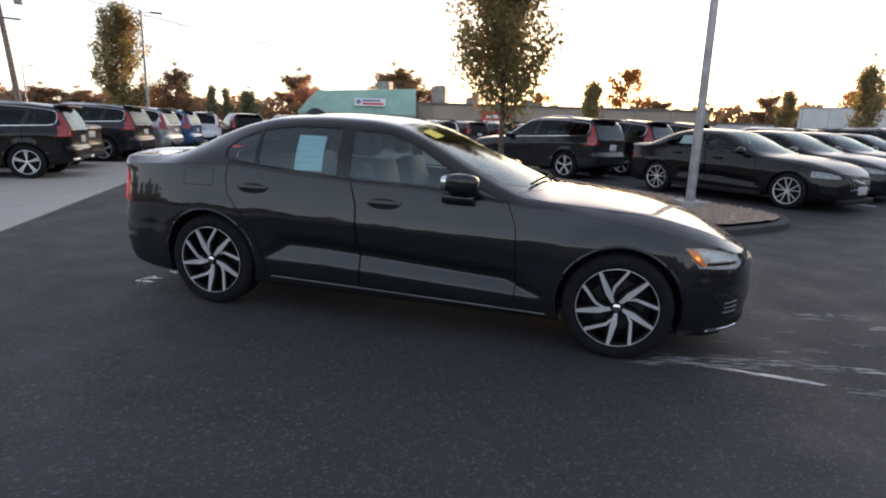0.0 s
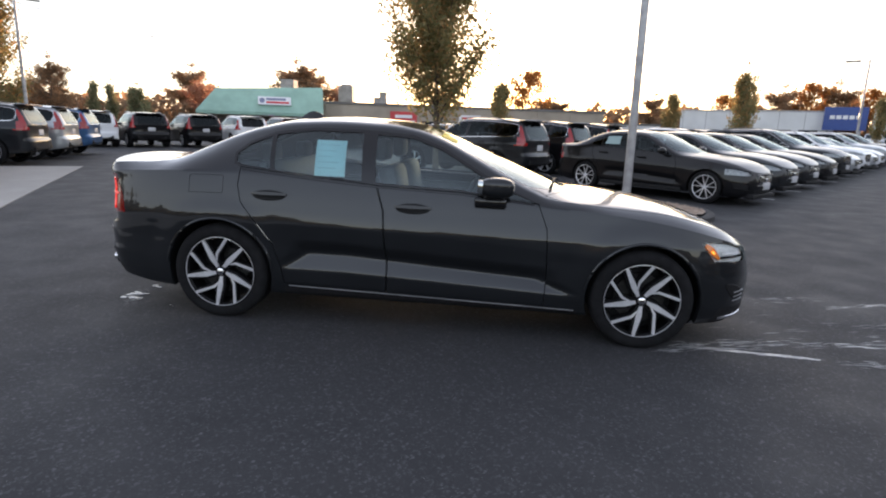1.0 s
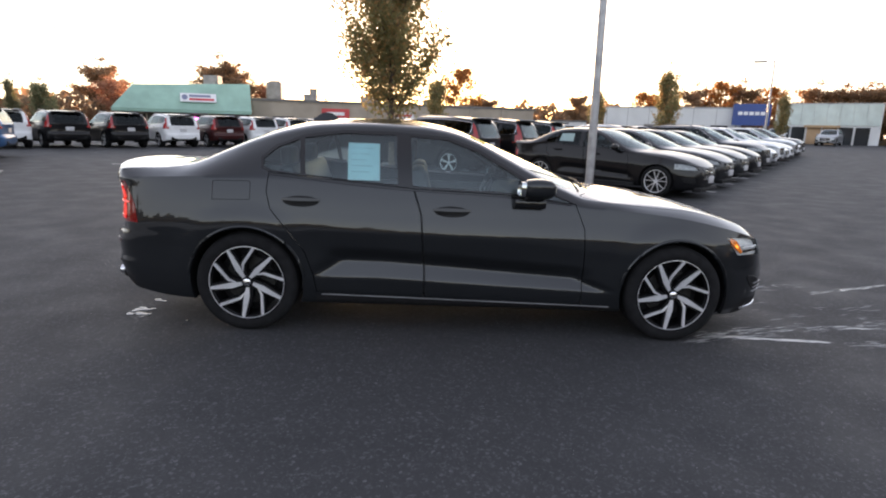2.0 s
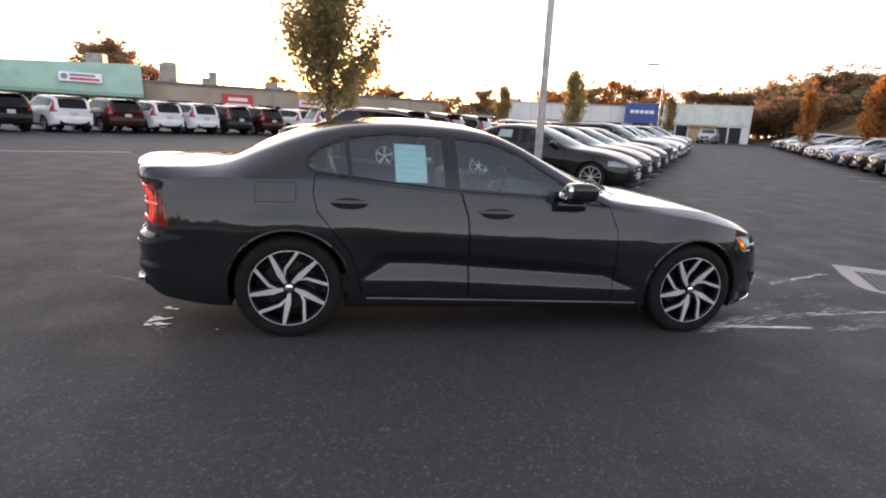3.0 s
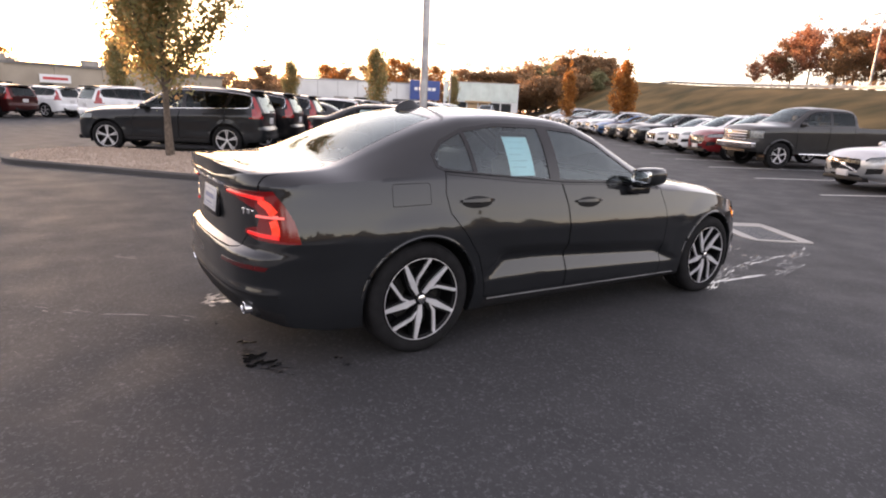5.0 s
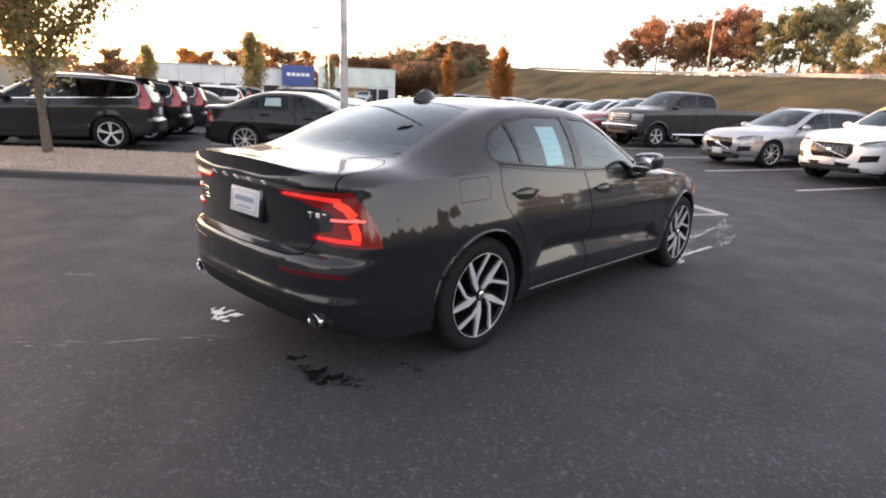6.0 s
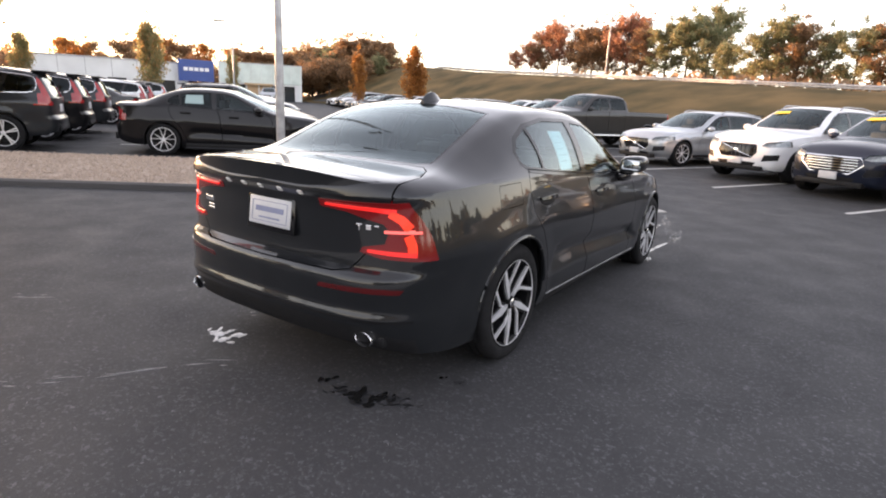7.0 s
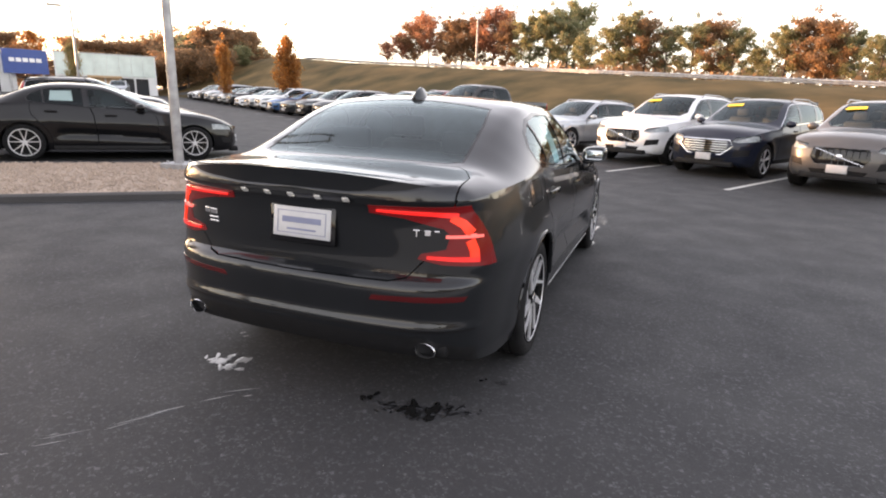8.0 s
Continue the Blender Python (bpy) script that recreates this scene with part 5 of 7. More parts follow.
# the skyline, from the road on one side round to the wood
for tpl, az, dist, el, wide, first in ((T_BROWN, 129.9, 92, 3.9, 0.75, True), (T_CONE, 127.0, 92, 3.5, 0.5, True), (T_CONE, 125.7, 94, 3.3, 0.5, False), (T_CONE, 123.7, 90, 3.1, 0.95, False), (T_BARE, 131.2, 96, 2.6, 1.3, False), (T_BROWN, 132.6, 104, 2.2, 1.5, False), (T_BROWN, 137.5, 110, 1.9, 1.8, False), (T_BROWN, 139.8, 112, 2.0, 1.6, False)):
    stand(tpl, *seen_from(2.7, -3.4, az, dist, el), wide, first)
for tpl, az, dist, el, wide, first in ((T_RED, 117.2, 104, 3.2, 1.15, True), (T_BROWN, 118.3, 116, 4.1, 1.0, False), (T_BROWN, 108.9, 92, 4.9, 0.95, False), (T_BROWN, 107.3, 96, 4.3, 0.9, False), (T_RED, 105.4, 100, 3.4, 0.8, False), (T_BARE, 86.3, 76, 5.6, 0.85, True),
                                       (T_BROWN, 84.0, 96, 2.7, 1.6, False), (T_BROWN, 74.8, 92, 3.1, 0.9, False), (T_BARE, 68.9, 100, 3.6, 1.1, False), (T_BROWN, 67.4, 104, 3.3, 1.0, False), (T_BROWN, 64.6, 98, 3.7, 1.0, False), (T_BARE, 62.6, 98, 4.5, 0.9, False), (T_BROWN, 60.8, 100, 3.9, 1.0, False), (T_BARE, 58.6, 104, 4.0, 1.0, False), (T_BROWN, 55.2, 108, 3.7, 1.2, False), (T_BROWN, 53.4, 106, 3.5, 1.2, False), (T_BROWN, 51.4, 104, 3.6, 1.2, False)):
    stand(tpl, *seen_from(0.73, -3.6, az, dist, el), wide, first)
stand(T_BARE, *seen_from(-1.2, -2.9, 93.8, 112, 3.4), 0.9)
T_WOOD.matrix_basis = Matrix.Translation((*polar(43.5, 112), ground_z(*polar(43.5, 112))))
T_WOODG.matrix_basis = Matrix.Translation((*polar(39.5, 114), ground_z(*polar(39.5, 114))))
T_GREEN.matrix_basis = Matrix.Translation((*polar(10.8, 66), ground_z(*polar(10.8, 66))))


def plant_to(tpl, full, az, d, el, wide=1.0):
    """A tree whose top stands el degrees above the level of the eye, seen from the end of the walk."""
    x, y = polar(az, d, -3.0, -0.5)
    sc = (1.4 + d * math.tan(radians(el)) - ground_z(x, y)) / full
    plant(tpl, x, y, max(0.3, sc), gr.uniform(0, 360), wide=wide)


# the dense wood at the end of the bank
for az, d, el, tpl, full in ((49.6, 86, 4.3, T_BROWN, 8.5), (48.0, 82, 4.4, T_BROWN, 8.5), (46.6, 79, 4.9, T_BROWN, 8.5), (45.2, 76, 5.3, T_BROWN, 8.5), (44.0, 73, 5.6, T_GREEN, 9.0), (42.6, 71, 6.1, T_BROWN, 8.5), (41.2, 72, 6.2, T_BROWN, 8.5), (39.6, 73, 6.0, T_BROWN, 8.5), (43.2, 80, 5.9, T_BROWN, 8.5), (40.8, 82, 6.0, T_GREEN, 9.0), (47.4, 88, 4.8, T_BROWN, 8.5), (45.8, 86, 5.2, T_GREEN, 9.0), (51.0, 88, 4.0, T_RED, 8.0), (44.6, 66, 4.2, T_BROWN, 8.5), (42.0, 64, 4.4, T_BROWN, 8.5), (40.0, 66, 4.4, T_GREEN, 9.0), (46.2, 70, 3.8, T_BROWN, 8.5)):
    plant_to({T_BROWN: T_WOOD, T_GREEN: T_WOODG}.get(tpl, tpl), full, az, d * 1.3, el, 1.25)
# trees along the top of the bank
for az, d, el, tpl, full in ((26.6, 80, 5.0, T_RED, 8.0), (25.2, 78, 6.0, T_RED, 8.0), (23.9, 78, 7.0, T_BROWN, 8.5), (22.6, 76, 8.0, T_RED, 8.0), (20.6, 74, 7.2, T_BROWN, 8.5), (19.4, 72, 7.6, T_BROWN, 8.5), (18.0, 72, 7.7, T_BROWN, 8.5), (16.4, 70, 8.9, T_RED, 8.0), (14.9, 68, 7.4, T_BROWN, 8.5), (12.9, 66, 7.9, T_GREEN, 9.0), (11.1, 65, 8.6, T_GREEN, 9.0), (9.4, 64, 7.8, T_GREEN, 9.0), (7.7, 60, 6.2, T_GREEN, 9.0), (5.6, 58, 7.2, T_GREEN, 9.0), (4.2, 58, 8.5, T_GREEN, 9.0), (2.4, 58, 7.9, T_BROWN, 8.5), (0.6, 57, 7.2, T_GREEN, 9.0), (-1.6, 56, 7.5, T_GREEN, 9.0), (-3.4, 56, 7.6, T_BROWN, 8.5), (-4.9, 55, 7.0, T_GREEN, 9.0), (-7.0, 54, 5.3, T_GREEN, 9.0), (-8.9, 53, 7.0, T_GREEN, 9.0), (-10.6, 53, 7.7, T_BROWN, 8.5), (-11.8, 52, 7.2, T_BROWN, 8.5), (-13.2, 52, 6.4, T_GREEN, 9.0), (-15.4, 50, 6.1, T_GREEN, 9.0), (-18, 50, 7.0, T_BROWN, 8.5), (-21, 49, 6.5, T_GREEN, 9.0)):
    plant_to(tpl, full, az, d, el + 0.5, 0.95)
# scrub under them
g = np.random.default_rng(33)
verts, faces = [], []
for k in range(1500):
    az, d = g.uniform(-22, 27), g.uniform(50, 80)
    x, y = polar(az, d, -3.0, -0.5)
    if Vector((x, y)).dot(Vector(BANK_OUT[:2])) < 41.5:
        continue
    c = np.array([x, y, ground_z(x, y) + 1.0 * g.random() ** 1.6])
    a = g.normal(0, 1, 3)
    a /= np.linalg.norm(a)
    b = np.cross(a, g.normal(0, 1, 3))
    b /= np.linalg.norm(b)
    s = g.uniform(0.12, 0.35)
    n0 = len(verts)
    verts += [tuple(c - a * s), tuple(c - b * s * 0.7), tuple(c + a * s), tuple(c + b * s * 0.7)]
    faces.append((n0, n0 + 1, n0 + 2, n0 + 3))
me = bpy.data.meshes.new("scrub")
me.from_pydata(verts, [], faces)
me.materials.append(L_BROWN)
tagged(new("scrub", me), "brown scrub below the trees on the bank", "scrub", kind="stuff")

# far woods all round, as one ragged belt
g = np.random.default_rng(21)
verts, faces = [], []
near_verts, near_faces = [], []
for k in range(52000):
    az = g.uniform(0, 360) if k < 15000 else g.uniform(185, 318) if k < 34000 else g.uniform(50, 142)
    if 24 < az < 34:
        continue
    d = g.uniform(118, 150)
    top = 4.2 + 1.6 * math.sin(az * 0.31) + 1.2 * math.sin(az * 1.13 + 1) + 0.8 * math.sin(az * 2.9)
    if 100 < az < 150:
        top *= 0.95
    if az > 150:
        top += 1.5
    if 185 < az < 318:
        d = g.uniform(62, 84)
        top += 1.0 + 2.5 * (1 - smooth_step(235, 262, az)) - 2.4 * smooth_step(258, 282, az)
    if 34000 <= k:
        d, top = g.uniform(104, 122), 4.6 + 0.7 * math.sin(az * 0.9) + 0.5 * math.sin(az * 2.3 + 1) + 0.3 * math.sin(az * 5.1)
    elif 78 < az < 97:
        top *= 0.62
    h = top * g.random() ** 0.6
    x, y = polar(az, d)
    c = np.array([x, y, ground_z(x, y) + h])
    a = g.normal(0, 1, 3)
    a /= np.linalg.norm(a)
    b = np.cross(a, g.normal(0, 1, 3))
    b /= np.linalg.norm(b)
    s = g.uniform(0.5, 1.2) if k < 34000 else g.uniform(0.25, 0.6)
    vs, fs = (near_verts, near_faces) if 185 < az < 318 else (verts, faces)
    n0 = len(vs)
    vs += [tuple(c - a * s), tuple(c - b * s * 0.7), tuple(c + a * s), tuple(c + b * s * 0.7)]
    fs.append((n0, n0 + 1, n0 + 2, n0 + 3))
me = bpy.data.meshes.new("tree_belt")
me.from_pydata(near_verts, [], near_faces)
me.materials.append(L_GREEN)
tagged(new("tree_belt", me), "belt of green trees behind the lot", "woods", kind="stuff")
me = bpy.data.meshes.new("far_woods")
me.from_pydata(verts, [], faces)
me.materials.append(L_BROWN)
tagged(new("far_woods", me), "belt of distant autumn woods on the skyline", "woods", kind="stuff")


# ---- buildings ----
def on_wall(a, b, s0, s1, z0, z1, proud=0.05, thick=0.1, at_end=0.0):
    a, b = Vector(a), Vector(b)
    d = (b - a)
    ang = math.degrees(math.atan2(d.y, d.x))
    m = Matrix.Translation((a.x, a.y, 0)) @ pose(0, 0, 0, 0, 0, ang)
    return box(s0, -proud, z0, s1, thick - proud, z1, 0.0, m)


# shop with the teal mansard
TA, TB = (-27.4, 51.6), (-16.6, 55.8)
shop = thing("shop_building", "flat-roofed shop with teal mansard front", "building")
part("wall", on_wall(TA, TB, 0.6, 11.0, -0.3, 2.6, 0.0, 12.0), M_BEIGE, shop, smooth=False)
d = Vector(TB) - Vector(TA)
ang = math.degrees(math.atan2(d.y, d.x))
mt = Matrix.Translation((*TA, 0)) @ pose(0, 0, 0, 0, 0, ang)
bm = bmesh.new()
L = d.length
low = [bm.verts.new(mt @ Vector(p)) for p in ((-0.6, -1.3, 2.15), (L, -1.3, 2.15), (L, 10, 2.15), (-0.6, 10, 2.15))]
mid = [bm.verts.new(mt @ Vector(p)) for p in ((-0.6, -1.35, 2.45), (L + 0.02, -1.35, 2.45), (L + 0.02, 10, 2.45), (-0.6, 10, 2.45))]
top = [bm.verts.new(mt @ Vector(p)) for p in ((1.2, -0.2, 4.65), (L + 0.02, -0.2, 5.15), (L + 0.02, 9, 5.15), (1.2, 9, 4.65))]
for p, q in ((low, mid), (mid, top)):
    for k in range(4):
        bm.faces.new((p[k], p[(k + 1) % 4], q[(k + 1) % 4], q[k]))
bm.faces.new(top)
bm.faces.new(list(reversed(low)))
part("mansard", finish(bm), M_TEAL, shop, "teal mansard roof", smooth=False)
for k in range(9):
    s = 1.2 + 1.05 * k
    part("window", on_wall(TA, TB, s, s + 0.9, 0.3, 2.0, 0.04, 0.05), M_SHOPGLASS, shop, smooth=False)
ms = mt @ Matrix.Translation((0, -1.05, 3.55)) @ pose(0, 0, 0, -26, 0, 0)
sign = thing("shop_sign", "white shop sign with a round emblem and red bar", "sign")
part("board", box(5.2, -0.12, -0.45, 8.4, -0.02, 0.45, 0.03, ms), M_SIGNWHITE, sign, smooth=False)
part("text_bar", box(6.0, -0.14, 0.05, 7.9, -0.11, 0.28, 0, ms), M_INK, sign, smooth=False)
part("text_bar", box(6.0, -0.14, -0.30, 8.2, -0.11, -0.08, 0, ms), M_SIGNRED, sign, smooth=False)
bm = bmesh.new()
add_lathe(bm, [(0.001, 0), (0.26, 0), (0.26, 0.04), (0.001, 0.04)], 20, "y")
bmesh.ops.transform(bm, matrix=ms @ Matrix.Translation((5.6, -0.16, 0)), verts=bm.verts[:])
part("emblem", finish(bm), M_INK, sign)
neon = glowing("neon_magenta", (1.0, 0.1, 0.8), 3.0, (0.5, 0.1, 0.4))
neon2 = glowing("neon_blue", (0.15, 0.35, 1.0), 3.0, (0.1, 0.1, 0.5))
neon3 = glowing("neon_green", (0.5, 1.0, 0.2), 2.0, (0.2, 0.4, 0.1))
for s0, s1, z0, z1, mt2, lab in ((6.4, 7.0, 1.45, 1.72, neon, "magenta neon window sign"), (7.3, 7.8, 1.5, 1.7, neon3, "green neon window sign"), (9.2, 9.6, 1.3, 1.6, neon2, "round blue neon window sign")):
    tagged(part("neon_sign", on_wall(TA, TB, s0, s1, z0, z1, 0.09, 0.03), mt2, None, smooth=False), lab, "neon sign")
# long beige block beside it
BA, BB = (-16.6, 56.4), (14.0, 64.5)
block = thing("commercial_block", "long low beige block building with flat roof", "building")
part("wall", on_wall(BA, BB, 0, 31.6, -0.3, 3.62, 0.0, 14.0), M_BEIGE, block, smooth=False)
part("roof_edge", on_wall(BA, BB, -0.1, 31.8, 3.6, 3.85, 0.12, 14.3), M_ROOF, block, smooth=False)
for k in range(7):
    s = 2.0 + 4.2 * k
    part("door" if k % 2 else "window", on_wall(BA, BB, s, s + (1.0 if k % 2 else 2.2), 0.0 if k % 2 else 0.8, 2.1, 0.05, 0.06), M_SHOPGLASS, block, smooth=False)
for k in range(8):
    s = 3.9 * k + 0.2
    part("pilaster", on_wall(BA, BB, s, s + 0.25, -0.2, 3.6, 0.10, 0.1), M_BEIGE, block, smooth=False)


def roof_unit(pts, label):
    u = thing("rooftop_unit", label, "rooftop unit")
    for nm, (x, y, z, w, dd, h) in pts:
        part(nm, box(x - w / 2, y - dd / 2, z, x + w / 2, y + dd / 2, z + h, 0.04), M_UNIT, u, smooth=False)
    return u


roof_unit([("casing", (-21.5, 59.5, 4.6, 1.5, 1.4, 1.55)), ("hood", (-21.5, 58.6, 5.0, 1.2, 0.5, 0.6))], "boxy grey ventilation unit on the shop roof")
roof_unit([("tank", (-15.2, 60.5, 3.8, 1.6, 1.5, 1.9)), ("cap", (-15.2, 60.5, 5.7, 1.1, 1.0, 0.15))], "pale square tank housing on the flat roof")
roof_unit([("casing", (-11.4, 60.5, 3.8, 1.3, 1.2, 0.75)), ("chimney_pipe", (-11.1, 60.5, 4.5, 0.7, 0.7, 0.55)), ("cap", (-11.1, 60.5, 5.05, 1.0, 1.0, 0.1))], "small rooftop unit with a stub chimney")
roof_unit([("casing", (-5.4, 62.0, 3.8, 1.4, 1.2, 0.7)), ("duct", (-4.4, 62.0, 3.8, 0.6, 0.6, 0.4))], "low rooftop air unit")
roof_unit([("casing", (1.6, 63.5, 3.8, 1.5, 1.2, 0.65)), ("duct", (2.7, 63.5, 3.8, 0.5, 0.6, 0.35))], "low rooftop air unit")


def wall_sign(name, a, b, s0, s1, z0, z1, mat, bars, label):
    t = thing(name, label, "sign")
    part("board", on_wall(a, b, s0, s1, z0, z1, 0.16, 0.12), mat, t, smooth=False)
    for x0, x1, y0, y1, mm in bars:
        w, h = s1 - s0, z1 - z0
        part("text_bar", on_wall(a, b, s0 + w * x0, s0 + w * x1, z0 + h * y0, z0 + h * y1, 0.19, 0.04), mm, t, smooth=False)
    return t


wall_sign("wall_sign", BA, BB, 7.0, 9.9, 1.75, 3.05, M_SIGNRED, [(0.18, 0.82, 0.48, 0.74, M_SIGNWHITE), (0.08, 0.92, 0.14, 0.30, M_SIGNWHITE)], "red wall sign with white lettering bars")
wall_sign("wall_sign", BA, BB, 14.6, 17.0, 2.2, 2.9, M_SIGNWHITE, [(0.1, 0.9, 0.35, 0.68, M_SIGNRED)], "white wall sign with a red bar")
# low pale shed further on
SA, SB = (6.2, 68.5), (21.5, 68.8)
shed = thing("long_shed", "long low pale shed with flat roof", "building")
part("wall", on_wall(SA, SB, 0, 15.3, -0.2, 2.55, 0, 6), M_WHITEWALL, shed, smooth=False)
part("roof_edge", on_wall(SA, SB, -0.1, 15.4, 2.5, 2.7, 0.1, 6.2), M_ROOF, shed, smooth=False)
for k in range(5):
    part("window", on_wall(SA, SB, 1.2 + 2.8 * k, 2.6 + 2.8 * k, 1.2, 2.0, 0.03, 0.04), M_SHOPGLASS, shed, smooth=False)
# dealership: white workshop, blue sign wall, glazed showroom
VA, VB = (24.6, 71.5), (39.6, 65.2)
ws = thing("workshop_building", "white panelled workshop with roller doors", "building")
part("wall", on_wall(VA, VB, 0, 16.2, 0.2, 4.55, 0, 14), M_WHITEWALL, ws, smooth=False)
part("roof_edge", on_wall(VA, VB, -0.1, 16.3, 4.5, 4.66, 0.08, 14.2), M_GALV, ws, smooth=False)
for k in range(4):
    s = 5.0 + 2.6 * k
    part("roller_door", on_wall(VA, VB, s, s + 1.9, 0.5, 2.5, 0.04, 0.05), M_SHOPGLASS if k % 2 else M_UNIT, ws, smooth=False)
for k in range(6):
    part("panel_joint", on_wall(VA, VB, 2.6 * k + 0.3, 2.6 * k + 0.36, 0.4, 4.5, 0.015, 0.03), M_GALV, ws, smooth=False)
ds = thing("dealer_sign", "large blue dealer sign with white lettering bar", "sign")
part("board", on_wall(VA, VB, 15.0, 19.0, 2.55, 5.05, 1.2, 0.5), M_SIGNBLUE, ds, smooth=False)
for k in range(5):
    part("text_bar", on_wall(VA, VB, 15.55 + 0.60 * k, 16.02 + 0.60 * k, 3.75, 4.15, 1.24, 0.06), M_SIGNWHITE, ds, smooth=False)
for s in (15.4, 18.4):
    part("post", on_wall(VA, VB, s, s + 0.2, 0.3, 2.6, 1.1, 0.2), M_GALV, ds, smooth=False)
GA, GB = (42.0, 62.6), (49.9, 56.4)
show = thing("showroom_building", "glazed showroom with frosted upper panels", "building")
part("wall", on_wall(GA, GB, 0, 10.0, 0.3, 5.0, 0, 12), M_WHITEWALL, show, smooth=False)
for k in range(8):
    s = 0.15 + 1.22 * k
    part("glass_panel", on_wall(GA, GB, s, s + 1.18, 2.7, 5.05, 0.10, 0.08), M_FROST, show, "frosted glass panel", smooth=False)
part("fascia", on_wall(GA, GB, -0.1, 10.1, 5.03, 5.12, 0.14, 0.3), M_GALV, show, smooth=False)
for k in range(6):
    s = 0.3 + 1.5 * k
    part("window", on_wall(GA, GB, s, s + 1.3, 0.6, 2.5, 0.05, 0.06), M_SHOPGLASS if k not in (2, 3) else M_WARMWALL, show, smooth=False)
bm = on_wall(GA, GB, 3.0, 6.4, 2.45, 2.7, 0.5, 0.5)
part("canopy", bm, M_WARMWALL, show, "tan entrance canopy", smooth=False)


# ---- poles, wires, guardrail ----
def lamp_post(x, y, z, h, heads, turn, label, r0=0.075, reach=1.15, deep=0.09):
    t = thing("street_lamp", label, "lamp post", m=Matrix.Translation((x, y, z)) @ pose(0, 0, 0, 0, 0, turn))
    part("pole", tube([(0, 0, 0), (0, 0, h * 0.5), (0, 0, h)], [r0, r0 * 0.85, r0 * 0.7], 12), M_GALV, t)
    bm = bmesh.new()
    add_box(bm, -0.21, -0.21, -0.09, 0.21, 0.21, 0.03, 0.012)
    for sx in (-0.12, 0.12):
        for sy in (-0.12, 0.12):
            add_tube(bm, [(sx, sy, 0.03), (sx, sy, 0.07)], 0.016, 6)
    part("base_plate", bm, M_GALV, t, smooth=False)
    for s in heads:
        part("arm", tube([(0, 0, h - 0.1), (0.35 * s, 0, h - 0.06), (0.55 * s, 0, h - 0.05)], 0.03, 6), M_GALV, t)
        bm = bmesh.new()
        add_box(bm, min(0.5 * s, reach * s), -0.16, h - 0.01 - deep, max(0.5 * s, reach * s), 0.16, h - 0.01, 0.02)
        part("lamp_head", bm, M_UNIT, t, "dull grey flat lamp head", smooth=False)
    return t


lamp_post(4.28, 6.95, ground_z(4.28, 6.95) + 0.20, 8.2, (1,), 100, "grey galvanised lamp post on the island", 0.078)
px, py = 26.5, 38.5
lamp_post(px, py, ground_z(px, py), 6.5, (1,), 146, "tall car park lamp post with one flat head", 0.09, 1.35, 0.13)
px, py = -24.2, 26.2
lamp_post(px, py, ground_z(px, py), 7.5, (1,), 45, "car park lamp post with one flat head", 0.10)
px, py = polar(139.8, 68)
lamp_post(px, py, ground_z(px, py), 6.0, (1,), 20, "far street lamp beside the road", 0.08)
px, py = polar(20.5, 62)
lamp_post(px, py, ground_z(px, py), 6.6, (1,), 60, "lamp post on the road above the bank", 0.09)
# utility pole with its wires
ux, uy = -40.65, 31.35
up = thing("utility_pole", "weathered wooden utility pole with crossarm and transformer", "utility pole", m=Matrix.Translation((ux, uy, ground_z(ux, uy))))
part("pole", tube([(0, 0, 0), (-0.25, -0.33, 6), (-0.55, -0.72, 12.5)], [0.24, 0.2, 0.15], 10), M_WOODPOLE, up)
part("crossarm", box(-1.1, -0.07, 10.9, 1.5, 0.07, 11.05, 0.01, pose(-0.5, -0.6, 0, 0, 0, 55)), M_WOODPOLE, up, smooth=False)
part("crossarm", box(-0.8, -0.06, 8.2, 1.2, 0.06, 8.34, 0.01, pose(-0.36, -0.48, 0, 0, 0, 55)), M_WOODPOLE, up, smooth=False)
bm = bmesh.new()
add_lathe(bm, [(0.001, 9.3), (0.3, 9.32), (0.3, 10.2), (0.26, 10.3), (0.001, 10.32)], 14, "z", (0.55, 0.3, 0))
part("transformer", finish(bm), M_UNIT, up)
bm = bmesh.new()
for k, (z0, z1) in enumerate(((11.1, 9.4), (11.1, 9.0), (8.3, 7.6), (8.2, 7.2), (10.8, 8.6), (7.4, 6.6))):
    p0, p1 = Vector((ux + 0.3 * (k % 3), uy + 0.3 * (k % 2), z0)), Vector((-20 + k * 1.5, 82 + 2 * k, z1))
    p2 = Vector((ux - 18 + k, uy - 30, z0 + 0.5))
    for q in (p1, p2):
        add_tube(bm, [p0.lerp(q, t / 8) - Vector((0, 0, 1.1 * 4 * (t / 8) * (1 - t / 8))) for t in range(9)], 0.022, 4)
tagged(part("overhead_wires", bm, M_RUBBER), "sagging black overhead wires", "wires", kind="stuff")
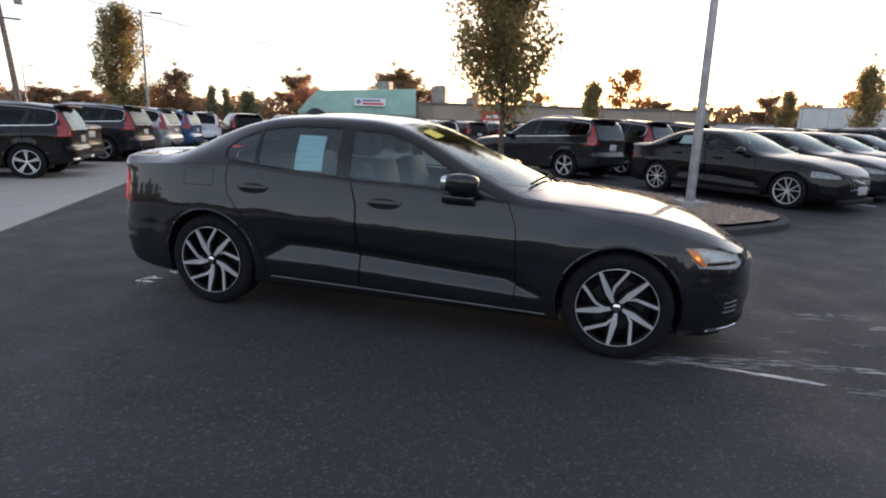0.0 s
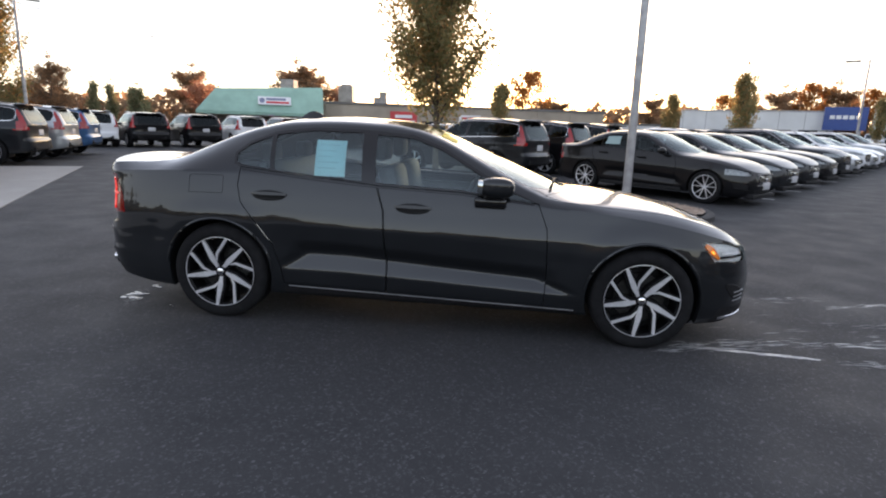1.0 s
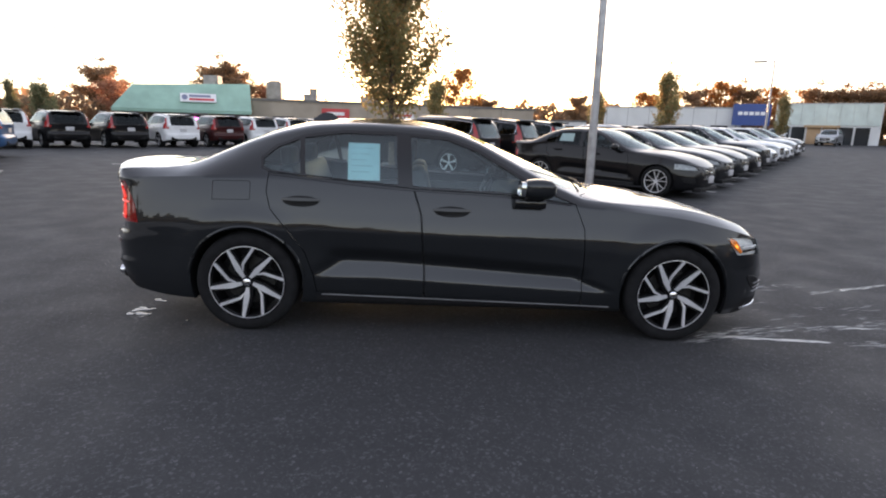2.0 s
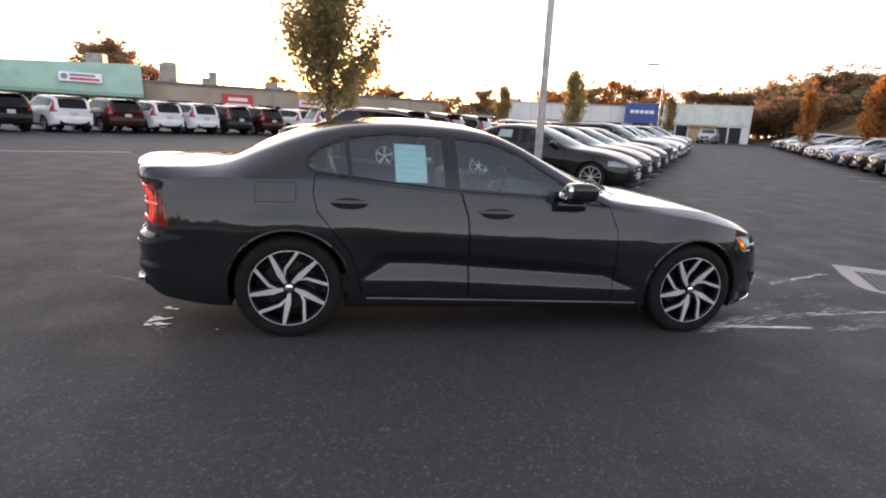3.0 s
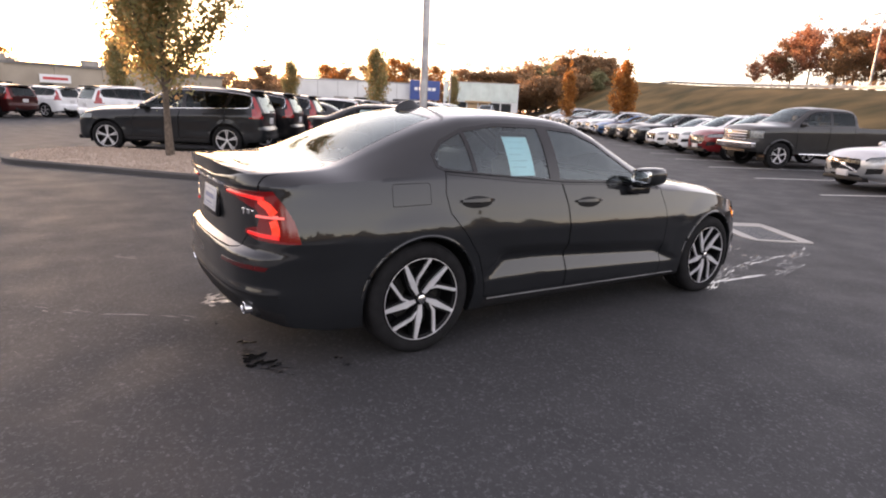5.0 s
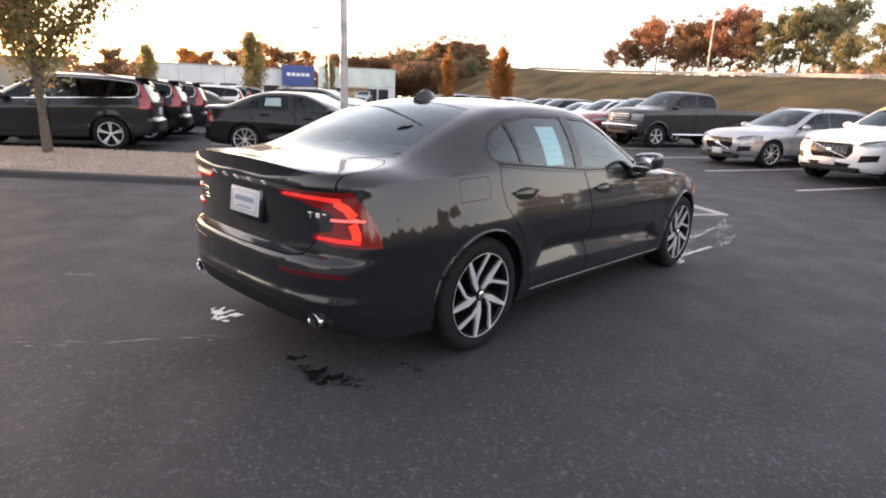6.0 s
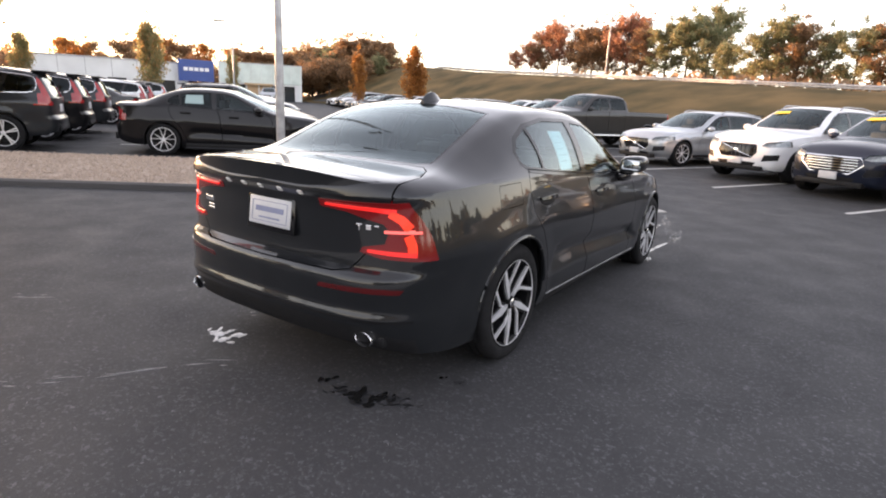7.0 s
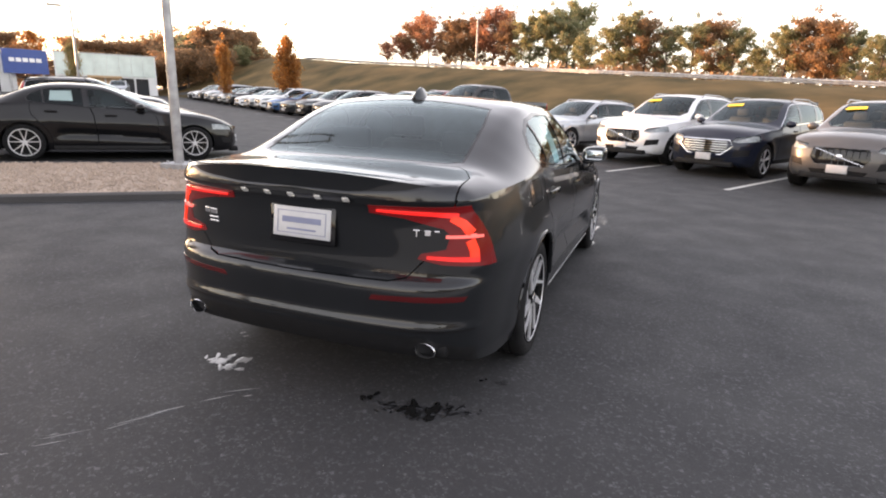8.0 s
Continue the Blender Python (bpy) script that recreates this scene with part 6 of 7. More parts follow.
# guardrail along the crest
rail = thing("guardrail", "pale steel guardrail along the road on the bank", "guardrail")
bm = bmesh.new()
prev = None
path_pts = []
for k in range(66):
    s = -28 + 2.0 * k
    x, y = strip_point(s, 40.0)
    path_pts.append(Vector((x, y, ground_z(x, y) - 0.18)))
sect = [(0.0, 0.42), (0.05, 0.47), (0.05, 0.53), (0.0, 0.575), (0.05, 0.62), (0.05, 0.68), (0.0, 0.73)]
for p in path_pts:
    row = [bm.verts.new((p.x - BANK_OUT.x * a, p.y - BANK_OUT.y * a, p.z + b)) for a, b in sect]
    row2 = [bm.verts.new((p.x - BANK_OUT.x * (a - 0.012), p.y - BANK_OUT.y * (a - 0.012), p.z + b)) for a, b in sect]
    if prev:
        for k in range(len(sect) - 1):
            bm.faces.new((prev[0][k], row[0 + k], row[k + 1], prev[0][k + 1]))
            bm.faces.new((prev[1][k], prev[1][k + 1], row2[k + 1], row2[k]))
    prev = (row, row2)
part("beam", bm, M_GALV, rail)
post = box(-0.05, -0.05, -0.3, 0.05, 0.05, 0.75)
me = bpy.data.meshes.new("post")
post.to_mesh(me)
post.free()
me.materials.append(M_GALV)
for p in path_pts:
    ob = new("post", me)
    ob.parent = rail
    ob.matrix_basis = Matrix.Translation((p.x + BANK_OUT.x * 0.06, p.y + BANK_OUT.y * 0.06, p.z))
# mast far behind
mx, my = polar(28.6, 150)
mast = thing("radio_mast", "thin lattice radio mast in the distance", "mast", m=Matrix.Translation((mx, my, 0)))
bm = bmesh.new()
for k in range(3):
    a = 2.094 * k
    add_tube(bm, [(0.5 * math.cos(a), 0.5 * math.sin(a), 0), (0.18 * math.cos(a), 0.18 * math.sin(a), 36)], 0.06, 5)
for j in range(24):
    z = 1.5 * j
    w = 0.5 - 0.32 * z / 36
    for k in range(3):
        a, b = 2.094 * k, 2.094 * (k + 1)
        add_tube(bm, [(w * math.cos(a), w * math.sin(a), z), (w * math.cos(b), w * math.sin(b), z + 1.5)], 0.03, 4)
part("lattice", bm, M_UNIT, mast)


# ---- parked cars ----
from mathutils.bvhtree import BVHTree
SILVER = paint("silver_paint", (0.42, 0.44, 0.46), 0.7)
WHITE = paint("white_paint", (0.74, 0.75, 0.76), 0.0, 0.4)
GREY = paint("grey_paint", (0.042, 0.042, 0.043), 0.4)
DARK = paint("charcoal_paint", (0.022, 0.024, 0.027), 0.4)
BLUE = paint("blue_paint", (0.05, 0.12, 0.26), 0.5)
NAVY = paint("navy_paint", (0.012, 0.016, 0.030), 0.3)
CRIMSON = paint("dark_red_paint", (0.16, 0.012, 0.014), 0.3)
MAROON = paint("maroon_paint", (0.045, 0.010, 0.010), 0.3)
TAN = paint("grey_beige_paint", (0.098, 0.097, 0.098), 0.4)
PAINTS = {"silver": SILVER, "white": WHITE, "grey": GREY, "charcoal": DARK, "black": M_BLACK, "blue": BLUE, "navy": NAVY, "dark red": CRIMSON, "maroon": MAROON, "grey-beige": TAN}


def furnish(car, sp, kind):
    """Mirrors, plates, cabin, handles and trim of a parked car."""
    xf, xr = sp["outline"][-1][0], sp["outline"][0][0]
    zs = curve_fn(sp["zs"])
    belt = zs(1.8)
    mx = {"truck": 3.0}.get(kind, 1.95)
    for side in (-1, 1):
        bm = bmesh.new()
        bmesh.ops.create_icosphere(bm, subdivisions=2, radius=1)
        for v in bm.verts:
            v.co = Vector((mx + 0.07 * v.co.x - 0.04 * max(0, -v.co.x), side * (0.99 + 0.11 * v.co.y), belt + 0.07 + 0.075 * v.co.z))
        part("mirror", bm, M_BLACK, car)
        for hx in (0.36, 1.32) if kind != "truck" else (1.45, 2.35):
            part("door_handle", box(hx, side * 0.925 - 0.012, zs(hx) - 0.13, hx + 0.20, side * 0.925 + 0.025, zs(hx) - 0.10, 0.006), M_DARKTRIM if kind != "truck" else M_CHROME, car)
    zc = zs(0.8)
    bm = bmesh.new()
    add_box(bm, -0.3, -0.72, sp["sill"] + 0.02, 2.3, 0.72, zc - 0.30, 0.03) if kind != "truck" else add_box(bm, 1.3, -0.75, 0.7, 3.2, 0.75, 1.1, 0.03)
    part("cabin_tub", bm, M_CABIN, car)
    seats = ((1.25, -0.38), (1.25, 0.38), (0.3, 0.0)) if kind != "truck" else ((2.35, -0.4), (2.35, 0.4), (1.5, 0.0))
    top = np.interp(1.2, [p[0] for p in sp["zt"]], [p[1] for p in sp["zt"]]) - 0.24 if kind != "truck" else 1.66
    for sx, sy in seats:
        bm = bmesh.new()
        w = 0.26 if sy else 0.62
        add_box(bm, sx - 0.09, sy - w, zc - 0.35, sx + 0.06, sy + w, top - 0.17, 0.05, Matrix.Translation((-0.05, 0, 0)))
        for oy in (0,) if sy else (-0.36, 0.36):
            add_box(bm, sx - 0.16, sy + oy - 0.13, top - 0.15, sx - 0.06, sy + oy + 0.13, top + 0.02, 0.03)
        part("seat", bm, M_CABIN, car)
    gx = {"truck": 3.15}.get(kind, 2.05)
    part("dashboard", box(gx - 0.28, -0.74, zc - 0.3, gx + 0.15, 0.74, belt - 0.02, 0.06), M_CABIN, car)
    # plates
    zp = {"sedan": 0.84, "suv": 0.86, "wagon": 0.80, "truck": 0.68}[kind]
    part("number_plate", box(xr - 0.005 + 0.05, -0.16, zp - 0.08, xr + 0.10, 0.16, zp + 0.08, 0.006), M_PLATE, car)
    zf = {"sedan": 0.40, "suv": 0.45, "wagon": 0.38, "truck": 0.68}[kind]
    part("number_plate", box(xf - 0.05, -0.16, zf - 0.07, xf + 0.012, 0.16, zf + 0.07, 0.006), M_PLATE, car)
    # grille surround, bars and lower trim
    g = sp["grille"]
    zg0, zg1, gw = g[0][1], g[-1][1], max(p[0] for p in g)
    bm = bmesh.new()
    n = 9 if kind != "truck" else 4
    if kind == "truck":
        for k in range(n):
            z = zg0 + (zg1 - zg0) * (k + 0.5) / n
            add_box(bm, xf - 0.10, -gw, z - 0.014, xf - 0.03, gw, z + 0.014)
        add_box(bm, xf - 0.16, -0.92, 0.60, xf + 0.02, 0.92, 0.78, 0.03)
        part("bed_floor", box(-1.12, -0.84, 1.30, 0.98, 0.84, 1.352, 0.01), M_DARKTRIM, car, "black bed cover")
        for side in (-1, 1):
            part("running_board", box(0.75, side * 0.98 - 0.06, 0.44, 3.05, side * 0.98 + 0.06, 0.50, 0.02), M_CHROME, car, "chrome running board")
            part("fender_flare", tube([(0.49 * math.cos(radians(a)), side * 0.995, 0.405 + 0.49 * math.sin(radians(a))) for a in range(5, 176, 10)], 0.035, 6), M_BLACK, car)
            part("fender_flare", tube([(3.68 + 0.49 * math.cos(radians(a)), side * 0.995, 0.405 + 0.49 * math.sin(radians(a))) for a in range(5, 176, 10)], 0.035, 6), M_BLACK, car)
    else:
        for k in range(n):
            y = -gw * 0.85 + 1.7 * gw * k / (n - 1)
            add_box(bm, xf - 0.06 - 0.25 * y * y, y - 0.006, zg0 + 0.02, xf - 0.012 - 0.25 * y * y, y + 0.006, zg1 - 0.02, 0, Matrix.Identity(4))
    for z in (zg0 + 0.02, zg1 - 0.02):
        for k in range(6):
            y0, y1 = -gw * 0.9 + 0.3 * gw * k, -gw * 0.9 + 0.3 * gw * (k + 1)
            q = 0.0 if kind == "truck" else 0.25 * ((y0 + y1) / 2) ** 2
            add_box(bm, xf - 0.07 - q, y0 - 0.004, z - 0.010, xf - 0.004 - q, y1 + 0.004, z + 0.010)
    part("grille_insert", bm, M_CHROME, car, "chrome grille bars", smooth=False)
    if kind != "truck":
        bm = bmesh.new()
        add_box(bm, xf - 0.03, -0.05, (zg0 + zg1) / 2 - 0.045, xf + 0.004, 0.05, (zg0 + zg1) / 2 + 0.045, 0.012)
        part("badge", bm, M_CHROME, car)
        bm = tube([(xf - 0.045, 0.85 * gw, zg0 + 0.03), (xf + 0.006, 0, (zg0 + zg1) / 2), (xf - 0.045, -0.85 * gw, zg1 - 0.03)], 0.007, 6)
        part("grille_bar", bm, M_CHROME, car, "slanting chrome grille bar")
    if kind in ("suv", "wagon"):
        shell = half_shell(sp, 0.075, 20, 16)
        tree = BVHTree.FromBMesh(shell)
        shell.free()
        edge = []
        for x, z in [(v.x, v.y) for v in spline([(a, b, 0) for a, b in sp["dlo"] + sp["dlo"][:1]], 3)]:
            hit = tree.ray_cast(Vector((x, -3, z)), Vector((0, 1, 0)))
            if hit[0]:
                edge.append(hit[0])
        for side in (-1, 1):
            part("window_moulding", tube([(q.x, -side * q.y, q.z) for q in edge], 0.009, 5), M_CHROME, car, "chrome window moulding")
    for side in (-1, 1):
        sk = bmesh.new()
        add_box(sk, 0.45, side * 0.90 - 0.04, sp["sill"] - 0.07, sp["base"] - 0.47, side * 0.90 + 0.03, sp["sill"] + 0.01, 0.012)
        part("sill", sk, M_DARKTRIM, car)
    bm = bmesh.new()
    zb = curve_fn(sp["zb"])
    add_box(bm, xr + 0.02, -0.62, zb(xr) - 0.0, xr + 0.16, 0.62, zb(xr) + 0.14, 0.02)
    part("bumper_skirt", bm, M_DARKTRIM, car)
    bm = bmesh.new()
    add_box(bm, xf - 0.20, -0.60, zb(xf) - 0.04, xf - 0.02, 0.60, zb(xf) + 0.06, 0.02)
    part("bumper_skirt", bm, M_DARKTRIM, car)
    if kind in ("suv", "wagon"):
        for side in (-1, 1):
            zt = curve_fn(sp["cz"])
            part("roof_rail", tube([(x, side * 0.66, zt(x) + (0.05 if -0.4 < x < 1.1 else -0.005)) for x in (-0.55, -0.42, 0.2, 0.9, 1.05, 1.18)], 0.016, 6), M_GALV, car)
        bm = bmesh.new()
        add_box(bm, -0.80, -0.60, sp["zt"][4][1] - 0.02, -0.52, 0.60, sp["zt"][4][1] + 0.015, 0.012)
        part("roof_spoiler", bm, M_DARKTRIM, car)
    return car


TEMPLATES = {}
for kind, sp in (("sedan", SEDAN), ("suv", SUV), ("wagon", WAGON), ("truck", TRUCK)):
    TEMPLATES[kind] = furnish(panel_car(sp, {"suv": "suv", "wagon": "estate_car", "truck": "pickup_truck"}.get(kind, "sedan"), "parked car", M_BLACK, False), sp, kind)
RECOLOURED = {}


def parked(kind, colour, x, y, heading, label, group, scale=1.0):
    """A parked car whose middle of the rear axle stands at x, y."""
    a = radians(heading)
    sp = {"sedan": SEDAN, "suv": SUV, "wagon": WAGON, "truck": TRUCK}[kind]
    fx, fy = x + sp["base"] * math.cos(a), y + sp["base"] * math.sin(a)
    z0, z1 = ground_z(x, y), ground_z(fx, fy)
    m = Matrix.Translation((x, y, z0)) @ pose(0, 0, 0, 0, 0, heading) @ pose(0, 0, 0, 0, -math.degrees(math.atan2(z1 - z0, sp["base"])), 0) @ Matrix.Scale(scale, 4)
    ob = copy_thing(TEMPLATES[kind], Matrix.Identity(4))
    ob.matrix_basis = m
    tagged(ob, label, {"truck": "pickup", "suv": "SUV", "sedan": "car", "wagon": "estate car"}[kind], group)
    for c in ob.children:
        if c.data and c.data.materials and c.data.materials[0] == M_BLACK:
            key = (c.data.name, colour)
            if key not in RECOLOURED:
                RECOLOURED[key] = c.data.copy()
                RECOLOURED[key].materials[0] = PAINTS[colour]
            c.data = RECOLOURED[key]
    return ob


ROWS_MADE = []


def row_of(kinds_colours, x, y, step, heading, group, text):
    for k, kc in enumerate(kinds_colours):
        if kc is None:
            continue
        kind, colour = kc[:2]
        word = {"sedan": "sedan", "suv": "SUV", "wagon": "estate car", "truck": "pickup truck"}[kind]
        ROWS_MADE.append(parked(kind, colour, x + step[0] * k, y + step[1] * k, heading + gr.uniform(-1.5, 1.5), "%s %s %s" % (colour, word, text), group))


# row of sedans nose-out behind the island, then more cars up to the showroom
row_of([("sedan", "black"), ("sedan", "charcoal"), ("sedan", "charcoal"), ("sedan", "black"), ("suv", "charcoal"), ("sedan", "silver"), ("suv", "white"), ("sedan", "silver"), ("sedan", "white"), ("suv", "silver"), ("sedan", "white"), ("suv", "grey")],
       4.62, 11.0, (1.60, 2.10), -43, "cars in the middle row", "parked nose out in the middle row")
# SUVs with their tails to them
row_of([("suv", "charcoal"), ("suv", "black"), ("suv", "charcoal"), None, ("sedan", "grey"), ("suv", "white"), ("suv", "charcoal"), None, ("suv", "silver")],
       2.30, 13.0, (1.56, 2.12), 150, "cars in the middle row", "parked tail in beside the sedans")
# row in front of the shop, tails to the lot
bn = [(2.6, "suv", "white"), (4.8, "suv", "black"), (7.25, "suv", "black"), (9.7, "suv", "white"), (12.1, "suv", "maroon"), (14.2, "suv", "white"), (16.3, "suv", "white"), (18.5, "suv", "charcoal"), (20.8, "suv", "maroon"), (23.6, "suv", "white"), (26.6, "suv", "silver"), (29.0, "suv", "charcoal")]
for n, kind, colour in bn:
    x, y = ISL_A.x * -26.8 + ISL_N.x * n, ISL_A.y * -26.8 + ISL_N.y * n
    parked(kind, colour, x, y, 135 + gr.uniform(-2, 2), "%s SUV parked tail outwards near the shop" % colour, "cars near the shop")
# a white one standing askew behind the island
parked("suv", "white", 0.3, 26.5, 22, "white SUV parked behind the dark SUVs", "cars near the shop", 1.04)
# row on the concrete apron
for k, (kind, colour) in enumerate((("suv", "black"), ("sedan", "charcoal"), ("suv", "charcoal"), ("suv", "silver"), ("suv", "blue"))):
    ob = parked(kind, colour, -9.45 - 0.98 * k + (0.6, -0.1, -0.1, 0, 0)[k], 5.4 + 2.45 * k + (0.70, 0.0, 0.5, 0.4, 0.3)[k], 214 if k == 0 else 202, "%s %s parked on the concrete apron" % (colour, "SUV" if kind == "suv" else "sedan"), "cars on the apron", 0.93 if k == 0 else 1.0)
    if k == 0:
        for side in (-1, 1):
            part("bumper_trim", box(-0.945, side * 0.62 - 0.20, 0.40, -0.86, side * 0.62 + 0.20, 0.455, 0.015), M_CHROME, ob, "bright bumper trim")
# row under the bank, noses to the lot
STEP_C = (1.62, 2.27)
ROW_C = [("suv", "grey-beige"), ("suv", "navy"), ("suv", "white"), ("wagon", "silver"), None, ("truck", "grey"), ("suv", "dark red"), ("suv", "white"), ("wagon", "white"), ("suv", "black"), ("suv", "black"), ("wagon", "grey"), ("wagon", "blue"), ("suv", "white"), ("wagon", "silver"), ("sedan", "white"), ("suv", "charcoal"), ("wagon", "silver"), ("sedan", "grey"), ("suv", "silver"), ("suv", "black"), ("wagon", "white"), ("sedan", "charcoal")]
for k, kc in enumerate(ROW_C):
    if kc is None:
        continue
    kind, colour = kc
    sp = {"sedan": SEDAN, "suv": SUV, "wagon": WAGON, "truck": TRUCK}[kind]
    hd = 152.0
    wx, wy = 10.6 + STEP_C[0] * (k - 1) + (0.15 if k == 2 else 0.18 if k == 0 else 0), -2.65 + STEP_C[1] * (k - 1) - (0.45 if k == 2 else -0.26 if k == 0 else 0)
    f, l = Vector((math.cos(radians(hd)), math.sin(radians(hd)))), Vector((-math.sin(radians(hd)), math.cos(radians(hd))))
    p = Vector((wx, wy)) - f * sp["base"] - l * 0.93
    word = {"sedan": "sedan", "suv": "SUV", "wagon": "estate car", "truck": "pickup truck"}[kind]
    big = 1.04 if (k == 2 or colour == "dark red") else 1.0
    ob = parked(kind, colour, p.x, p.y, hd + gr.uniform(-1, 1), "%s %s parked nose out below the grass bank" % (colour, word), "cars below the bank", big)
    if k == 1:
        for c in list(ob.children):
            if c.name.split(".")[0] in ("grille_insert", "grille_bar", "badge"):
                bpy.data.objects.remove(c)
        frame_pts = [(-0.50, 0.80), (-0.55, 0.68), (-0.36, 0.50), (0.36, 0.50), (0.55, 0.68), (0.50, 0.80)]
        pts3 = [(3.745 - 0.25 * y * y, y, z) for y, z in frame_pts + frame_pts[:1]]
        part("grille_frame", tube(pts3, 0.016, 8), M_CHROME, ob, "broad chrome grille frame")
        for z in (0.56, 0.61, 0.66, 0.71, 0.76):
            part("grille_bar", tube([(3.742 - 0.25 * y * y, y, z) for y in (-0.46, -0.3, 0.0, 0.3, 0.46)], 0.005, 5), M_CHROME, ob)
    if k < 3:
        zt = curve_fn(sp["zt"])
        q = bmesh.new()
        x0, x1 = 1.58, 1.70
        q.faces.new([q.verts.new((x, y, zt(x) - 0.10 * y * y + 0.012)) for x, y in ((x0, -0.52), (x0, -0.20), (x1, -0.18), (x1, -0.55))])
        part("windscreen_sticker", q, M_YELLOW, ob, "yellow sticker on the windscreen", smooth=False)
# two cars by the showroom
parked("suv", "silver", 44.0, 55.5, 225, "silver SUV by the showroom", "cars by the showroom")
parked("suv", "white", 41.0, 60.5, 240, "white SUV by the showroom", "cars by the showroom")
for kind, ob in TEMPLATES.items():
    for o in (*ob.children_recursive, ob):
        bpy.data.objects.remove(o)

# stall lines
for k in range(-1, 12):
    x, y = 8.5 + STEP_C[0] * k, -1.75 + STEP_C[1] * k
    d = Vector((math.cos(radians(-29)), math.sin(radians(-29))))
    n = Vector((-d.y, d.x)) * 0.05
    a, b = Vector((x, y)), Vector((x, y)) + d * 5.2
    tagged(part("line", draped([tuple(a + n), tuple(a - n), tuple(b - n), tuple(b + n)], 0.004, 0.5), M_LINE), "worn white stall line", "line", "stall lines", "structure")
for k in range(0, 8):
    a = Vector((5.35 + 1.6 * k, 12.2 + 2.1 * k)) - Vector((0.73, -0.68)) * 1.2
    d = Vector((0.731, -0.682))
    n = Vector((-d.y, d.x)) * 0.05
    b = a + d * 5.0
    tagged(part("line", draped([tuple(a + n), tuple(a - n), tuple(b - n), tuple(b + n)], 0.004, 0.5), M_LINE), "worn white stall line", "line", "stall lines", "structure")

a, b, n = Vector((-8.2, 13.72)), Vector((-5.4, 14.92)), Vector((-0.02, 0.05))
tagged(part("line", draped([tuple(a + n), tuple(a - n), tuple(b - n), tuple(b + n)], 0.004, 0.5), M_LINE), "worn white stall line", "line", "stall lines", "structure")


# ---- the grey sedan ----
from mathutils.bvhtree import BVHTree

hero = panel_car(SEDAN, "sedan", "dark grey metallic four-door sedan with two-tone alloy wheels, tail lights lit", M_PAINT_HERO, True)
HX, HY = 0.0, 0.905
tilt = math.atan2(ground_z(2.872, HY) - ground_z(0, HY), 2.872)
hero.matrix_basis = Matrix.Translation((HX, HY, ground_z(0, HY) - 0.002)) @ pose(0, 0, 0, 0, -math.degrees(tilt), 0)

skin = half_shell(SEDAN, 0.03, 40, 30)
SKIN = BVHTree.FromBMesh(skin)
skin.free()


def at_rear(a, z):
    """Place and outward normal on the tail, a metres from the middle towards the right side."""
    hit = SKIN.ray_cast(Vector((-3, -max(0.0005, abs(a)), z)), Vector((1, 0, 0)))
    p, n = hit[0].copy(), hit[1].copy()
    if n.x > 0:
        n = -n
    if a < 0:
        p.y, n.y = -p.y, -n.y
    return p, n


def at_side(x, z, side=1):
    """Place and outward normal on the flank; side 1 is the right, -1 the left."""
    hit = SKIN.ray_cast(Vector((x, -3, z)), Vector((0, 1, 0)))
    p, n = hit[0].copy(), hit[1].copy()
    if n.y > 0:
        n = -n
    if side < 0:
        p.y, n.y = -p.y, -n.y
    return p, n


def at_top(x, a):
    hit = SKIN.ray_cast(Vector((x, -max(0.0005, abs(a)), 3)), Vector((0, 0, -1)))
    p, n = hit[0].copy(), hit[1].copy()
    if n.z < 0:
        n = -n
    if a < 0:
        p.y, n.y = -p.y, -n.y
    return p, n


def ribbon(path, width, height, sink=0.002):
    """A flat bar laid along places on the skin; width may be one number or one a place."""
    bm = bmesh.new()
    rings = []
    for i, (p, n) in enumerate(path):
        d = (path[min(i + 1, len(path) - 1)][0] - path[max(i - 1, 0)][0]).normalized()
        s = n.cross(d).normalized()
        w = width[i] if isinstance(width, list) else width
        rings.append([bm.verts.new(p + s * w / 2 - n * sink), bm.verts.new(p + s * w / 2 * 0.85 + n * height), bm.verts.new(p - s * w / 2 * 0.85 + n * height), bm.verts.new(p - s * w / 2 - n * sink)])
    for a, b in zip(rings, rings[1:]):
        for k in range(4):
            bm.faces.new((a[k], a[(k + 1) % 4], b[(k + 1) % 4], b[k]))
    bm.faces.new(rings[0])
    bm.faces.new(list(reversed(rings[-1])))
    return finish(bm)


def between(points, n):
    out = []
    for a, b in zip(points, points[1:]):
        for k in range(n):
            out.append((a[0] + (b[0] - a[0]) * k / n, a[1] + (b[1] - a[1]) * k / n))
    return out + [points[-1]]


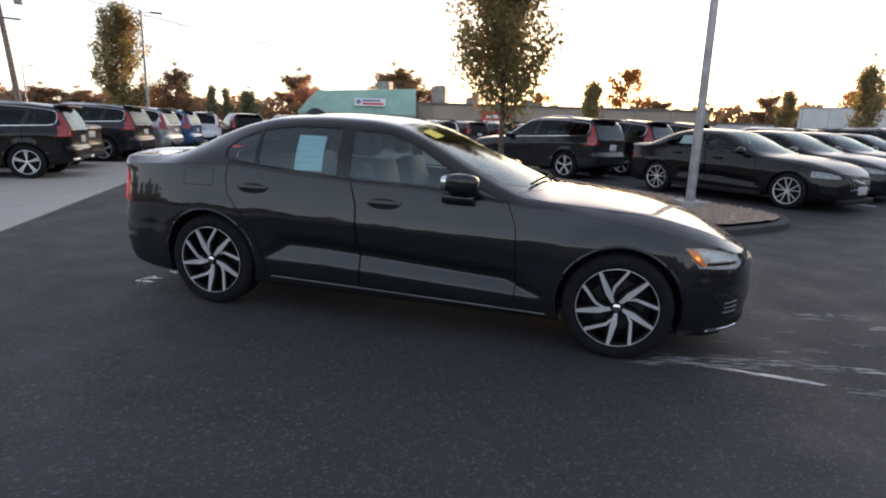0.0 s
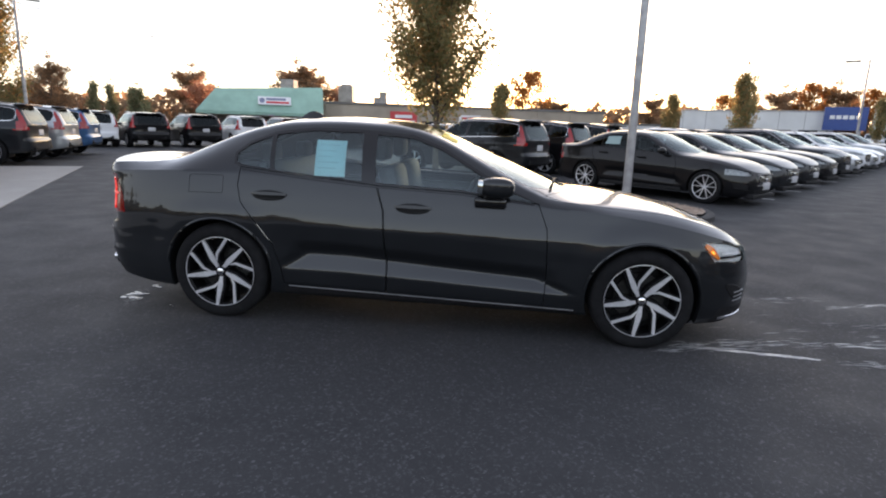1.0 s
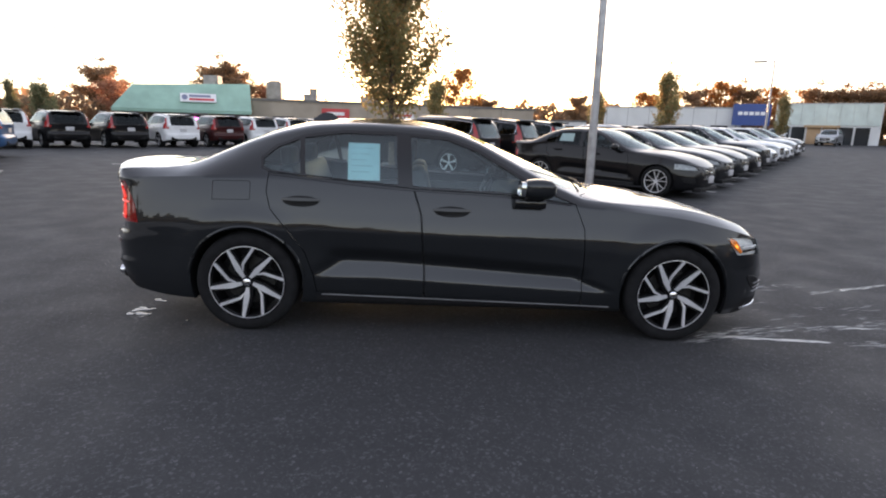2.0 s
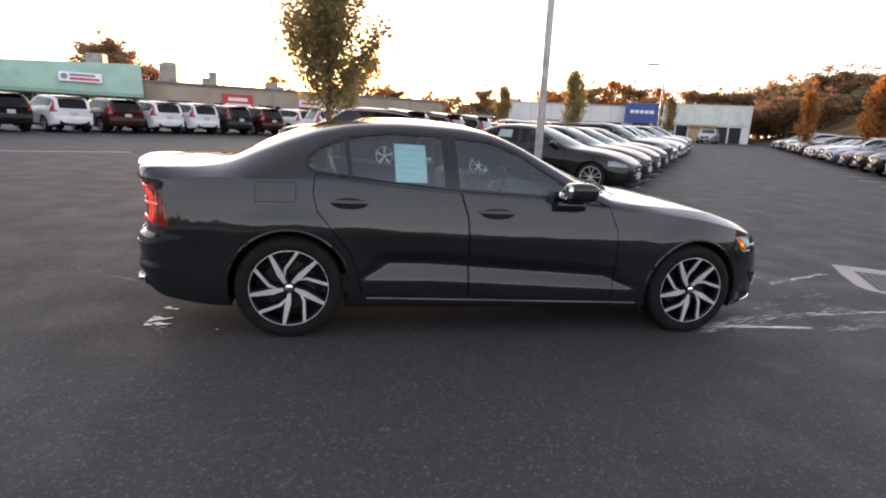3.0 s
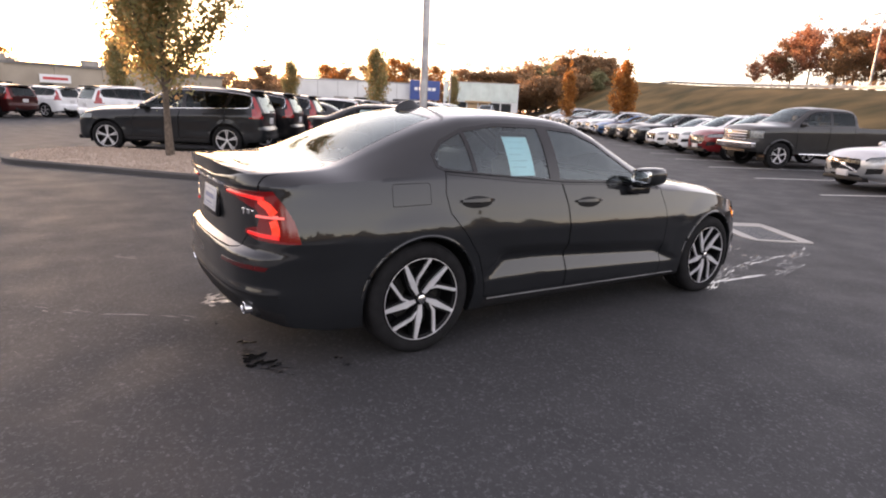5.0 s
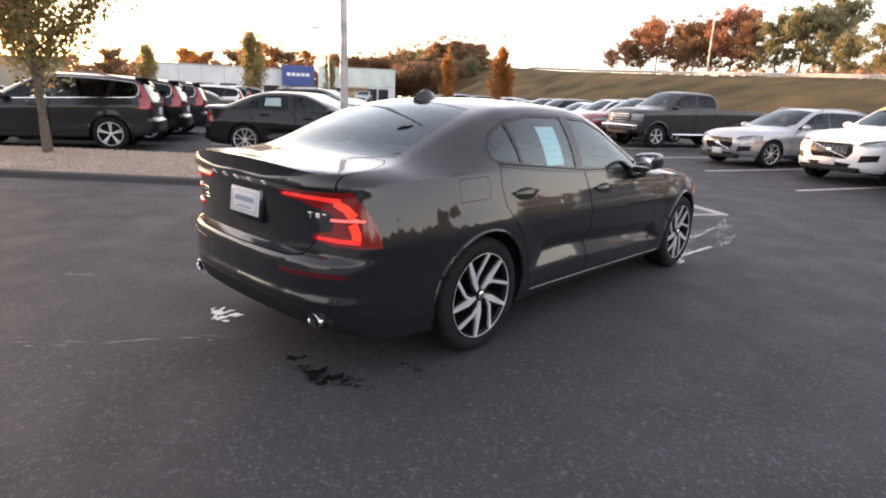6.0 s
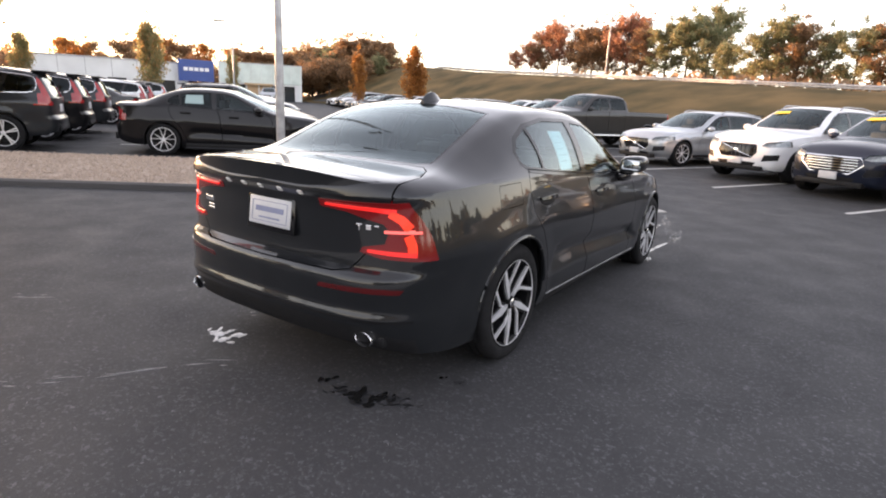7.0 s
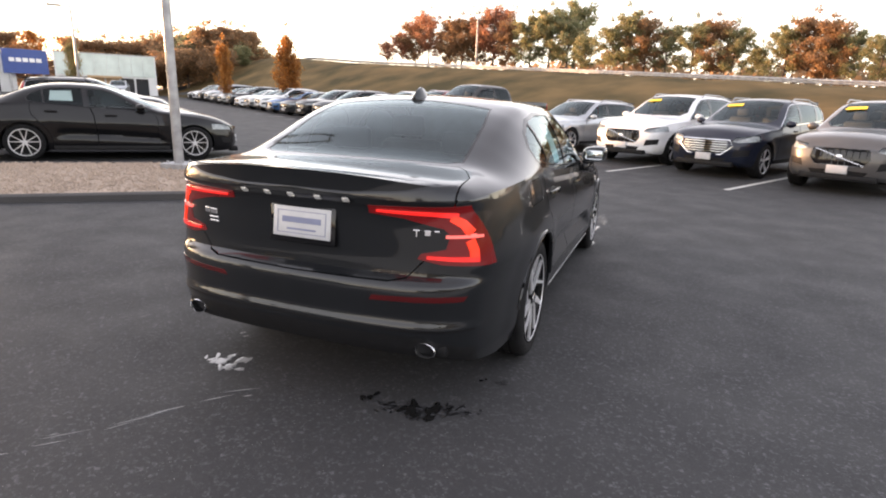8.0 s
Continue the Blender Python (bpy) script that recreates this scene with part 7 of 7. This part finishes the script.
# tail lamps: lit C-shaped strips
for side in (1, -1):
    lamp = lambda pts, n=8: [at_rear(side * a, z) for a, z in between(pts, n)]
    part("light_strip", ribbon(lamp([(0.385, 0.927), (0.60, 0.926), (0.715, 0.920)]), [0.009 + 0.015 * k / 16 for k in range(17)], 0.010), M_TAIL, hero, "lit red tail strip")
    part("light_strip", ribbon(lamp([(0.690, 0.912), (0.735, 0.885), (0.765, 0.846)]), [0.034 + 0.016 * k / 16 for k in range(17)], 0.010), M_TAILHOT, hero, "lit red tail band")
    part("light_strip", ribbon(lamp([(0.672, 0.830), (0.80, 0.833)]), 0.013, 0.013), M_TAILPALE, hero, "pale lit tail strip")
    part("light_strip", ribbon(lamp([(0.762, 0.817), (0.780, 0.775), (0.785, 0.742)]), 0.046, 0.010), M_TAILHOT, hero, "lit red tail band")
    part("light_strip", ribbon(lamp([(0.80, 0.735), (0.70, 0.735), (0.60, 0.738)]), [0.024 - 0.010 * k / 16 for k in range(17)], 0.011), M_TAIL, hero, "lit red tail strip")
    part("light_strip", ribbon([at_side(x, z, side) for x, z in between([(-0.825, 0.835), (-0.795, 0.837)], 3)], 0.016, 0.008), M_TAILPALE, hero, "pale lit tail strip")
# upturned lip along the edge of the boot lid
bm = bmesh.new()
prev_r = None
for a in np.linspace(-0.66, 0.66, 54):
    fade = 1 - (abs(a) / 0.66) ** 4
    top_p, low_p = at_top(-0.86, a)[0], at_rear(a, 0.978)[0]
    skin_tip = at_top(low_p.x + 0.035, a)[0] - Vector((0, 0, 0.008))
    tip = skin_tip.lerp(Vector((low_p.x - 0.012, top_p.y, top_p.z + 0.006)), fade)
    ring_v = [bm.verts.new(q) for q in (top_p + Vector((0, 0, -0.004)), top_p.lerp(tip, 0.5) + Vector((0, 0, 0.004)), tip, tip + Vector((0.002, 0, -0.012)), low_p.lerp(tip, 0.35) + Vector((0.008, 0, 0)), low_p + Vector((0.004, 0, 0)))]
    if prev_r:
        for j in range(5):
            bm.faces.new((prev_r[j], prev_r[j + 1], ring_v[j + 1], ring_v[j]))
    prev_r = ring_v
part("boot_lip", finish(bm), M_PAINT_HERO, hero, "upturned lip spoiler on the boot lid", sharp=30)
# boot lettering and badges as plain chrome marks
for a in (-0.262, -0.137, -0.012, 0.123, 0.257):
    p, n = at_rear(a, 0.962)
    m = Matrix.Translation(p) @ n.to_track_quat("X", "Z").to_matrix().to_4x4()
    bm = bmesh.new()
    add_box(bm, -0.003, -0.016, -0.013, 0.005, 0.016, 0.013, 0.006, m)
    part("badge_mark", bm, M_BADGE, hero, "small chrome badge mark", smooth=False)
for a, z, w, h in ((0.555, 0.852, 0.030, 0.007), (0.555, 0.836, 0.007, 0.026), (0.600, 0.842, 0.026, 0.024), (0.637, 0.850, 0.022, 0.008), (-0.545, 0.832, 0.030, 0.026), (-0.500, 0.830, 0.045, 0.026), (-0.50, 0.800, 0.06, 0.010), (-0.50, 0.782, 0.06, 0.010)):
    p, n = at_rear(a, z)
    m = Matrix.Translation(p) @ n.to_track_quat("X", "Z").to_matrix().to_4x4()
    part("badge_mark", box(-0.003, -w / 2, -h / 2, 0.004, w / 2, h / 2, 0.002, m), M_CHROME, hero, "small chrome badge mark", smooth=False)
# number plate with dealer insert
m = Matrix.Translation((-0.945, -0.026, 0.836)) @ pose(0, 0, 0, 0, -6, 180)
fr = part("plate_frame", box(-0.02, -0.170, -0.094, 0.010, 0.170, 0.088, 0.008, m), M_GLOSSBLACK, hero, "black plate frame")
part("number_plate", box(0.008, -0.148, -0.068, 0.014, 0.148, 0.066, 0.003, m), M_PLATE, hero, "white dealer plate with grey bars")
for y0, y1, z0, z1 in ((-0.10, 0.10, -0.004, 0.022), (-0.075, 0.075, -0.036, -0.028), (-0.125, 0.125, 0.046, 0.049), (-0.125, 0.125, -0.052, -0.049), (-0.125, -0.122, -0.052, 0.049), (0.122, 0.125, -0.052, 0.049)):
    part("plate_bar", box(0.0145, y0, z0, 0.0158, y1, z1, 0, m), M_INK, hero, smooth=False)
# exhaust tips, strip added where the bumper ridge catches the light
for side in (1, -1):
    bm = bmesh.new()
    add_lathe(bm, [(0.040, -0.16), (0.046, 0.0), (0.043, 0.003), (0.040, -0.004), (0.039, -0.014)], 24, "z")
    bmesh.ops.transform(bm, matrix=Matrix.Translation((-0.935, -side * 0.62, 0.335)) @ pose(0, 0, 0, 0, -90, 0) @ Matrix.Diagonal((0.75, 1.1, 1, 1)), verts=bm.verts[:])
    tip = part("exhaust_tip", finish(bm), M_CHROME, hero, "oval chrome exhaust tip")
    bm = bmesh.new()
    add_lathe(bm, [(0.0395, -0.012), (0.036, -0.03), (0.034, -0.10), (0.001, -0.10)], 24, "z")
    bmesh.ops.transform(bm, matrix=Matrix.Translation((-0.935, -side * 0.62, 0.335)) @ pose(0, 0, 0, 0, -90, 0) @ Matrix.Diagonal((0.75, 1.1, 1, 1)), verts=bm.verts[:])
    part("pipe", finish(bm), M_DARKTRIM, tip, "dark pipe inside")
    bm = bmesh.new()
    add_box(bm, -0.90, -side * 0.62 - 0.09, 0.29, -0.70, -side * 0.62 + 0.09, 0.375, 0.03)
    part("exhaust_recess", bm, M_DARKTRIM, hero)
part("bumper_line", ribbon([at_rear(a, 0.425) for a in np.linspace(-0.80, 0.80, 41)], 0.012, 0.003), M_DARKALLOY, hero, "thin dark strip standing for the gleaming edge of the bumper ridge")
# rolled lips of the wheel arches
for side in (1, -1):
    for xw in (0.0, 2.872):
        lip = [at_side(xw + 0.381 * math.cos(radians(a)), 0.335 + 0.381 * math.sin(radians(a)), side) for a in range(8, 173, 4)]
        part("arch_lip", tube([q + nn * 0.001 for q, nn in lip], 0.010, 8), M_PAINT_HERO, hero)
# handles with their recess shade laid on as dark lenses, sill strips, mirrors
for side in (1, -1):
    for x0, x1, z in ((0.242, 0.482, 0.893), (1.214, 1.462, 0.857)):
        cx = (x0 + x1) / 2
        p, n = at_side(cx, z - 0.004, side)
        bm = bmesh.new()
        bmesh.ops.create_icosphere(bm, subdivisions=3, radius=1)
        m = Matrix.Translation(p) @ n.to_track_quat("Z", "Y").to_matrix().to_4x4()
        for v in bm.verts:
            v.co = Vector((v.co.x * 0.115, v.co.y * 0.036, v.co.z * 0.0045))
        bmesh.ops.transform(bm, matrix=m, verts=bm.verts[:])
        part("handle_recess", bm, M_DARKTRIM, hero)
        bar = []
        for k in range(9):
            t = k / 8
            q, nn = at_side(x0 + (x1 - x0) * t, z + 0.004, side)
            bar.append((q + nn * (0.010 + 0.024 * math.sin(math.pi * t) ** 0.5), nn))
        # body-coloured handle given gloss black to darken its sky reflection
        part("door_handle", ribbon(bar, [0.016 + 0.010 * math.sin(math.pi * k / 8) for k in range(9)], 0.006, 0.010), M_GLOSSBLACK, hero)
    part("sill_strip", ribbon([at_side(x, 0.270 - 0.018 * (x - 0.47), side) for x in np.linspace(0.49, 2.44, 24)], 0.008, 0.003), M_GALV, hero, "thin bright sill strip")
    part("window_strip", ribbon([at_side(x, z, side) for x, z in between([(0.16, 1.052), (0.69, 1.003), (0.98, 0.985), (1.18, 0.977), (1.655, 0.963), (2.13, 0.922)], 5)], 0.012, 0.004), M_GLOSSBLACK, hero, "black window strip")
    y = -side
    bm = bmesh.new()
    bmesh.ops.create_icosphere(bm, subdivisions=4, radius=1)
    for v in bm.verts:
        c = v.co.copy()
        for k, e2 in ((0, 0.75), (1, 0.6), (2, 0.7)):
            c[k] = math.copysign(abs(c[k]) ** e2, c[k])
        back = max(0.0, -c.x)
        v.co = Vector((1.872 + 0.112 * max(-0.84, c.x) + 0.015 * (c.y * 0.5 + 0.5), y * (0.950 + 0.098 * c.y), 1.028 + 0.066 * c.z + 0.008 * c.y))
    part("mirror", bm, M_PAINT_HERO, hero, "body-coloured door mirror")
    bm = bmesh.new()
    add_box(bm, -0.003, -0.072, -0.044, 0.003, 0.072, 0.044, 0.018, Matrix.Translation((1.7765, y * 0.955, 1.030)) @ pose(0, 0, 0, 0, 3, 0))
    part("mirror_glass", bm, M_MIRROR, hero, "silvered mirror glass")
    bm = bmesh.new()
    add_box(bm, 1.80, y * 0.905 - 0.05, 0.945, 1.93, y * 0.905 + 0.05, 0.985, 0.018)
    add_box(bm, 1.74, y * 0.895 - 0.03, 0.895, 1.95, y * 0.895 + 0.03, 0.955, 0.014)
    part("mirror_foot", bm, M_GLOSSBLACK, hero, "black mirror foot")
    # front lamp details
    part("turn_lamp", ribbon([at_side(x, z, side) for x, z in between([(3.245, 0.722), (3.29, 0.690), (3.345, 0.632)], 4)], [0.020, 0.034, 0.042, 0.046, 0.048, 0.044, 0.038, 0.030, 0.020], 0.004), M_AMBER, hero, "amber side lamp")
    part("side_lamp", ribbon([at_side(x, z, side) for x, z in ((3.288, 0.682), (3.298, 0.675), (3.308, 0.668))], 0.016, 0.007), M_AMBERLIT, hero, "small lit amber lamp")
    part("lamp_divider", ribbon([at_side(x, z, side) for x, z in between([(3.36, 0.640), (3.54, 0.645)], 5)], 0.018, 0.003), M_GLOSSBLACK, hero)
    part("lamp_bar", ribbon([at_side(x, z, side) for x, z in between([(3.37, 0.668), (3.50, 0.668)], 5)], 0.012, 0.003), M_WHITE, hero, "white running lamp bar")
    part("bumper_inlet", ribbon([at_side(x, z, side) for x, z in between([(3.42, 0.46), (3.55, 0.38)], 5)], [0.02, 0.05, 0.08, 0.09, 0.09, 0.06], 0.004), M_DARKTRIM, hero, "black bumper inlet")
    for dz in (0.0, 0.030, 0.060):
        part("inlet_slat", ribbon([at_side(x, z, side) for x, z in between([(3.49, 0.345 + dz), (3.57, 0.355 + dz)], 4)], 0.008, 0.008), M_GALV, hero)
    part("inlet_strip", ribbon([at_side(x, z, side) for x, z in between([(3.40, 0.225), (3.60, 0.240)], 5)], 0.020, 0.006), M_CHROME, hero, "thin chrome strip")
# grille frame
for k in range(11):
    yy = -0.34 + 0.068 * k
    hit = SKIN.ray_cast(Vector((5, -abs(yy) - 0.0005, 0.53)), Vector((-1, 0, 0)))
    x = hit[0].x
    part("grille_bar", box(x - 0.03, yy - 0.004, 0.44, x - 0.006, yy + 0.004, 0.62), M_CHROME, hero, smooth=False)
# aerial fin
bm = bmesh.new()
p, n = at_top(0.38, 0.0)
for k in range(9):
    t = k / 8
    x = 0.47 - 0.19 * t
    h = 0.062 * math.sin(math.pi * min(1, 0.08 + 0.80 * t)) ** 0.9
    w = 0.038 * (0.35 + 0.65 * math.sin(math.pi * (0.1 + 0.85 * t)))
    z0 = at_top(x, 0.0)[0].z - 0.004
    ring_v = [bm.verts.new((x, s * w * f, z0 + h * g2)) for s, f, g2 in ((-1, 1, 0), (-1, 0.45, 0.75), (-1, 0.12, 1), (1, 0.12, 1), (1, 0.45, 0.75), (1, 1, 0))]
    if k:
        for j in range(5):
            bm.faces.new((prev_r[j], prev_r[j + 1], ring_v[j + 1], ring_v[j]))
    prev_r = ring_v
bm.faces.new(prev_r)
part("aerial_fin", finish(bm), M_PAINT_HERO, hero, "shark-fin roof aerial")
# paper in the rear door window and sticker on the windscreen
bm = bmesh.new()
rows2 = []
for x in np.linspace(0.648, 0.856, 4):
    col = []
    for z in np.linspace(1.275, 1.036, 5):
        q, nn = at_side(x - (z - 1.16) * 0.05, z, 1)
        col.append(bm.verts.new(q - nn * 0.012))
    rows2.append(col)
for a, b in zip(rows2, rows2[1:]):
    for k in range(4):
        bm.faces.new((a[k], b[k], b[k + 1], a[k + 1]))
part("window_sheet", finish(bm), M_PAPER, hero, "pale blue price sheet inside the rear window")
for k in range(5):
    z = 1.245 - 0.038 * k
    quad = []
    bm = bmesh.new()
    for x, zz in ((0.67, z), (0.81 - 0.02 * (k % 3), z), (0.81 - 0.02 * (k % 3), z - 0.006), (0.67, z - 0.006)):
        q, nn = at_side(x - (zz - 1.16) * 0.05, zz, 1)
        quad.append(bm.verts.new(q - nn * 0.0105))
    bm.faces.new(quad)
    part("text_bar", bm, M_PALEINK, hero, smooth=False)
bm = bmesh.new()
quad = []
for x, a in ((1.47, 0.30), (1.47, 0.50), (1.58, 0.51), (1.58, 0.31)):
    q, nn = at_top(x, a)
    quad.append(bm.verts.new(q + nn * 0.002))
bm.faces.new(quad)
part("windscreen_sticker", bm, M_YELLOW, hero, "yellow sticker on the windscreen")
# pale sheets in the windows of the first two sedans behind the island
for car in ROWS_MADE[:2]:
    bm = bmesh.new()
    quad = []
    for x, z in ((0.47, 1.27), (0.80, 1.28), (0.82, 1.10), (0.45, 1.10)):
        q, nn = at_side(x, z, 1)
        quad.append(bm.verts.new(q + nn * 0.006))
    bm.faces.new(quad)
    part("window_sheet", bm, M_PAPERDIM, car, "pale price sheet in the rear window", smooth=False)
# wipers
for y0, y1 in ((0.55, -0.05), (-0.1, -0.62)):
    a, b = at_top(2.36 - 0.35 * y0 * y0, y0), at_top(2.33 - 0.35 * y1 * y1, y1)
    part("wiper", tube([a[0] + a[1] * 0.02, a[0].lerp(b[0], 0.5) + a[1] * 0.035, b[0] + b[1] * 0.02], 0.009, 6), M_DARKTRIM, hero)
# cabin
def seat(x, y, w, top_z, lean=12):
    bm = bmesh.new()
    add_box(bm, -0.05, -w, 0.0, 0.50, w, 0.16, 0.05, Matrix.Translation((x, y, 0.42)))
    add_box(bm, -0.07, -w, 0.0, 0.07, w, 0.62, 0.055, Matrix.Translation((x, y, 0.50)) @ pose(0, 0, 0, 0, -lean, 0))
    return bm


for y in (0.37, -0.37):
    part("seat", seat(1.22, y, 0.25, 1.1), M_SEAT, hero, "grey leather front seat")
    part("headrest", box(0.98, y - 0.13, 1.13, 1.08, y + 0.13, 1.29, 0.035), M_SEAT, hero)
    part("headrest", box(0.13, y - 0.13, 1.08, 0.22, y + 0.13, 1.22, 0.035), M_SEAT, hero)
part("seat", seat(0.38, 0.0, 0.66, 1.05, 18), M_SEAT, hero, "grey leather rear bench")
part("parcel_shelf", box(-0.50, -0.66, 0.96, 0.18, 0.66, 1.0, 0.01), M_CABIN, hero)
part("dashboard", box(1.78, -0.76, 0.66, 2.34, 0.76, 0.94, 0.06), M_CABIN, hero)
part("centre_console", box(1.05, -0.12, 0.42, 1.85, 0.12, 0.70, 0.03), M_CABIN, hero)
for y in (-0.80, 0.80):
    part("door_card", box(0.42, y - 0.03, 0.32, 2.1, y + 0.03, 0.90, 0.02), M_CABIN, hero)
# unseen plates added to stop sun leaking through the open door seams
for y in (-0.85, 0.85):
    part("inner_panel", box(0.385, y - 0.008, 0.29, 0.62, y + 0.008, 0.88, 0.004), M_DARKTRIM, hero)
part("cabin_floor", box(0.1, -0.76, 0.26, 2.3, 0.76, 0.40, 0.02), M_CABIN, hero)
part("roof_lining", box(0.40, -0.50, 1.350, 1.25, 0.52, 1.362, 0.004), M_WHITE, hero, "pale roof lining")
bm = bmesh.new()
ring2 = [Vector((0, 0.185 * math.cos(2 * math.pi * k / 28), 0.185 * math.sin(2 * math.pi * k / 28))) for k in range(29)]
add_tube(bm, ring2, 0.016, 8, False)
add_box(bm, -0.03, -0.07, -0.07, 0.02, 0.07, 0.05, 0.02)
add_box(bm, -0.01, -0.18, -0.02, 0.01, 0.18, 0.01, 0.004)
bmesh.ops.transform(bm, matrix=Matrix.Translation((1.68, 0.37, 0.90)) @ pose(0, 0, 0, 0, 22, 0), verts=bm.verts[:])
part("steering_wheel", finish(bm), M_CABIN, hero)
